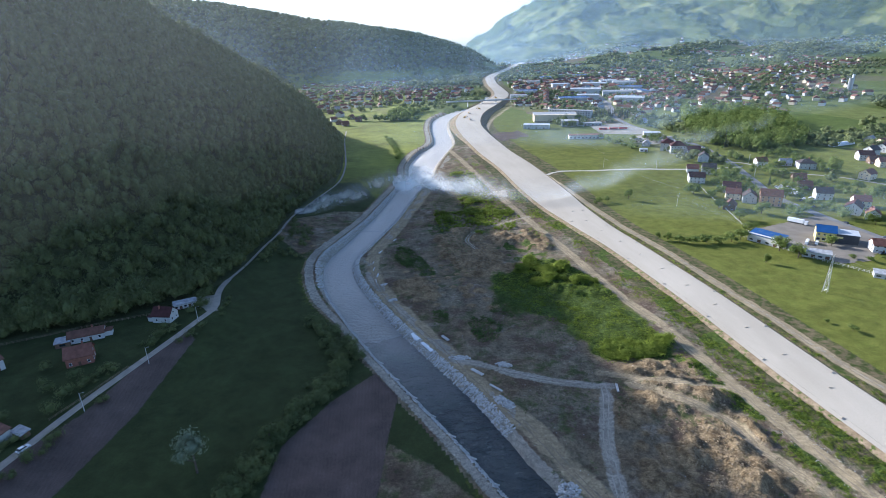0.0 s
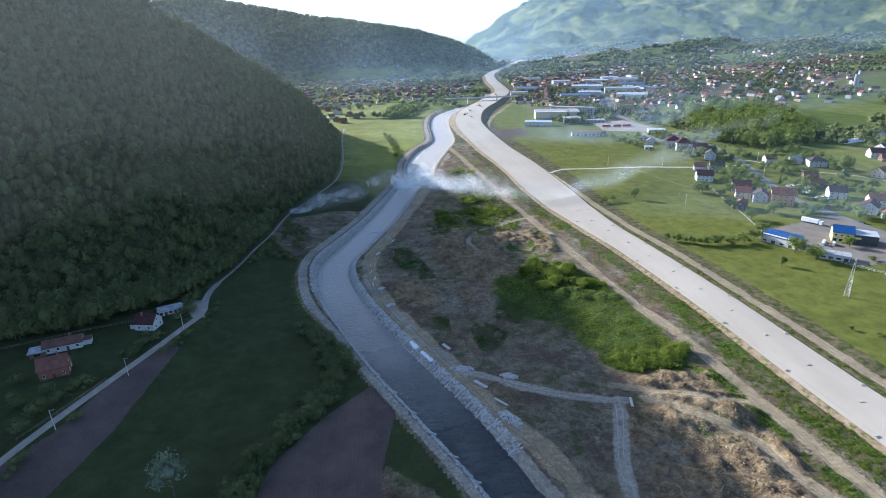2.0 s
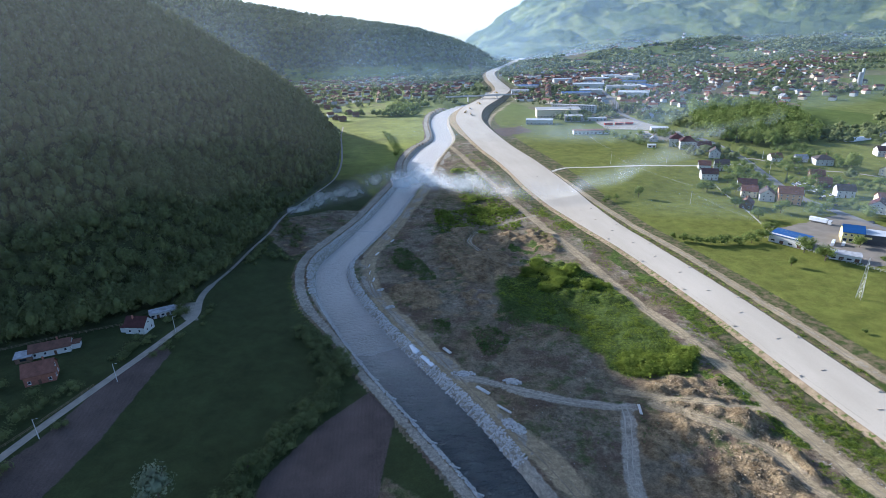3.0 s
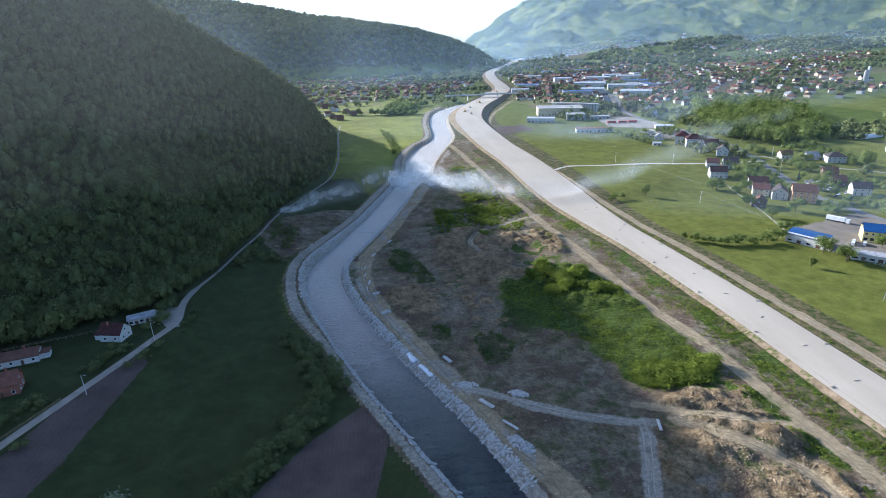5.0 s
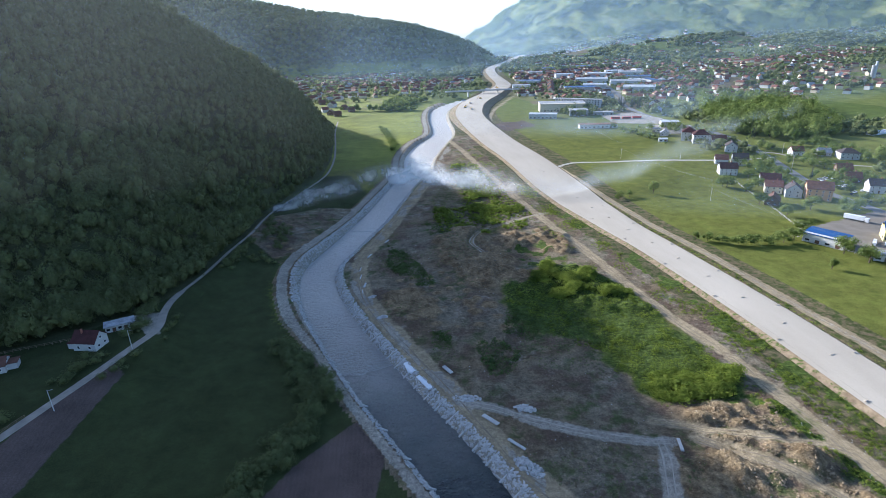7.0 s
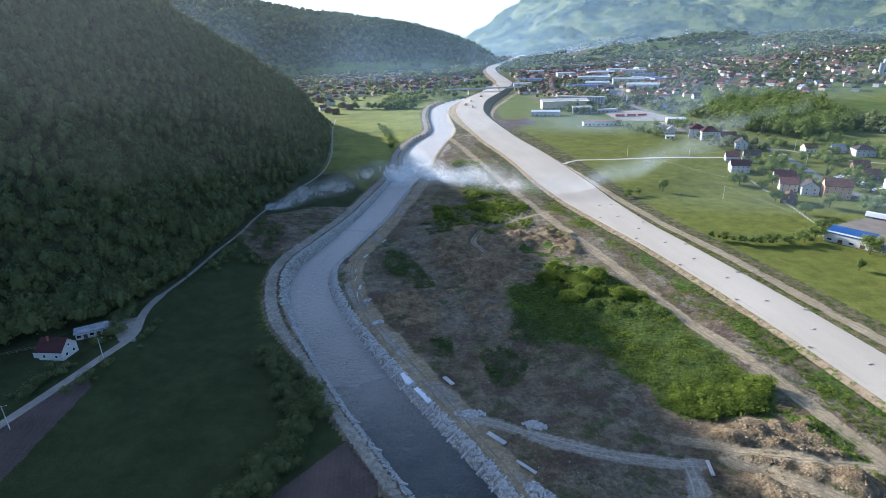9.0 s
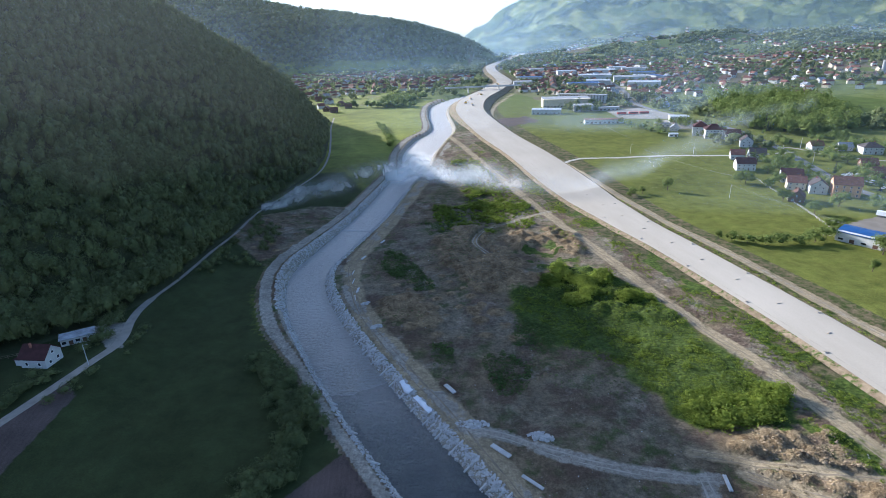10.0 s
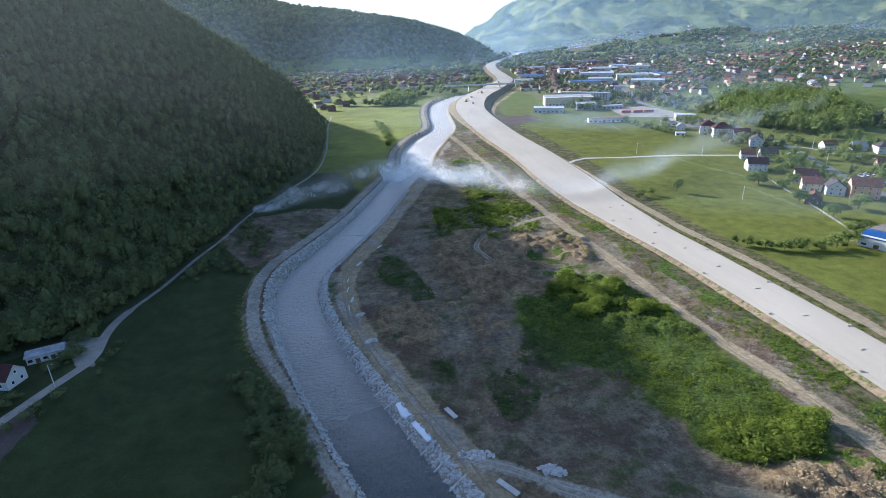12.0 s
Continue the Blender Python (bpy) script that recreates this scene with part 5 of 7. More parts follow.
# terraced houses with red roofs, and the halls of the works behind them
for i in range(9):
    x, y = 330 + i * 7.2, 1060 + i * 24
    home = gable_house("terraced_house", 15, 12, 8.4, 34, (M_CREAM, M_WHITE, M_ORANGE)[i % 3], M_ROOF_RED, "tall terraced house with a red tiled roof in the town", 3, False, False)
    tagged(stand(home, x, y, 66 + i % 3 * 4), group="terraced houses")
for length, width, h, x, y, turn, wall, roof, label in (
        (58, 34, 9, 498, 1042, -28, M_WHITE, M_ROOF_PALE, "wide white works hall with a pale sheet roof"), (46, 24, 9, 440, 1120, -22, M_GREY, M_ROOF_PALE, "grey works hall with a pale sheet roof"),
        (64, 30, 10, 520, 1150, -20, M_WHITE, M_ROOF_GREY, "long white works hall with a grey roof"), (70, 30, 10, 480, 1240, -20, M_WHITE, M_ROOF_PALE, "long pale works hall with a flat roof"),
        (52, 28, 10, 590, 1240, -24, M_GREY, M_ROOF_BLUE, "works hall with a faded blue roof"), (60, 30, 9, 560, 1390, -20, M_WHITE, M_ROOF_PALE, "far white works hall with a pale roof"),
        (60, 30, 9, 640, 1385, -20, M_WHITE, M_ROOF_GREY, "far white works hall with a grey roof"), (50, 22, 9, 350, 1290, -15, M_WHITE, M_ROOF_BLUE, "white hall with a blue roof beside the motorway")):
    tagged(stand(shed("works_hall", length, width, h, wall, roof, label, 1.2, 7, "hall"), x, y, turn), group="works halls")
tower = new("works_tower")
bm = bmesh.new()
tube(bm, (0, 0, -1), (0, 0, 24), 3.2, 3.2, 16)
part("silo", bm, M_GREY, tower)
bm = bmesh.new()
box(bm, 4.6, 0, -1, 3.6, 3.6, 32, bevel=0.1)
part("lift_shaft", bm, M_ROOF_PALE, tower)
tagged(stand(tower, 930, 985), "grey concrete silo with a tall lift shaft", "silo")

# yellow commercial building, blue-roofed hall and yard
stand(shed("hall", 22, 11, 5.2, M_WHITE, M_ROOF_BLUE, "open white hall with a blue sheet-metal roof", 1.4, 4, "hall"), 268, 307, -62)
showroom = new("showroom")
bm = bmesh.new()
box(bm, -5, 0, -0.5, 14, 16, 9)
part("wall", bm, M_YELLOW, showroom, "yellow rendered wall")
bm = bmesh.new()
box(bm, 10, -0.3, -0.5, 16, 15.2, 8.2)
part("side_wing", bm, M_CHARCOAL, showroom, "charcoal clad wing")
bm = bmesh.new()
for s in (-1, 1):
    m = Matrix.Translation((-5, s * 4.4, 10.0)) @ Matrix.Rotation(-s * radians(24), 4, "X") @ Matrix.Diagonal((15, 10.0, 0.25, 1))
    bmesh.ops.create_cube(bm, size=1.0, matrix=m)
part("roof", bm, M_ROOF_BLUE, showroom, "bright blue sheet roof")
bm = bmesh.new()
box(bm, 10, -0.3, 7.7, 16.6, 15.8, 0.3)
part("wing_roof", bm, M_ROOF_PALE, showroom, "pale flat roof")
bm = bmesh.new()
box(bm, 2.2, -7.8, 4.2, 9.5, 0.5, 1.6)
part("sign_band", bm, M_YELLOW, showroom)
for i in range(3):
    window(showroom, -10 + i * 4, -8.05, 1.0, -90, 2.6, 2.2)
    window(showroom, -10 + i * 4, -8.05, 5.2, -90, 1.6, 1.5)
for i in range(2):
    window(showroom, -12.05, -4 + i * 7, 1.0, 180, 2.4, 2.2)
    window(showroom, -12.05, -4 + i * 7, 5.0, 180, 1.6, 1.6)
tagged(showroom, "yellow and charcoal showroom with a blue sheet-metal roof", "commercial building")
stand(showroom, 313, 301, -36)
showroom.scale = (0.84, 0.84, 0.88)
stand(shed("office", 16, 7, 3.6, M_WHITE, M_ROOF_GREY, "low white office with a grey flat roof at the field edge", 0.4, 4, "office"), 281, 276, -38)
stand(shed("shelter", 9, 7, 2.8, M_WHITE, M_ROOF_GREY, "small shelter with a grey roof behind a fence", 0.5, 2), 295, 240, -38)

# polytunnel
bm = bmesh.new()
bmesh.ops.create_cone(bm, cap_ends=True, segments=20, radius1=4, radius2=4, depth=34, matrix=Matrix.Rotation(radians(90), 4, "Y"))
bmesh.ops.bisect_plane(bm, geom=bm.verts[:] + bm.edges[:] + bm.faces[:], plane_co=(0, 0, -0.3), plane_no=(0, 0, -1), clear_outer=True)
tunnel = part("polytunnel", bm, M_FLEECE)
tagged(stand(tunnel, 555, 570, 10), "white plastic polytunnel greenhouse on a meadow", "greenhouse")


# ---- vehicles ----
def wheels(parent, xs_, half, r):
    for x in xs_:
        for s in (-1, 1):
            bm = bmesh.new()
            tube(bm, (x, s * (half - 0.25), r), (x, s * half, r), r, sides=12)
            ob = part("wheel", bm, M_TYRE, parent)
            bm = bmesh.new()
            tube(bm, (x, s * half, r), (x, s * (half + 0.03), r), r * 0.6, sides=10)
            part("rim", bm, M_STEEL, ob)


def car(paint, label, length=4.3, van=False):
    e = new("van" if van else "car")
    w, L = 0.88, length / 2
    prof = [(-L, 0.35), (L, 0.35), (L + 0.02, 0.7), (L - 0.2, 0.95), (L - 1.0, 1.05), (-L + 0.1, 1.05), (-L - 0.02, 0.7)]
    top = [(L - 1.2, 1.05), (L - 1.9, 1.5), (-L + 0.8, 1.52), (-L + 0.15, 1.05)] if not van else [(L - 0.8, 1.05), (L - 1.3, 2.1), (-L + 0.05, 2.15), (-L + 0.02, 1.05)]
    for nm, pf, half, mat in (("body", prof, w, paint), ("cabin", top, w - 0.08, M_GLASS if not van else paint)):
        bm = bmesh.new()
        rows = [[bm.verts.new((x, s * half * (0.86 if nm == "cabin" and z > 1.2 and not van else 1), z)) for x, z in pf] for s in (-1, 1)]
        bm.faces.new(rows[0])
        bm.faces.new(rows[1][::-1])
        for i in range(len(pf)):
            j = (i + 1) % len(pf)
            bm.faces.new((rows[0][j], rows[0][i], rows[1][i], rows[1][j]))
        bmesh.ops.recalc_face_normals(bm, faces=bm.faces)
        part(nm, bm, mat, e)
    if not van:
        bm = bmesh.new()
        box(bm, (-L + 0.8 + L - 1.9) / 2, 0, 1.5, abs(L - 1.9 + L - 0.8) + 0.1, 1.36, 0.06)
        part("roof_panel", bm, paint, e)
    wheels(e, (-L + 0.8, L - 0.85), w, 0.32)
    for s in (-1, 1):
        bm = bmesh.new()
        box(bm, L - 0.06, s * 0.6, 0.66, 0.12, 0.35, 0.16)
        part("headlight", bm, M_FRAME, e)
    return tagged(e, label, "van" if van else "car")


def truck():
    e = new("lorry")
    bm = bmesh.new()
    box(bm, -1.2, 0, 1.2, 11.5, 2.5, 2.8, bevel=0.05)
    part("trailer", bm, M_FLEECE, e, "white box trailer")
    bm = bmesh.new()
    box(bm, 6.2, 0, 0.6, 2.2, 2.45, 2.9, bevel=0.18)
    cab = part("cab", bm, M_CAR_WHITE, e)
    bm = bmesh.new()
    box(bm, 7.3, 0, 1.9, 0.06, 2.1, 1.0)
    part("windscreen", bm, M_GLASS, cab)
    bm = bmesh.new()
    box(bm, 0, 0, 0.8, 13, 0.9, 0.35)
    part("chassis", bm, M_DARK, e)
    wheels(e, (-5.6, -4.3, -3.0, 3.4, 6.2), 1.22, 0.5)
    return tagged(e, "white lorry with a long box trailer parked in the yard", "lorry")


stand(truck(), 316, 338, -58)
white_car = stand(car(M_CAR_WHITE, "white car parked on the country lane", 4.3), -136.2, 141.9, 62, 0.1)
parked = car(M_CAR_DARK, "dark car parked beside the road")
stand(parked, 352, 296, 95, 0.12)
van = stand(car(M_CAR_WHITE, "white delivery van parked in the yard", 5.4, True), 292, 298, 40)
for x, y, turn, src in ((295, 301, 40, van), (298, 296, 42, van), (350, 330, 98, parked), (327, 269, 10, parked), (324, 271, 15, parked), (351, 420, 80, parked),
                        (389, 560, 75, parked), (393, 600, 85, white_car), (372, 654, 20, white_car), (378, 648, 30, parked), (384, 640, 60, white_car),
                        (366, 384, 30, white_car), (370, 388, 30, parked), (375, 391, 28, white_car), (362, 392, 30, parked), (368, 396, 30, white_car),
                        (376, 398, 32, white_car), (358, 372, 20, parked), (380, 614, 10, white_car), (376, 606, 10, parked), (401, 640, 90, white_car)):
    ob = copy_thing(src, pose(x, y, lift(x, y) + 0.1, 0, 0, turn))
    tagged(ob, "parked car beside the village road" if src is not van else "white delivery van parked in the yard", group="parked vehicles")


for i in range(26):
    x, y = 366 + (i // 9) * 6.0 + (i % 9) * 0.6, 406 + (i % 9) * 3.6 + (i // 9) * 1.5
    if i % 7 != 5:
        ob = copy_thing(white_car if i % 3 else parked, pose(x, y, lift(x, y) + 0.02, 0, 0, 8 + i * 5 % 9))
        tagged(ob, "used car standing in rows beside the road", group="cars in the car lot")


def bus():
    e = new("bus")
    bm = bmesh.new()
    box(bm, 0, 0, 0.4, 12, 2.5, 2.7, bevel=0.15)
    part("body", bm, M_RED, e)
    for s in (-1, 1):
        bm = bmesh.new()
        box(bm, 0, s * 1.26, 1.6, 11, 0.05, 0.95)
        part("window_band", bm, M_GLASS, e)
    wheels(e, (-3.8, 3.8), 1.2, 0.5)
    return tagged(e, "red bus parked in the gravel yard", "bus", group="parked buses")


b0 = stand(bus(), 342, 752, -8)
for x, y in ((356, 750), (327, 755)):
    copy_thing(b0, pose(x, y, lift(x, y), 0, 0, -8))

# ---- poles, pylons and fences ----
def street_pole(x, y, lamp=True, h=8.5):
    e = empty("lamp_post" if lamp else "power_pole", x, y, 0, lift(x, y))
    bm = bmesh.new()
    tube(bm, (0, 0, -0.4), (0, 0, h), 0.16, 0.10, 8)
    part("post", bm, M_CONCRETE, e)
    bm = bmesh.new()
    tube(bm, (0, 0, h - 0.3), (1.3 if lamp else 0.8, 0, h), 0.05)
    if not lamp:
        tube(bm, (0, 0, h - 0.3), (-0.8, 0, h - 0.3), 0.05)
    arm = part("arm", bm, M_STEEL, e)
    if lamp:
        bm = bmesh.new()
        box(bm, 1.5, 0, h - 0.03, 0.6, 0.24, 0.14, bevel=0.04)
        part("lantern", bm, M_STEEL, arm)
    return tagged(e, "pale concrete lamp post beside the country lane" if lamp else "pale concrete power pole in the fields", "lamp post" if lamp else "pole",
                  group="lamp posts" if lamp else "power poles")


for x, y in ((-113.8, 194.1), (-125.9, 162.4), (-103.6, 231.3), (-139.9, 122.3)):
    street_pole(x, y)
for x, y in ((242, 544), (253, 404), (292, 520), (263, 690), (366, 500), (400, 520), (342, 388), (372, 470)):
    street_pole(x, y, False, 10)


def pylon(x, y, h):
    e = empty("pylon", x, y, 35)
    def at(s, t, z):
        r = 1.25 * (1 - 0.82 * z / h)
        return (s * r, t * r, z)
    for s in (-1, 1):
        for t in (-1, 1):
            bm = bmesh.new()
            tube(bm, at(s, t, -0.3), at(s, t, h), 0.07, 0.045, 5)
            part("leg", bm, M_STEEL, e)
    levels = [h * i / 9 for i in range(10)]
    bm = bmesh.new()
    for z0, z1 in zip(levels, levels[1:]):
        for a, b in (((-1, -1), (1, -1)), ((1, -1), (1, 1)), ((1, 1), (-1, 1)), ((-1, 1), (-1, -1))):
            tube(bm, at(*a, z0), at(*b, z1), 0.024, sides=4)
            tube(bm, at(*b, z0), at(*a, z1), 0.024, sides=4)
            tube(bm, at(*a, z1), at(*b, z1), 0.024, sides=4)
    part("lattice", bm, M_STEEL, e)
    bm = bmesh.new()
    for z in (h - 0.4, h - 3.2):
        tube(bm, (-3, 0, z), (3, 0, z), 0.06, sides=5)
    part("crossarm", bm, M_STEEL, e)
    return tagged(e, "grey lattice steel pylon standing in the green field", "pylon", group="pylons")


PYLONS = [(247, 228, 23), (253, 404, 17), (242, 544, 16), (262, 690, 16)]
pylon(*PYLONS[0])
ends = [(275, 60, 22)] + PYLONS
for off in (-2.6, -0.4, 2.6):
    pts = []
    for (x0, y0, h0), (x1, y1, h1) in zip(ends, ends[1:]):
        z0, z1 = lift(x0, y0) + h0 - 0.4, lift(x1, y1) + (h1 - 0.4 if h1 > 20 else 10)
        o0, o1 = (off if h0 > 20 else off * 0.3), (off if h1 > 20 else off * 0.3)
        for i in range(13):
            t = i / 12
            pts.append((x0 + (x1 - x0) * t + o0 + (o1 - o0) * t, y0 + (y1 - y0) * t, z0 + (z1 - z0) * t - 5.0 * 4 * t * (1 - t) * 0.5))
    tagged(part("power_line", sweep(pts, 0.012), M_WIRE), "thin grey power line sagging between the poles", "cable", group="power lines")


def post_fence(name, pts, step, h, label, rail=True, mat=None):
    e = tagged(new(name), label, "fence")
    line = spline(pts, step)
    z = height(line[:, :2], False)
    first_post = None
    for i, (q, zz) in enumerate(zip(line, z)):
        if first_post is None:
            bm = bmesh.new()
            box(bm, 0, 0, -0.3, 0.14, 0.14, h + 0.3)
            first_post = part("post", bm, mat or M_WOOD, e)
            ob = first_post
        else:
            ob = new("post", first_post.data)
            ob.parent = e
        ob.matrix_local = pose(q[0], q[1], zz, 0, 0, i * 13 % 40)
    if rail:
        for r in (0.5, 0.95):
            part("rail", sweep(np.column_stack([line[:, :2], z + h * r]), 0.05), mat or M_WOOD, e)
    return e


post_fence("wooden_fence", [(-200.5, 218.3), (-173.5, 227.6), (-153.9, 235.1), (-130.6, 242.5)], 2.6, 1.3, "weathered wooden post fence along the forest edge")
post_fence("wooden_fence", [(-136.2, 157.7), (-128.7, 173.5), (-121.3, 191.3)], 2.6, 1.2, "weathered wooden post fence beside the lane")
post_fence("yard_fence", [(258, 322), (270, 292), (279, 268), (292, 246), (303, 225)], 3.0, 1.7, "pale concrete and mesh fence between field and yard", True, M_CONCRETE)
post_fence("field_fence", [(270, 330), (285, 380), (300, 440), (308, 480)], 4.0, 1.4, "pale garden fence along the field edge", True, M_CONCRETE)


# ---- yards ----
def slab(name, poly, material, label, category, up=0.1):
    """A paved or gravelled patch that follows the ground."""
    q = np.array(poly, float)
    gx, gy = np.arange(q[:, 0].min() - 2, q[:, 0].max() + 3, 1.8), np.arange(q[:, 1].min() - 2, q[:, 1].max() + 3, 1.8)
    X, Y = np.meshgrid(gx, gy)
    p = np.stack([X.ravel(), Y.ravel()], 1)
    f = grid_faces(len(gy), len(gx))
    mid = p[f].mean(1)
    f = f[inside(mid, poly) + 0.8 * waves(mid, 5, 96, 2) > 0]
    keep, f = np.unique(f, return_inverse=True)
    z = height(p[keep], False) + up + 0.08
    ob = new(name, mesh_from(name, np.column_stack([p[keep], z]), f.reshape(-1, 4)))
    ob.data.materials.append(material)
    return tagged(ob, label, category, kind="structure")


M_YARD = plain("dusty_yard", (0.19, 0.168, 0.135), 0.9, 0.2, 0.1, grain=1.5)
M_PALE_YARD = plain("pale_gravel_yard", (0.27, 0.245, 0.205), 0.9, 0.15, 0.1, grain=1.5)
slab("yard", [(266, 330), (345, 352), (347, 300), (310, 262), (288, 262), (272, 300)], M_YARD, "dusty asphalt yard round the showroom", "yard", 0.05)
slab("bus_yard", [(312, 726), (392, 690), (384, 750), (372, 800), (320, 790)], M_PALE_YARD, "pale gravel yard where buses stand", "yard", 0.05)
slab("car_park", [(345, 640), (392, 625), (394, 680), (350, 700)], M_PALE_YARD, "pale asphalt car park beside the shop", "yard", 0.05)


# ---- single trees ----
def tree(name, x, y, h, w, label, leaf=None, seed=1, leaves=420, trunk_part=0.28, size=0.05):
    r = np.random.RandomState(seed)
    e = empty(name, x, y, 0)
    bm = bmesh.new()
    tube(bm, (0, 0, -0.5), (0.1 * w * 0.1, 0, h * 0.6), h * 0.025, h * 0.012, 7)
    part("trunk", bm, M_BARK, e)
    for i in range(5):
        a = 6.283 * i / 5 + r.uniform(-0.4, 0.4)
        z = h * r.uniform(trunk_part, 0.55)
        bm = bmesh.new()
        tube(bm, (0, 0, z), (math.cos(a) * w * 0.34, math.sin(a) * w * 0.34, z + h * r.uniform(0.14, 0.28)), h * 0.011, h * 0.004, 5)
        part("limb", bm, M_BARK, e)
    vs, fs, n = [], [], 0
    for i in range(7):
        v, f = crown_shape(r, leaves // 2, size * 1.1, 1, r.uniform(0.8, 1.1), 0.22)
        a, q = r.uniform(0, 6.283), (0.0 if i == 0 else r.uniform(0.18, 0.32))
        s = 0.72 if i == 0 else r.uniform(0.38, 0.6)
        v = v * np.array([w * s, w * s, h * (1 - trunk_part) * s])
        v += np.array([math.cos(a) * w * q, math.sin(a) * w * q, h * (trunk_part + (0.18 if i == 0 else r.uniform(0.0, 0.42)) * (1 - trunk_part))])
        vs.append(v)
        fs.append(f + n)
        n += len(v)
    ob = new("crown", mesh_from("crown", np.vstack(vs), np.vstack(fs)))
    ob.data.materials.append(leaf or M_LEAF_FIELD)
    ob.parent = e
    return tagged(e, label, "tree")


tree("tree", -75, 131, 18, 13, "pale leafy willow standing in the dark meadow", M_LEAF_PALE, 3)
for i, (x, y, h, w) in enumerate(((-53, 146, 9, 9), (-46, 160, 8, 8), (-57, 128, 8, 9), (-38, 176, 6.5, 7), (-24, 200, 9, 9), (-29, 192, 8, 8), (-20, 196, 7, 8), (-33, 212, 6, 7))):
    tree("tree", x, y, h, w, "dark leafy tree on the field edge near the river", M_LEAF_HILL, 20 + i, 320, 0.12)
for i, (x, y, h, w) in enumerate(((221, 433, 12, 8), (243, 273, 9, 5), (265, 290, 13, 13), (268, 276, 13, 12), (286, 434, 13, 15), (309, 427, 11, 12), (290, 795, 12, 12), (317, 843, 13, 13),
                                  (447, 458, 21, 17), (281, 386, 11, 12), (280, 356, 10, 11), (306, 366, 13, 14), (284, 437, 9, 11), (355, 402, 13, 15), (294, 420, 9, 10),
                                  (318, 453, 9, 10), (304, 290, 9, 9), (429, 406, 13, 13), (434, 385, 14, 13), (415, 492, 11, 12), (399, 464, 10, 12), (368, 322, 9, 9), (268, 326, 11, 12))):
    tree("tree", x, y, h, w, "green leafy tree standing in the sunny fields", None, 40 + i, 560, 0.12)
bushes = ((227, 186, 4, 6), (221, 196, 2.5, 3.5), (191, 428, 7, 8), (199, 429, 7, 6), (186, 424, 5, 5), (203, 326, 8, 8), (209, 320, 6.5, 11), (218, 317, 7.5, 13), (227, 315, 7, 13),
          (236, 313, 7.5, 13), (245, 313, 9, 13), (254, 316, 10, 14), (196, 328, 8, 5), (300, 268, 4, 6), (308, 262, 4, 7), (318, 262, 4, 6))
for i, (x, y, h, w) in enumerate(bushes):
    tagged(tree("bush", x, y, h, w, "dense green bush at the edge of the field", None, 70 + i, 240, 0.05), category="bush")


def spruce(x, y, h, seed):
    """A dark conifer: a straight trunk and whorls of hanging boughs."""
    r = np.random.RandomState(seed)
    e = empty("spruce", x, y, 0)
    bm = bmesh.new()
    tube(bm, (0, 0, -0.4), (0, 0, h * 0.95), h * 0.018, 0.04, 6)
    part("trunk", bm, M_BARK, e)
    n = 420
    t = r.uniform(0.08, 1.0, n) ** 0.8
    a = r.uniform(0, 6.283, n)
    reach = h * 0.19 * (1.04 - t) * r.uniform(0.65, 1.15, n)
    base = np.column_stack([0 * t, 0 * t, h * t])
    out = np.column_stack([np.cos(a), np.sin(a), -0.35 + 0.5 * t])
    across = np.column_stack([-np.sin(a), np.cos(a), 0 * a])
    wide = (0.30 * reach + 0.12)[:, None]
    tri = np.stack([base + out * reach[:, None], base + out * 0.35 * reach[:, None] + across * wide, base + out * 0.35 * reach[:, None] - across * wide], 1)
    crown = new("boughs", mesh_from("boughs", tri.reshape(-1, 3), np.arange(3 * n).reshape(-1, 3), True))
    crown.data.materials.append(M_LEAF_SPRUCE)
    crown.parent = e
    return tagged(e, "tall dark spruce among the town houses", "tree", group="spruces of the town")


r_ = np.random.RandomState(9)
for i in range(34):
    cx, cy = ((371, 880), (406, 862), (386, 872), (398, 838), (424, 600), (362, 440))[i % 6 if i < 33 and i % 6 < 5 or i == 17 else 0]
    spruce(cx + r_.uniform(-13, 13), cy + r_.uniform(-13, 13), r_.uniform(11, 19), 300 + i)


# ---- woods, hedges and weeds ----
def free_of_works(p, gap=3.0):
    ok = np.ones(len(p), bool)
    r, _, e = along(p, RIVER, 60)
    ok &= r > e[:, 0] + 11
    r, _, e = along(p, HIGHWAY, 60)
    ok &= r > e[:, 0] + 20
    for line, half in ((LANE, 3), (SIDE_TRACK, 3), (MAIN_ROAD, 5), (FIELD_LANE, 2.5), (SIDE_LANE, 2)):
        ok &= along(p, line, 30)[0] > half + gap
    return ok


rng = np.random.RandomState(77)
# weeds on the disturbed ground
def weed_spots(poly, step, keep):
    q = np.array(poly)
    p = jittered(q[:, 0].min(), q[:, 0].max(), q[:, 1].min(), q[:, 1].max(), step, rng)
    return p[(inside(p, poly) > 0.5) & keep(p)]


p = weed_spots(WEEDS, 1.35, lambda p: (waves(p, 6, 31, 3) > 0.25) | (p[:, 1] > 262 + 6 * waves(p, 14, 30, 2)) | ((p[:, 0] > 94) & (p[:, 1] < 203 + 5 * waves(p, 9, 29, 2))))
s = 0.5 + rng.uniform(0, 0.55, len(p)) + 3.8 * np.maximum(0, waves(p, 11, 32, 2)) * smooth((p[:, 1] - 258) / 10) + 3.0 * smooth((p[:, 0] - 92) / 10) * smooth((200 - p[:, 1]) / 14) * rng.uniform(0.3, 1.0, len(p)) * (1 + 0.9 * waves(p, 6, 95, 2))
low = s < 1.25
scatter("weeds", TUFT, on_ground(p[low], 0.2), s[low] * 1.6, 0.5 * s[low], M_LEAF_WEED, "lush green weeds on the spoil ground", "weeds", 41)
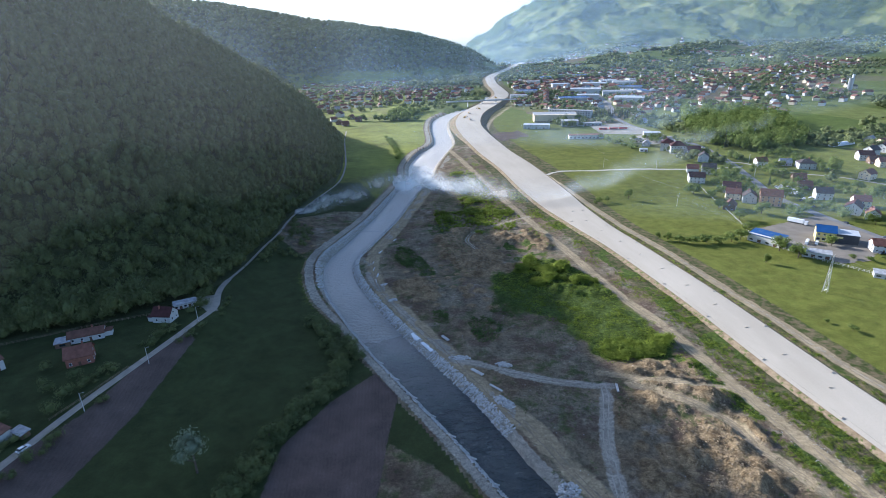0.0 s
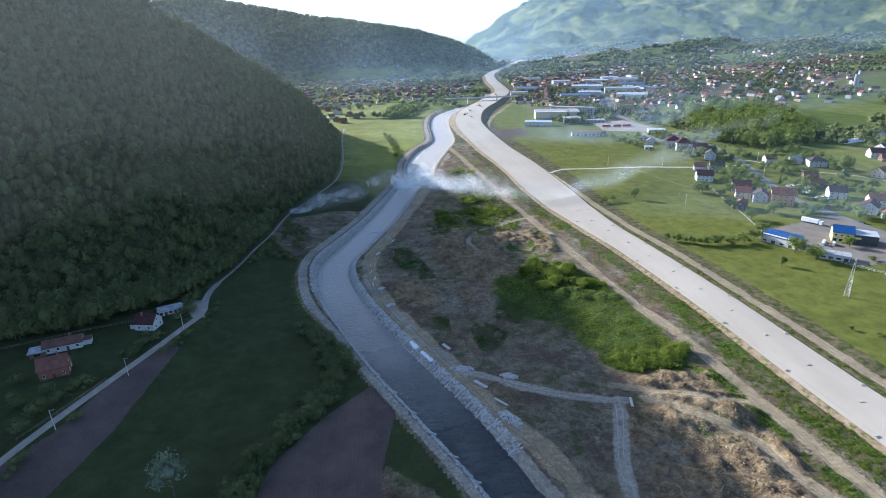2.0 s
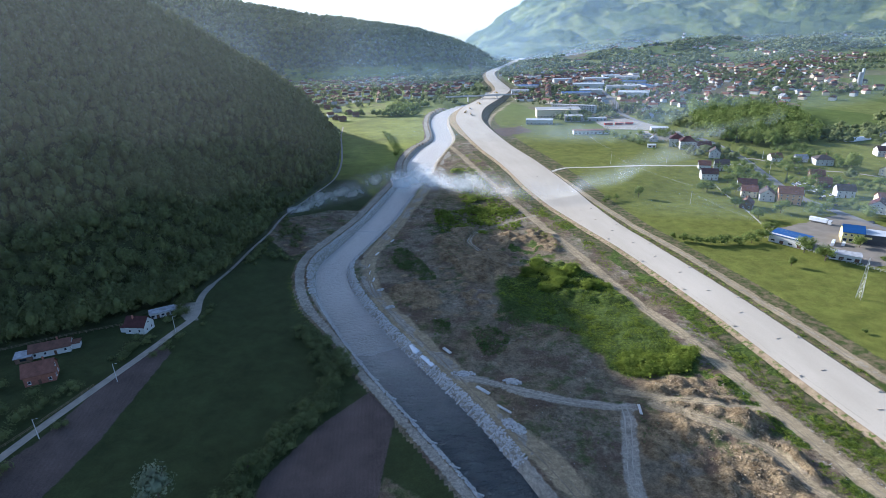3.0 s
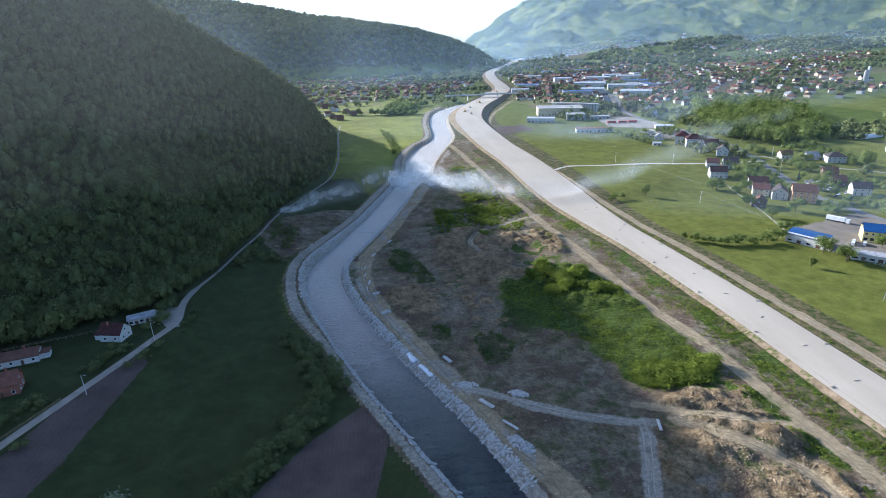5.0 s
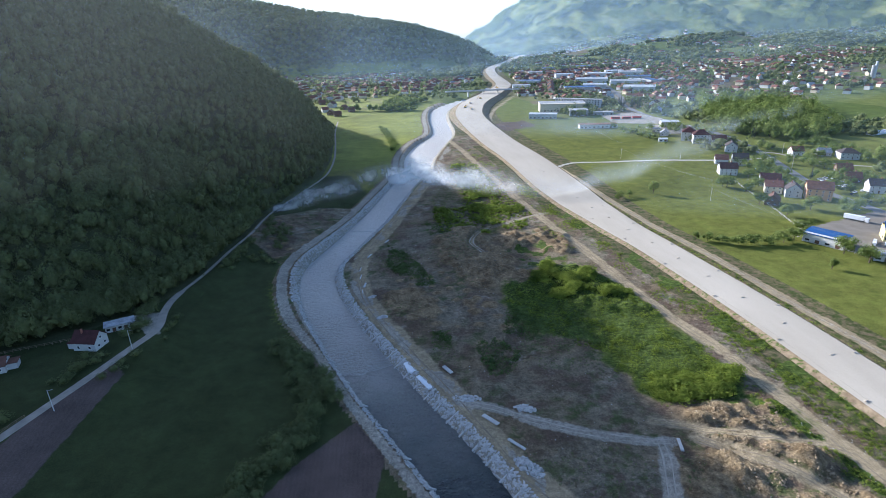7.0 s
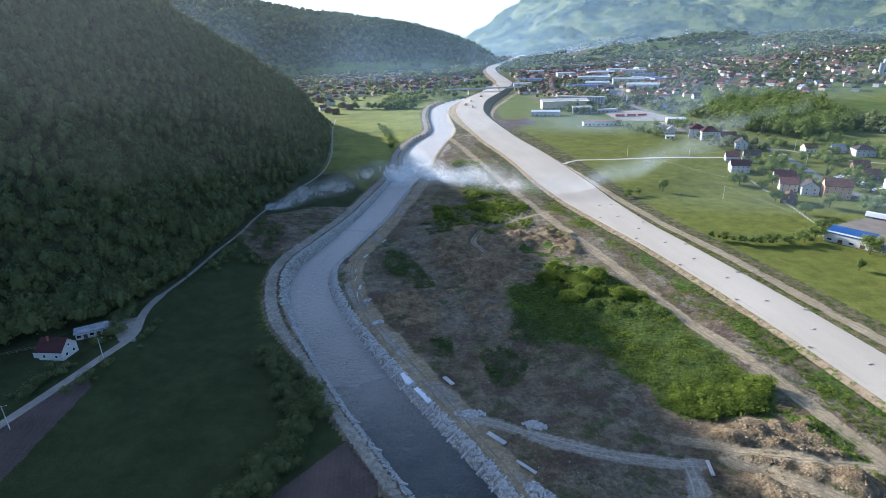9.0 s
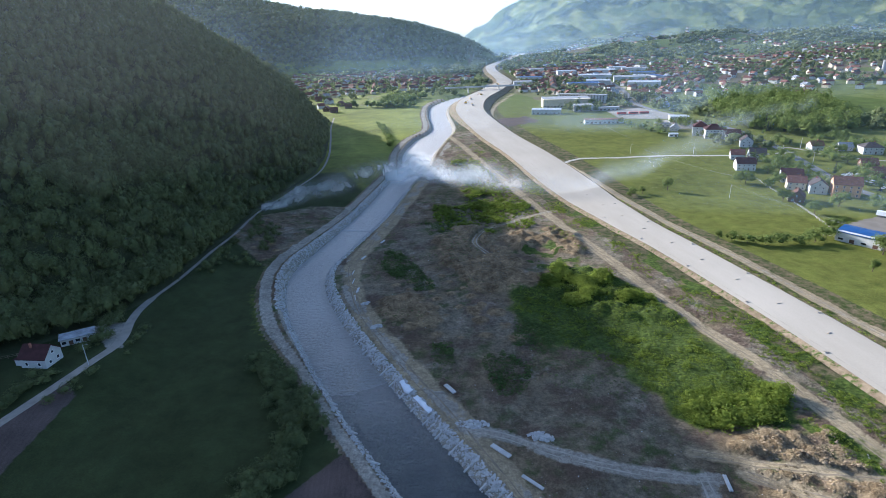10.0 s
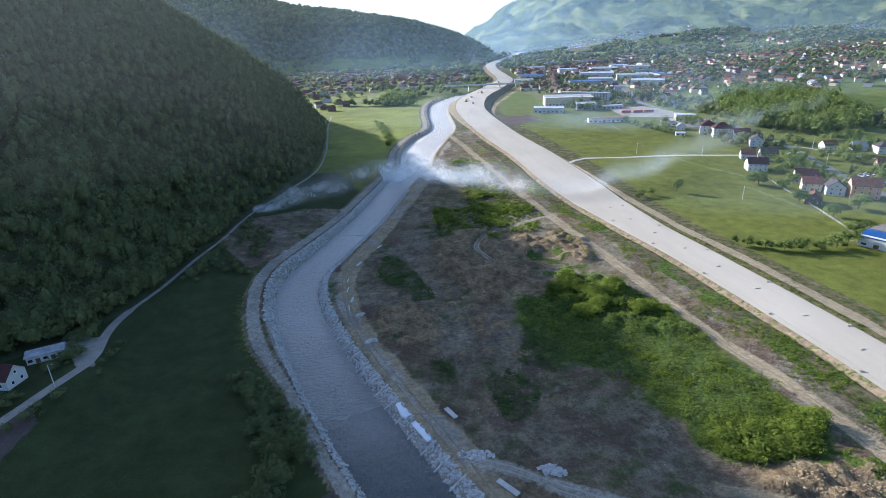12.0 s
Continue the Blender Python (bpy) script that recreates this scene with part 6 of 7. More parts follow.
scatter("brambles", EDGE_SHAPES, on_ground(p[~low], 0.2), s[~low] * 1.6, 0.85 * s[~low], M_LEAF_WEED, "dense green brambles and bushes on the spoil ground", "bushes", 63)
# herbs in uneven rows over the levelled spoil
ca, sa = math.cos(-0.44), math.sin(-0.44)
u, v = np.meshgrid(np.arange(-70, 70, 1.15), np.arange(-75, 75, 1.35))
q = np.stack([u.ravel(), v.ravel()], 1) + rng.uniform(-0.9, 0.9, (u.size, 2))
q[:, 1] += 1.2 * waves(q, 18, 64, 2)
p = np.column_stack([97 + q[:, 0] * ca - q[:, 1] * sa, 235 + q[:, 0] * sa + q[:, 1] * ca])
edge = inside(p, WEEDS) + 6 * waves(p, 11, 65, 3)
p = p[(edge > 0.5) & (waves(p, 4.5, 66, 3) > -0.35)]
s = 0.28 + 0.5 * rng.uniform(0, 1, len(p)) ** 2 + 0.75 * np.maximum(0, waves(p, 5.5, 93, 3))
scatter("herbs", TUFT, on_ground(p, 0.12), 1.9 * s, 0.85 * s, M_LEAF_WEED, "low green herbs growing in rows on levelled spoil", "herbs", 60)
LUSH = [(104, 178), (140, 180), (146, 120), (146, 80), (132, 80), (126, 130), (108, 160)]
p = weed_spots(LUSH, 1.3, lambda p: (waves(p, 9, 61, 3) > -0.1) & (along(p, SITE_TRACK, 20)[0] < 10.5) & (along(p, HAUL_EAST, 20)[0] > 3) & (along(p, HAUL_TRACK, 20)[0] > 3) & (along(p, SITE_TRACK, 20)[0] > 4))
s = rng.uniform(0.3, 1.1, len(p))
scatter("heap_weeds", TUFT, on_ground(p, 0.15), s * 1.6, s * 0.8, M_LEAF_WEED, "green weeds growing between the heaps of earth", "weeds", 61)
# rank growth between the site track and the road base
k = np.nonzero((HIGHWAY[:, 1] > 70) & (HIGHWAY[:, 1] < 470))[0]
k = k[rng.randint(0, len(k), 4600)]
p = HIGHWAY[k, :2] - np.array([1.0, 0.0]) * (HIGHWAY[k, 2] + rng.uniform(2.0, 17.0, len(k)))[:, None] + rng.uniform(-2.5, 2.5, (len(k), 2))
p = p[(along(p, SITE_TRACK, 20)[0] > 4.2) & (waves(p, 15, 67, 3) > -0.12)]
s = rng.uniform(0.25, 0.85, len(p))
scatter("verge_growth", TUFT, on_ground(p, 0.12), 1.9 * s, s, M_LEAF_WEED, "rank green weeds beside the motorway", "weeds", 62)
SCRUB_A = [(40, 330), (80, 345), (112, 400), (104, 520), (86, 600), (60, 560), (36, 450)]
p = weed_spots(SCRUB_A, 3.6, lambda p: (waves(p, 26, 33, 3) > 0.0) & (along(p, LOOP_TRACK, 20)[0] > 3) & (along(p, SITE_TRACK, 20)[0] > 4))
p = p[inside(p, MOUNDS) < 0]
s = 1.2 + 3.2 * np.clip(waves(p, 15, 68, 2) + 0.3, 0, 1) + rng.uniform(0, 0.8, len(p))
scatter("scrub", EDGE_SHAPES, on_ground(p, 0.3), s * 1.6, s * 0.8, M_LEAF_WEED, "low green scrub on the spoil ground beside the river", "scrub", 42)
STRIP = np.vstack([np.column_stack([SITE_TRACK[:, 0] + o, SITE_TRACK[:, 1]]) for o in np.arange(5.5, 15, 1.7)] +
                  [np.column_stack([SIDE_TRACK[:, 0] - o, SIDE_TRACK[:, 1]]) for o in (5.0, 7.0, 9.0)] +
                  [np.column_stack([SITE_TRACK[:, 0] - o, SITE_TRACK[:, 1]]) for o in (6.5, 8.5, 10.0)])
p = np.repeat(STRIP, 2, 0) + rng.uniform(-1.5, 1.5, (2 * len(STRIP), 2))
r, _, e = along(p, HIGHWAY, 40)
p = p[(waves(p, 13, 34, 3) > -0.1) & (p[:, 1] < 620) & (p[:, 1] > 70) & (r > e[:, 0] + 2.5)]
s = rng.uniform(0.35, 0.95, len(p))
scatter("verge_weeds", TUFT, on_ground(p, 0.15), s * 1.7, s, M_LEAF_WEED, "patchy green weeds along the motorway verge", "weeds", 43)
p = np.vstack([jittered(-20, 140, 70, 420, 2.4, rng)])
p = p[(inside(p, [(45, 60), (30, 150), (0, 240), (-12, 300), (-8, 360), (40, 440), (100, 420), (122, 300), (138, 200), (145, 60)]) > 3) & (waves(p, 22, 35, 3) > 0.42)
      & (along(p, BRANCH, 30)[0] > 4) & (along(p, BRANCH_SOUTH, 30)[0] > 4) & (along(p, BANK_TRACK, 30)[0] > 4)]
s = rng.uniform(0.3, 0.8, len(p))
scatter("site_weeds", TUFT, on_ground(p, 0.15), s * 1.8, s, M_LEAF_HILL, "scattered low weeds on bare earth", "weeds", 44)
# herbs where the hill shades the site, the shade put into their colour
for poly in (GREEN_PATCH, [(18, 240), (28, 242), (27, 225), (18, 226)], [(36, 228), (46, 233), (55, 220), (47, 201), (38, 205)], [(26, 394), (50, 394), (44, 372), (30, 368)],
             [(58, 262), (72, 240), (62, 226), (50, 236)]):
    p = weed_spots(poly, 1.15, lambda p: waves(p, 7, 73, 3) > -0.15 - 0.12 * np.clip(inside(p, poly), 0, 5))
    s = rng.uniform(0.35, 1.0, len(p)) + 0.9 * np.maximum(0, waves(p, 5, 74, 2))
    scatter("shade_toned_herbs", TUFT, on_ground(p, 0.15), s * 1.9, s * 0.8, M_LEAF_HERB, "patch of green herbs coloured darker for the shade on the spoil", "herbs", 66)
p = jittered(-20, 150, 70, 470, 1.9, rng)
p = p[(inside(p, [(45, 60), (30, 150), (0, 240), (-12, 300), (-8, 360), (40, 470), (100, 450), (122, 300), (138, 200), (145, 60)]) > 2) & (waves(p, 14, 75, 4) > 0.5)
      & (along(p, BRANCH, 30)[0] > 3.5) & (along(p, BRANCH_SOUTH, 30)[0] > 3.5) & (along(p, BANK_TRACK, 30)[0] > 4) & (inside(p, WEEDS) < 0)]
s = rng.uniform(0.25, 0.7, len(p))
scatter("dry_tufts", TUFT, on_ground(p, 0.12), s * 1.8, s * 0.8, M_LEAF_DRY, "dry brown stalks and tufts on the bare spoil", "tufts", 67)
# thicket between the meadow and the ploughed field
EDGE = spline([(-66, 108), (-56, 128), (-50, 146), (-43, 160), (-35, 172), (-29, 186), (-29, 202), (-36, 218), (-46, 236)], 2.0)
p = np.repeat(EDGE, 4, 0) + rng.normal(0, 3.2, (4 * len(EDGE), 2))
p = p[(inside(p, PLOUGH_B) < -0.5) & (waves(p, 16, 38, 2) > -0.45)]
s = rng.uniform(1.6, 5.0, len(p))
scatter("thicket", RICH, on_ground(p, 0.3), s * 1.25, s, M_LEAF_HILL, "dark leafy thicket between meadow and ploughed field", "thicket", 49)
p = np.vstack([jittered(-105, -60, 330, 400, 5, rng), jittered(-100, -84, 290, 340, 5, rng)])
p = p[(inside(p, FOOT_A) < -6) & (waves(p, 20, 39, 2) > -0.1) & (along(p, LANE, 30)[0] > 4)]
s = rng.uniform(2, 4.5, len(p))
scatter("spoil_bushes", RICH, on_ground(p, 0.3), s * 1.3, s, M_LEAF_HILL, "dark bushes at the head of the meadow", "bushes", 50)
# bushes along the lane and in the gardens
p = LANE[(LANE[:, 1] > 110) & (LANE[:, 1] < 480)]
p = np.vstack([p + np.array([-6.0, 2.0]), p + np.array([-8.5, 3.0]), p + np.array([5.5, -2.0])]) + rng.uniform(-1.8, 1.8, (3 * len(p), 2))
p = p[(waves(p, 18, 36, 3) > np.where(p[:, 1] > 290, -0.25, 0.1)) & (along(p, LANE, 30)[0] > np.where(p[:, 1] > 290, 2.0, 4.5))]
s = rng.uniform(1.5, 4.2, len(p))
scatter("lane_bushes", RICH, on_ground(p, 0.2), s * 1.3, s, M_LEAF_HILL, "dark bushes along the country lane", "bushes", 45)
p = np.vstack([jittered(-192, -131, 152, 200, 8, rng), jittered(-178, -127, 110, 152, 9, rng)])
p = p[(p[:, 0] < -140 + 0.42 * (p[:, 1] - 153)) & (along(p, LANE, 30)[0] > 6) & (waves(p, 25, 37, 2) > -0.1) & (np.hypot(p[:, 0] + 146, p[:, 1] - 201) > 12) & (np.hypot(p[:, 0] + 148, p[:, 1] - 150) > 11)]
s = rng.uniform(3, 6, len(p))
scatter("orchard", RICH, on_ground(p), s * 1.3, s * 1.1, M_LEAF_HILL, "dark orchard trees between the houses", "orchard", 46)
# river edge copse, meadow hedge and the wood beside the main road
p = np.vstack([jittered(-20, 110, 930, 1060, 8, rng)])
p = p[(inside(p, [(0, 930), (20, 1080), (100, 1180), (130, 1120), (60, 1010), (40, 930)]) > 0) & free_of_works(p)]
p = np.vstack([p, np.column_stack([np.linspace(-60, 60, 14), np.linspace(960, 935, 14)]) + rng.uniform(-8, 8, (14, 2))])
s = rng.uniform(6, 12, len(p))
scatter("riverside_trees", SHAPES, on_ground(p), s * 1.1, s, M_LEAF_FIELD, "sunlit trees and hedge beside the river meadow", "trees", 47)
p = np.repeat(np.column_stack([np.linspace(4, 15, 26), np.linspace(765, 632, 26)]), 2, 0) + rng.uniform(-3.2, 3.2, (52, 2))
s = rng.uniform(3.0, 6.5, len(p))
scatter("meadow_hedge", EDGE_SHAPES, on_ground(p, 0.3), s * 1.25, s, M_LEAF_FIELD, "loose hedge of sunlit bushes across the meadow", "hedge", 94)
WOOD = [(500, 840), (415, 665), (413, 585), (440, 560), (491, 565), (540, 600), (600, 731), (600, 850)]
p = jittered(400, 620, 540, 860, 11.5, rng)
p = p[(inside(p, WOOD) > 0) & free_of_works(p)]
s = rng.uniform(11, 21, len(p))
scatter("roadside_wood", EDGE_SHAPES, on_ground(p), s * 0.9, s, M_LEAF_FIELD, "small sunlit broadleaf wood beside the main road", "wood", 48)

OPEN = [[(150, 790), (260, 790), (330, 500), (320, 340), (300, 210), (190, 90), (180, 330), (160, 560)], [(-62, 560), (-60, 900), (60, 900), (70, 700), (0, 600)],
        [(300, 722), (350, 625), (396, 615), (396, 690), (378, 808), (312, 800)], [(440, 640), (640, 640), (900, 900), (700, 900), (610, 760)]]
# trees between the village houses
p = jittered(282, 470, 330, 700, 10, rng)
ok = free_of_works(p, 2) & (waves(p, 30, 58, 2) > 0.02) & (inside(p, OPEN[0]) < -3) & (p[:, 0] < 300 + 0.35 * p[:, 1])
ok &= inside(p, [(266, 330), (345, 352), (347, 300), (310, 262), (288, 262), (272, 300)]) < -2
for hx, hy in ((311, 468), (342, 499), (324, 433), (318, 413), (299, 390), (323, 403), (331, 397), (365, 549), (354, 573), (366, 630), (356, 596), (337, 640), (334, 589), (389, 404), (408, 380), (385, 361), (452, 502)):
    ok &= np.hypot(p[:, 0] - hx, p[:, 1] - hy) > 9.5
p = p[ok]
s = rng.uniform(4, 10, len(p))
scatter("village_trees", RICH, on_ground(p), s * 1.1, s, M_LEAF_FIELD, "leafy garden trees between the village houses", "trees", 59)
# garden and hedgerow trees over the whole far side
p = np.vstack([jittered(270, 900, 330, 1300, 12.5, rng), jittered(-420, 320, 1080, 1800, 16, rng), jittered(240, 1500, 1150, 2000, 18, rng)])
ok = free_of_works(p) & (waves(p, 60, 51, 3) > np.where((p[:, 1] < 620) & (p[:, 0] < 520), 0.42, -0.05)) & (inside(p, FOOT_A) < -10)
for poly in OPEN:
    ok &= inside(p, poly) < -4
p = p[ok]
s = rng.uniform(5, 12, len(p))
far = p[:, 1] > 1000
scatter("garden_trees", SMALL, on_ground(p[~far]), s[~far] * 1.15, s[~far], M_LEAF_FAR, "garden and hedgerow trees among the village houses", "trees", 52)
scatter("town_trees", TINY, on_ground(p[far]), s[far] * 1.2, s[far], M_LEAF_FAR, "garden trees among the far houses of the town", "trees", 55)
p = np.vstack([jittered(-700, 2600, 1650, 3300, 25, rng)])
ok = (waves(p, 130, 53, 4) > 0.0) & (inside(p, FOOT_B) < 0) & free_of_works(p)
p = p[ok]
s = rng.uniform(10, 22, len(p))
scatter("distant_trees", TINY, on_ground(p), s * 1.6, s * 0.9, M_LEAF_FAR, "distant tree belts across the valley slopes", "trees", 54)
p = jittered(-1700, 540, 1720, 2900, 22.5, rng)
p = p[(inside(p, FOOT_B) > 45 + 60 * waves(p, 120, 56, 3)) & (p[:, 0] > -0.75 * p[:, 1])]
s = rng.uniform(14, 24, len(p))
scatter("far_ridge_woods", TINY, on_ground(p), s * 1.25, s, M_LEAF_HILL, "dark woods covering the farther ridge", "forest", 57)


# ---- farther houses ----
def far_house(length, width, eave, pitch, wall, roof, label):
    ob = gable_house("house", length, width, eave, pitch, wall, roof, label, 2, False, False)
    return ob


FAR = [far_house(11, 9, 5.4, 34, M_WHITE, M_ROOF_BROWN, "white distant house with a brown tiled roof"),
       far_house(10, 9, 5.4, 36, M_WHITE, M_ROOF_RED, "white distant house with a red tiled roof"),
       far_house(12, 10, 5.4, 32, M_CREAM, M_ROOF_DARK, "cream distant house with a dark tiled roof"),
       far_house(11, 9, 5.4, 35, M_GREY, M_ROOF_RED, "grey distant house with a red tiled roof"),
       far_house(11, 9.5, 5.4, 34, M_WHITE, M_ROOF_GREY, "white distant house with a grey roof")]
HALLS = [shed("industrial_hall", 46, 24, 8, M_WHITE, M_ROOF_PALE, "white industrial hall with a pale sheet roof", 1.0, 6, "hall"),
         shed("industrial_hall", 60, 22, 9, M_GREY, M_ROOF_BLUE, "long grey industrial hall with a blue roof", 1.0, 6, "hall"),
         shed("industrial_hall", 38, 18, 8, M_WHITE, M_ROOF_GREY, "white workshop hall with a grey roof", 1.0, 5, "hall")]
seen_kinds = set()


def set_far(src, x, y, turn, group):
    m = pose(x, y, lift(x, y), 0, 0, turn)
    if src.name in seen_kinds:
        ob = copy_thing(src, m)
    else:
        seen_kinds.add(src.name)
        src.matrix_world = m
        ob = src
    return tagged(ob, group=group)


taken = [(322, 890, 30), (285, 862, 30)] + [(330 + i * 7.2, 1060 + i * 24, 16) for i in range(9)] + [(x, y, 42) for x, y in ((498, 1042), (440, 1120), (520, 1150), (480, 1240), (590, 1240), (560, 1390), (640, 1385), (350, 1290))]
def room(x, y, gap):
    for a, b, g in taken:
        if (a - x) ** 2 + (b - y) ** 2 < max(gap, g) ** 2:
            return False
    taken.append((x, y, gap))
    return True


SUBURB = [(470, 880), (640, 800), (900, 900), (1300, 1500), (760, 1700), (700, 1250)]
HAMLET = [(-250, 1180), (-100, 1090), (10, 1160), (190, 1260), (250, 1500), (60, 1640), (-200, 1500)]
rest_of_town = []
for poly, want, gap, group in ((TOWN, 120, 14, "houses of the town"), (SUBURB, 55, 27, "houses of the suburb"), (HAMLET, 45, 22, "houses of the hamlet")):
    q = np.array(poly)
    tries = np.column_stack([rng.uniform(q[:, 0].min(), q[:, 0].max(), 1500), rng.uniform(q[:, 1].min(), q[:, 1].max(), 1500)])
    tries = tries[(inside(tries, poly) > 0) & free_of_works(tries, 8)]
    done = 0
    for i, (x, y) in enumerate(tries):
        if done >= want:
            if room(x, y, gap):
                rest_of_town.append((x, y))
            continue
        if group == "houses of the town" and i % 7 == 0:
            if room(x, y, 34):
                set_far(HALLS[i // 7 % 3], x, y, -12 + 90 * (i % 2) + i % 9, "industrial halls")
                done += 1
        elif room(x, y, gap):
            set_far(FAR[i % 5], x, y, -15 + 90 * (i % 2) + i * 7 % 31, group)
            done += 1

# the rest of the town and slopes, too many to count
def simple_houses(name, p, material_wall, material_roof, label, seed):
    r = np.random.RandomState(seed)
    z = height(p)
    n = len(p)
    L, W, h = r.uniform(5, 8, n), r.uniform(4, 5.5, n), r.uniform(4.5, 6, n)
    base = np.array([(-1, -1, -0.2), (1, -1, -0.2), (1, 1, -0.2), (-1, 1, -0.2), (-1, -1, 1), (1, -1, 1), (1, 1, 1), (-1, 1, 1)], float)
    roof = np.array([(-1.1, -1.15, 0.95), (1.1, -1.15, 0.95), (1.1, 1.15, 0.95), (-1.1, 1.15, 0.95), (-1.1, 0, 1.65), (1.1, 0, 1.65)], float)
    walls_f = np.array([(0, 1, 5), (0, 5, 4), (1, 2, 6), (1, 6, 5), (2, 3, 7), (2, 7, 6), (3, 0, 4), (3, 4, 7)])
    roof_f = np.array([(0, 1, 5), (0, 5, 4), (2, 3, 4), (2, 4, 5), (1, 2, 5), (3, 0, 4), (0, 3, 2), (0, 2, 1)])
    a = r.uniform(0, 3.14, n)
    for nm, sh, fc, mat in ((name + "_walls", base, walls_f, material_wall), (name + "_roofs", roof, roof_f, material_roof)):
        v = sh[None] * np.stack([L, W, h], 1)[:, None]
        x = v[..., 0] * np.cos(a)[:, None] - v[..., 1] * np.sin(a)[:, None] + p[:, 0, None]
        y = v[..., 0] * np.sin(a)[:, None] + v[..., 1] * np.cos(a)[:, None] + p[:, 1, None]
        vv = np.stack([x, y, v[..., 2] + z[:, None]], 2).reshape(-1, 3)
        ff = (fc[None] + (np.arange(n) * len(sh))[:, None, None]).reshape(-1, 3)
        ob = new(nm, mesh_from(nm, vv, ff, True))
        ob.data.materials.append(mat)
        tagged(ob, label, "houses", kind="stuff")


q = np.column_stack([rng.uniform(380, 2400, 2600), rng.uniform(1300, 3200, 2600)])
q = q[(q[:, 0] < 0.95 * q[:, 1]) & free_of_works(q, 10) & (waves(q, 130, 61, 3) > 0.08) & (inside(q, FOOT_B) < -20)]
cut = len(q) // 2
crowd = np.array(rest_of_town)
simple_houses("crowded_houses", crowd[::2], M_WHITE, M_ROOF_BROWN, "close-built white town houses with brown roofs", 66)
simple_houses("packed_houses", crowd[1::2], M_CREAM, M_ROOF_RED, "close-built cream town houses with red roofs", 67)
simple_houses("distant_houses", q[:cut], M_WHITE, M_ROOF_BROWN, "distant white houses with brown roofs across the valley", 62)
simple_houses("remote_houses", q[cut:], M_CREAM, M_ROOF_RED, "distant cream houses with red roofs across the valley", 63)
q = np.column_stack([rng.uniform(-500, 250, 260), rng.uniform(1500, 1880, 260)])
q = q[(inside(q, FOOT_B) < 30) & free_of_works(q, 10) & (waves(q, 160, 64, 3) > -0.1)]
simple_houses("hamlet_houses", q, M_WHITE, M_ROOF_BROWN, "distant hamlet houses below the wooded ridge", 65)


# ---- machines on the building site ----
M_MACHINE = plain("yellow_machine_paint", (0.62, 0.38, 0.05), 0.5, 0.1, 0.6)


def excavator():
    e = new("excavator")
    for s in (-1, 1):
        bm = bmesh.new()
        box(bm, 0, s * 1.2, 0, 4.2, 0.6, 0.95, bevel=0.3)
        part("track", bm, M_TYRE, e)
    bm = bmesh.new()
    box(bm, -0.3, 0, 1.0, 3.8, 2.6, 1.3, bevel=0.15)
    part("body", bm, M_MACHINE, e)
    bm = bmesh.new()
    box(bm, 0.9, 0.75, 2.2, 1.5, 1.0, 1.2, bevel=0.12)
    part("cab", bm, M_GLASS, e)
    bm = bmesh.new()
    tube(bm, (1.4, -0.3, 1.8), (4.2, -0.3, 5.0), 0.32, 0.25, 6)
    boom = part("boom", bm, M_MACHINE, e)
    bm = bmesh.new()
    tube(bm, (4.2, -0.3, 5.0), (6.3, -0.3, 2.0), 0.24, 0.18, 6)
    part("stick", bm, M_MACHINE, boom)
    bm = bmesh.new()
    box(bm, 6.3, -0.3, 1.0, 0.9, 1.2, 1.0, bevel=0.15)
    part("bucket", bm, M_DARK, boom)
    return tagged(e, "yellow tracked excavator on the motorway site", "excavator", group="site machines")


def site_lorry():
    e = new("tipper_lorry")
    bm = bmesh.new()
    box(bm, -1.2, 0, 1.1, 5.2, 2.4, 1.5, bevel=0.08)
    part("tipper_body", bm, M_GREY, e)
    bm = bmesh.new()
    box(bm, 2.7, 0, 0.6, 2.0, 2.4, 2.4, bevel=0.15)
    part("cab", bm, M_MACHINE, e)
    bm = bmesh.new()
    box(bm, 0, 0, 0.7, 7.4, 0.9, 0.4)
    part("chassis", bm, M_DARK, e)
    wheels(e, (-2.9, -1.6, 2.6), 1.2, 0.5)
    return tagged(e, "tipper lorry with a yellow cab on the road base", "lorry", group="site machines")


ex, tl = excavator(), site_lorry()
for i, (src, y, across, turn) in enumerate(((ex, 905, -8, 40), (tl, 880, 4, 90), (ex, 1010, 3, 200), (tl, 950, -4, 95), (tl, 1160, 2, 80), (ex, 1190, -5, 120))):
    x, yy, z, way = highway_spot(y, across)
    m = pose(x, yy, z + 0.05, 0, 0, turn)
    if src.matrix_world.translation.length < 1e-6:
        src.matrix_world = m
    else:
        copy_thing(src, m)

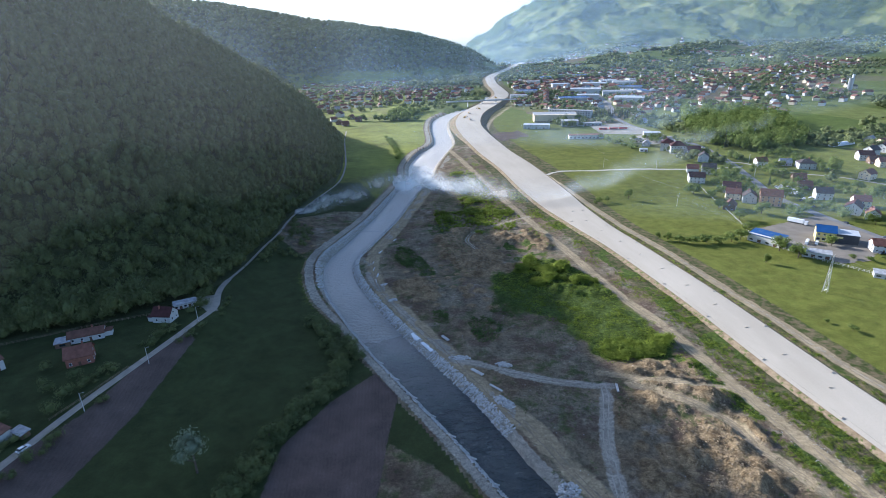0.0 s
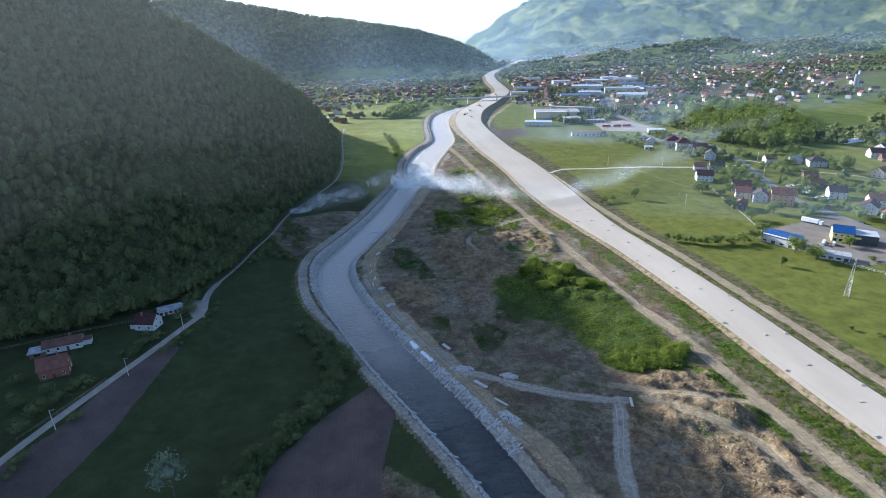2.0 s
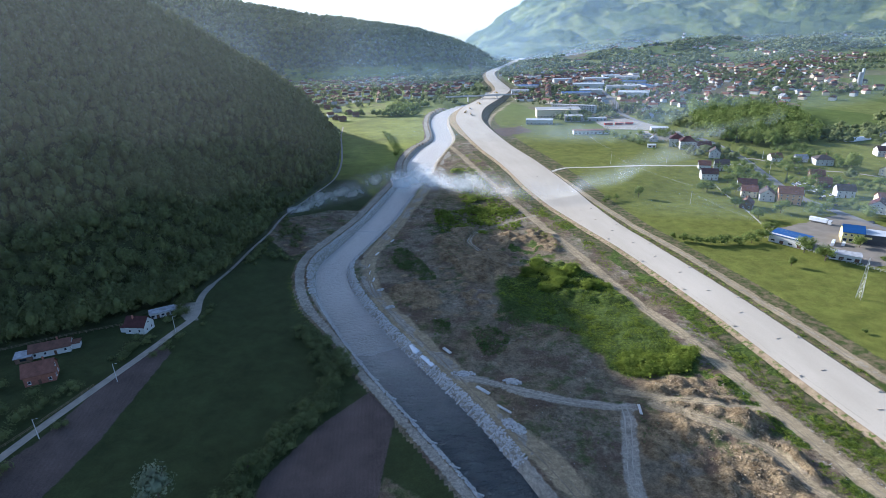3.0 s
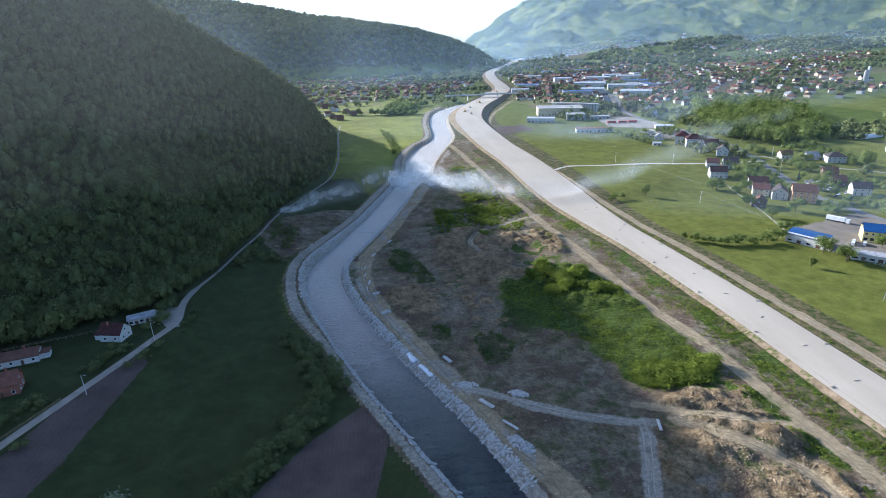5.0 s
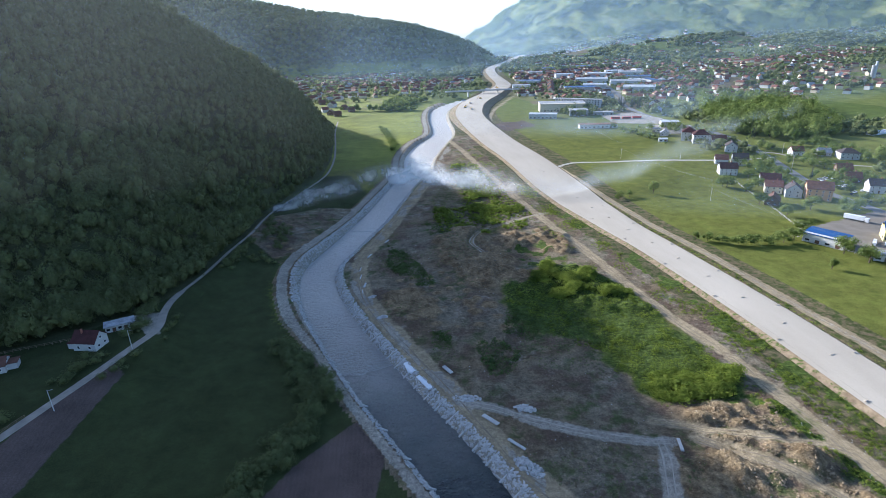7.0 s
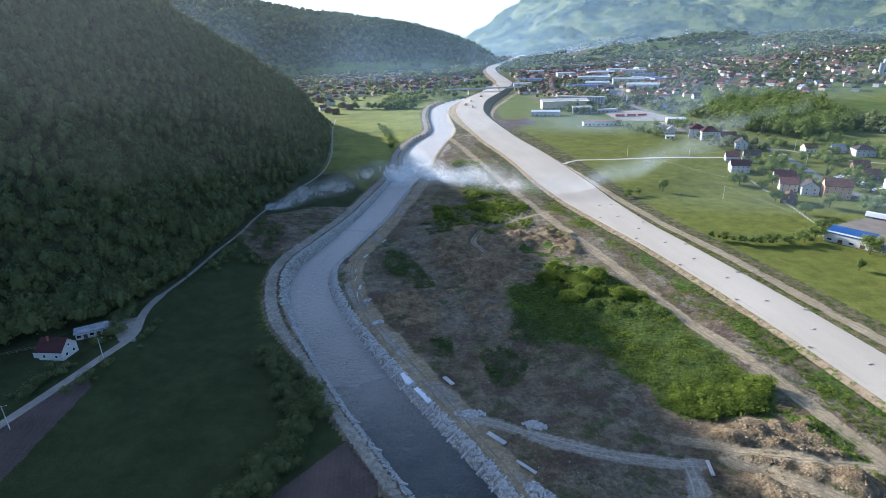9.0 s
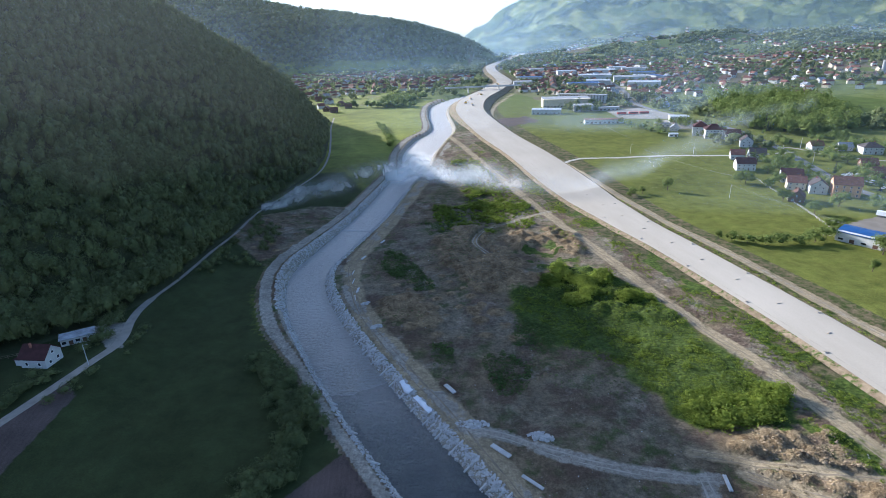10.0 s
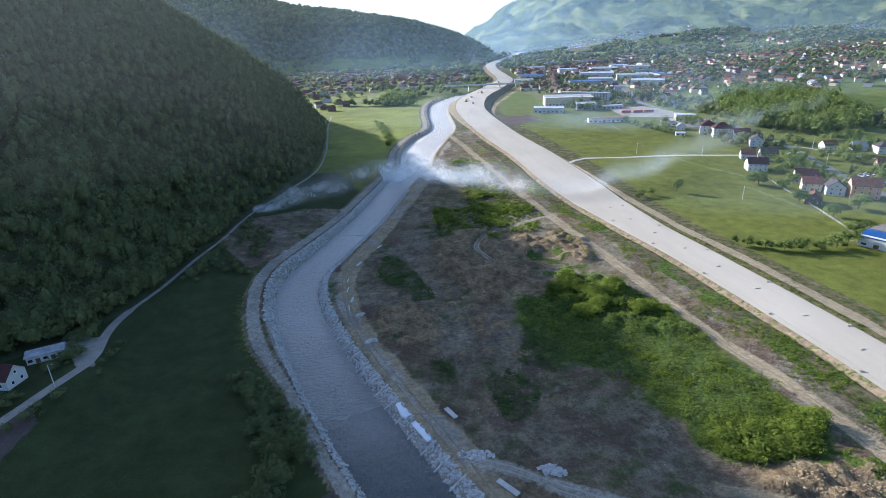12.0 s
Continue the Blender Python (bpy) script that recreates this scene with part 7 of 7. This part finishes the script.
# ---- far mountains ----
def mountain_material():
    """Steep woods and hill pastures; the woods are marked on the mesh."""
    n = Nodes("mountain_woods_and_pastures")
    wood = n.attribute("wooded")[0]
    crowns = n.noise(0.045, 6, 0.75)
    wood = n.ramp(n.math("ADD", wood, n.math("MULTIPLY", n.math("SUBTRACT", n.noise(0.012, 6, 0.7), 0.5), 0.9)), 0.40, 0.60)
    leaf = n.mix(n.ramp(crowns, 0.36, 0.64), (0.030, 0.050, 0.020), (0.105, 0.135, 0.040))
    leaf = n.mix(n.ramp(n.noise(0.004, 4), 0.4, 0.6), leaf, n.mix(n.ramp(crowns, 0.36, 0.64), (0.045, 0.068, 0.020), (0.150, 0.175, 0.055)))
    m = n.node("Mapping", Vector=n.position())
    m.inputs["Rotation"].default_value = (0, 0, 0.5)
    m.inputs["Scale"].default_value = (0.010, 0.006, 0.0)
    cells = n.node("TexVoronoi", Vector=m.outputs["Vector"], Scale=1.0)
    tone = n.tree.nodes.new("ShaderNodeSeparateColor")
    n.tree.links.new(cells.outputs["Color"], tone.inputs[0])
    grass = n.mix(tone.outputs[0], (0.12, 0.155, 0.045), (0.25, 0.265, 0.095))
    grass = n.grainy(grass, n.ramp(n.noise(0.03, 5, 0.7), 0.35, 0.65), 0.7, 1.2)
    n.bump(crowns, 0.9, 14.0)
    return n.done(n.mix(wood, grass, leaf), 1.0, 0.0)


M_MOUNTAIN = mountain_material()


def mountain_range(name, near, far, azimuths, tops, spur, seed, material, label, base=10.0, woods=0.5, cols=500, rows=150):
    """A range from one azimuth to another (degrees clockwise from +y), rising from its foot to tops (metres), cut into spurs."""
    u, w = np.linspace(0, 1, cols), np.linspace(0, 1, rows)
    U, W = np.meshgrid(u, w)
    U, W = U.ravel(), W.ravel()
    az = azimuths[0] + (azimuths[-1] - azimuths[0]) * U
    r = near + (far - near) * W
    p = np.column_stack([r * np.sin(np.radians(az)), r * np.cos(np.radians(az))])
    bent = p + 160 * np.column_stack([waves(p, 700, seed + 5, 2), waves(p, 700, seed + 6, 2)])
    top = np.interp(az, azimuths, tops)
    crest = ridged(bent * np.array([1.0, 0.42]), 560, seed, 4)
    z = base + top * W ** 1.15 + spur * smooth(W / 0.25) * (0.4 + 0.6 * W) * (crest - 0.5) + 10 * waves(p, 90, seed + 1, 2)
    wood = np.clip(0.5 + woods * 0.5 + 1.2 * waves(bent, 260, seed + 3, 4) - 0.9 * (crest - 0.55), 0, 1)
    z += 11 * smooth((wood - 0.4) / 0.25) * (1 + 0.45 * waves(p, 26, seed + 8, 2))
    ob = new(name, mesh_from(name, np.column_stack([p, z]), grid_faces(rows, cols)))
    ob.data.color_attributes.new("wooded", "FLOAT_COLOR", "POINT").data.foreach_set(
        "color", np.column_stack([wood, wood, wood, np.ones(len(wood))]).astype(np.float32).ravel())
    ob.data.materials.append(material)
    return tagged(ob, label, "mountains", kind="structure")


mountain_range("backdrop_mountains", 2950, 4700, (7, 10, 13, 18, 27, 40, 58), (30, 190, 330, 480, 640, 700, 700), 190, 71, M_MOUNTAIN,
               "hazy green mountain with woods and hill pastures beyond the town")
mountain_range("backdrop_far_range", 5200, 6900, (-40, -20, -14, -9, -2, 8, 20, 30), (420, 470, 520, 620, 900, 1100, 1200, 1200), 330, 75, M_MOUNTAIN,
               "pale blue mountain range in bright haze", -60.0, 0.8, 320, 100)

# ---- smoke drifting from a fire beside the lane ----
def smoke_material():
    n = Nodes("thin_smoke")
    dens = n.attribute("smoke_amount")[0]
    warp = n.node("TexNoise", Vector=n.position(), Scale=0.018, Detail=3.0)
    v = n.node("VectorMath", **{})
    v.operation = "MULTIPLY_ADD"
    n.put(v.inputs[0], warp.outputs["Color"])
    v.inputs[1].default_value = (34, 34, 34)
    n.put(v.inputs[2], n.position())
    swirl = n.noise(0.05, 7, 0.62, where=v.outputs[0])
    alpha = n.math("MULTIPLY", dens, n.ramp(swirl, 0.36, 0.66))
    dif = n.node("BsdfDiffuse", Color=(0.93, 0.93, 0.92, 1))
    tra = n.node("BsdfTranslucent", Color=(0.95, 0.95, 0.94, 1))
    clear = n.node("BsdfTransparent")
    both, mixed = n.tree.nodes.new("ShaderNodeMixShader"), n.tree.nodes.new("ShaderNodeMixShader")
    both.inputs[0].default_value = 0.72
    link = n.tree.links.new
    link(dif.outputs[0], both.inputs[1])
    link(tra.outputs[0], both.inputs[2])
    n.put(mixed.inputs[0], alpha)
    link(clear.outputs[0], mixed.inputs[1])
    link(both.outputs[0], mixed.inputs[2])
    link(mixed.outputs[0], n.tree.nodes["Material Output"].inputs["Surface"])
    n.tree.nodes.remove(n.bsdf)
    return n.mat


M_SMOKE = smoke_material()


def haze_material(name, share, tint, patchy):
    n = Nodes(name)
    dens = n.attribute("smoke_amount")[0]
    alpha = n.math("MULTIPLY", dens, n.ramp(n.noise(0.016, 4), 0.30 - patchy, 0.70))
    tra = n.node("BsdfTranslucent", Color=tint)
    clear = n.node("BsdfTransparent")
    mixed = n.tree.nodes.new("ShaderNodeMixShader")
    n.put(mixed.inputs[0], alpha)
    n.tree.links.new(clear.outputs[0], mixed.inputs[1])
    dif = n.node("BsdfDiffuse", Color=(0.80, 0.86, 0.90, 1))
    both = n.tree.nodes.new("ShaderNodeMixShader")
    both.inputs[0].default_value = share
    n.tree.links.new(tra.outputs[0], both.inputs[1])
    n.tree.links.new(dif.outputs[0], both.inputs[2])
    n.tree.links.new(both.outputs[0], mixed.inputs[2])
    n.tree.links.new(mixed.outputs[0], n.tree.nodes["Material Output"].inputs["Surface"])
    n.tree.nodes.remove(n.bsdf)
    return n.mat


# translucent sheets: the haze is put into their tint and density
M_HILL_HAZE = haze_material("hillside_haze_sheet", 0.0, (0.74, 0.82, 0.88, 1), 0.9)
M_HAZE, M_MIST = haze_material("valley_haze_sheet", 0.0, (0.50, 0.72, 1.0, 1), 0.9), haze_material("field_mist", 0.6, (0.74, 0.84, 0.93, 1), 0.1)


def smoke_bank(name, points, shifts, strength, label, material=None):
    """Soft standing veils along a drifting line of x, y, height of the foot and of the top over the ground, density."""
    line = spline(points, 5.0)
    d = np.gradient(line[:, :2], axis=0)
    d /= np.linalg.norm(d, axis=1)[:, None]
    side = np.stack([-d[:, 1], d[:, 0]], 1)
    rows = np.linspace(0, 1, 16)
    k = np.linspace(0, 1, len(line))
    vs, fs, ds, base = [], [], [], 0
    for i, shift in enumerate(shifts):
        bend = shift + 5.0 * waves(line[:, :2] + 50 * i, 45, 81 + i, 2)
        foot = line[:, :2] + side * (bend * np.minimum(1, k / 0.15))[:, None]
        g = height(foot)
        low, high = line[:, 2], line[:, 3] * (1 + 0.3 * waves(foot + 31 * i, 28, 85 + i, 2))
        w = rows[:, None]
        x = foot[None, :, 0] + 4.0 * waves(foot + 7 * i, 20, 88 + i, 2)[None] * w
        y = foot[None, :, 1] + (6.0 + 4.0 * i) * w
        z = g[None] + low[None] + (high - low)[None] * w
        fade = np.minimum(1, np.minimum(k / 0.02, (1 - k) / 0.15))
        rho = strength * (line[:, 4] * fade)[None] * smooth(w / 0.4) * smooth((1 - w) / 0.7)
        vs.append(np.stack([x, y, z], 2).reshape(-1, 3))
        ds.append(rho.ravel())
        fs.append(grid_faces(16, len(line)) + base)
        base += x.size
    ob = new(name, mesh_from(name, np.vstack(vs), np.vstack(fs)))
    rho = np.concatenate(ds)
    ob.data.color_attributes.new("smoke_amount", "FLOAT_COLOR", "POINT").data.foreach_set(
        "color", np.column_stack([rho, rho, rho, np.ones(len(rho))]).astype(np.float32).ravel())
    ob.data.materials.append(material or M_SMOKE)
    return tagged(ob, label, "smoke", kind="stuff")


smoke_bank("smoke_plume", [(-85, 425, 0, 4, 1.0), (-76, 434, 0, 8, 0.8), (-62, 446, 0, 14, 0.62), (-46, 458, 0, 18, 0.5), (-28, 474, 0, 20, 0.42), (-12, 494, 0, 20, 0.5),
                           (0, 510, 0, 20, 0.75), (11, 515, 0, 20, 0.95), (22, 509, 0, 19, 1.0), (36, 499, 0, 19, 1.0), (52, 489, 0, 19, 0.9), (74, 479, 0, 18, 0.75),
                           (98, 472, 0, 15, 0.5), (124, 467, 0, 12, 0.25)],
           (-10, 6), 1.3, "pale grey-blue smoke drifting from the lane across the river")
smoke_bank("low_smoke", [(14, 482, 6, 26, 0.6), (34, 470, 6, 30, 1.0), (56, 460, 5, 30, 1.0), (80, 452, 4, 27, 0.8), (104, 446, 3, 22, 0.5), (128, 442, 2, 18, 0.25)],
           (-6,), 0.9, "bright sunlit smoke rolling over the weedy spoil")
smoke_bank("spread_smoke", [(0, 530, 0, 20, 0.5), (18, 522, 0, 26, 0.8), (40, 512, 0, 30, 1.0), (68, 502, 0, 30, 1.0), (96, 494, 0, 28, 0.8), (126, 488, 0, 24, 0.5), (160, 482, 0, 20, 0.3)],
           (-40,), 0.5, "thin sunlit smoke spreading over the weedy spoil", M_MIST)
smoke_bank("field_smoke", [(100, 440, 0, 16, 0.3), (140, 425, 0, 18, 0.45), (190, 440, 0, 20, 0.6), (240, 470, 0, 26, 0.7), (290, 500, 0, 30, 0.5), (360, 530, 0, 30, 0.3)],
           (10,), 0.45, "thin smoke lying over the green fields", M_MIST)
smoke_bank("field_smoke", [(170, 690, 0, 20, 0.4), (215, 660, 0, 34, 0.9), (255, 640, 0, 32, 0.7), (330, 610, 0, 26, 0.4), (440, 620, 0, 30, 0.5), (540, 660, 0, 30, 0.35)],
           (0,), 0.42, "thin smoke lying over the farther fields", M_MIST)


# ---- translucent sheets standing in for haze ----
def haze_sheet(points, top, label, lean=60.0, ends=0.14, amount=0.05, rise=0.0, full=0.0, west=0.0, step=12.0, material=None):
    """A tall translucent sheet in place of haze, along a line of places on the ground.

    It thins out upwards, or, where rise and full are given, thickens between those heights; west: thins towards the
    line's far end."""
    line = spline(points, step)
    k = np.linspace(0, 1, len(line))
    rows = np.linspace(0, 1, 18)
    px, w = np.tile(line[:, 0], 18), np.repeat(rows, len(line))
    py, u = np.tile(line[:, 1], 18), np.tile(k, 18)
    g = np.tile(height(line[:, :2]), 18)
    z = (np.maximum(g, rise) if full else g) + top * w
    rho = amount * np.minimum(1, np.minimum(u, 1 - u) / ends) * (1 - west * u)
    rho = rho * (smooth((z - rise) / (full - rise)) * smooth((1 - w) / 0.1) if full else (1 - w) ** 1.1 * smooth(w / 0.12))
    veil = new("valley_haze_sheet", mesh_from("valley_haze_sheet", np.column_stack([px, py + lean * w, z]), grid_faces(18, len(line))))
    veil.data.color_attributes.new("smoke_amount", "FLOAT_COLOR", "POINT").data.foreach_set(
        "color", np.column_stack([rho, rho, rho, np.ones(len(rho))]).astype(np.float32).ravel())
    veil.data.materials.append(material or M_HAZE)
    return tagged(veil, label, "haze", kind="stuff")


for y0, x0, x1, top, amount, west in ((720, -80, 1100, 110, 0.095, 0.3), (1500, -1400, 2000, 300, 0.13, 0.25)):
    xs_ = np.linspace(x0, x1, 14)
    haze_sheet(np.column_stack([xs_, y0 + 70 * np.sin(xs_ / 170 + y0) + 30 * np.sin(xs_ / 61)]), top, "thin blue translucent sheet standing in for haze over the far valley", amount=amount, west=west)
haze_sheet([(170, 395), (235, 365), (300, 340), (370, 330), (450, 345), (560, 390), (680, 450)], 75, "thin blue translucent sheet standing in for haze over the village", 30.0, amount=0.085)
# sheets in place of deep air before the two ranges, made densest towards the sun
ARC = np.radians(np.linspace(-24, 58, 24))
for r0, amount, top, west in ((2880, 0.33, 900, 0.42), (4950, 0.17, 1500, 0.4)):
    haze_sheet(np.column_stack([r0 * np.sin(ARC), r0 * np.cos(ARC)]), top, "tall translucent sheet standing in for haze before the mountains", 0.0, 0.02, amount, -200.0, -100.0, west, 120.0)
# two added sheets that brighten the shaded hill in place of haze and glare
HILL_SHEET = np.array([(-330, 60), (-240, 130), (-150, 190), (-85, 240), (-45, 300), (-22, 370), (-8, 440)], float)
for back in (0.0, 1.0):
    haze_sheet(HILL_SHEET + back * np.array([26.0, -34.0]), 330, "thin translucent sheet standing in for haze and glare before the wooded hill", 0.0, 0.25, 0.030, 25.0, 200.0, 0.5, 12.0, M_HILL_HAZE)
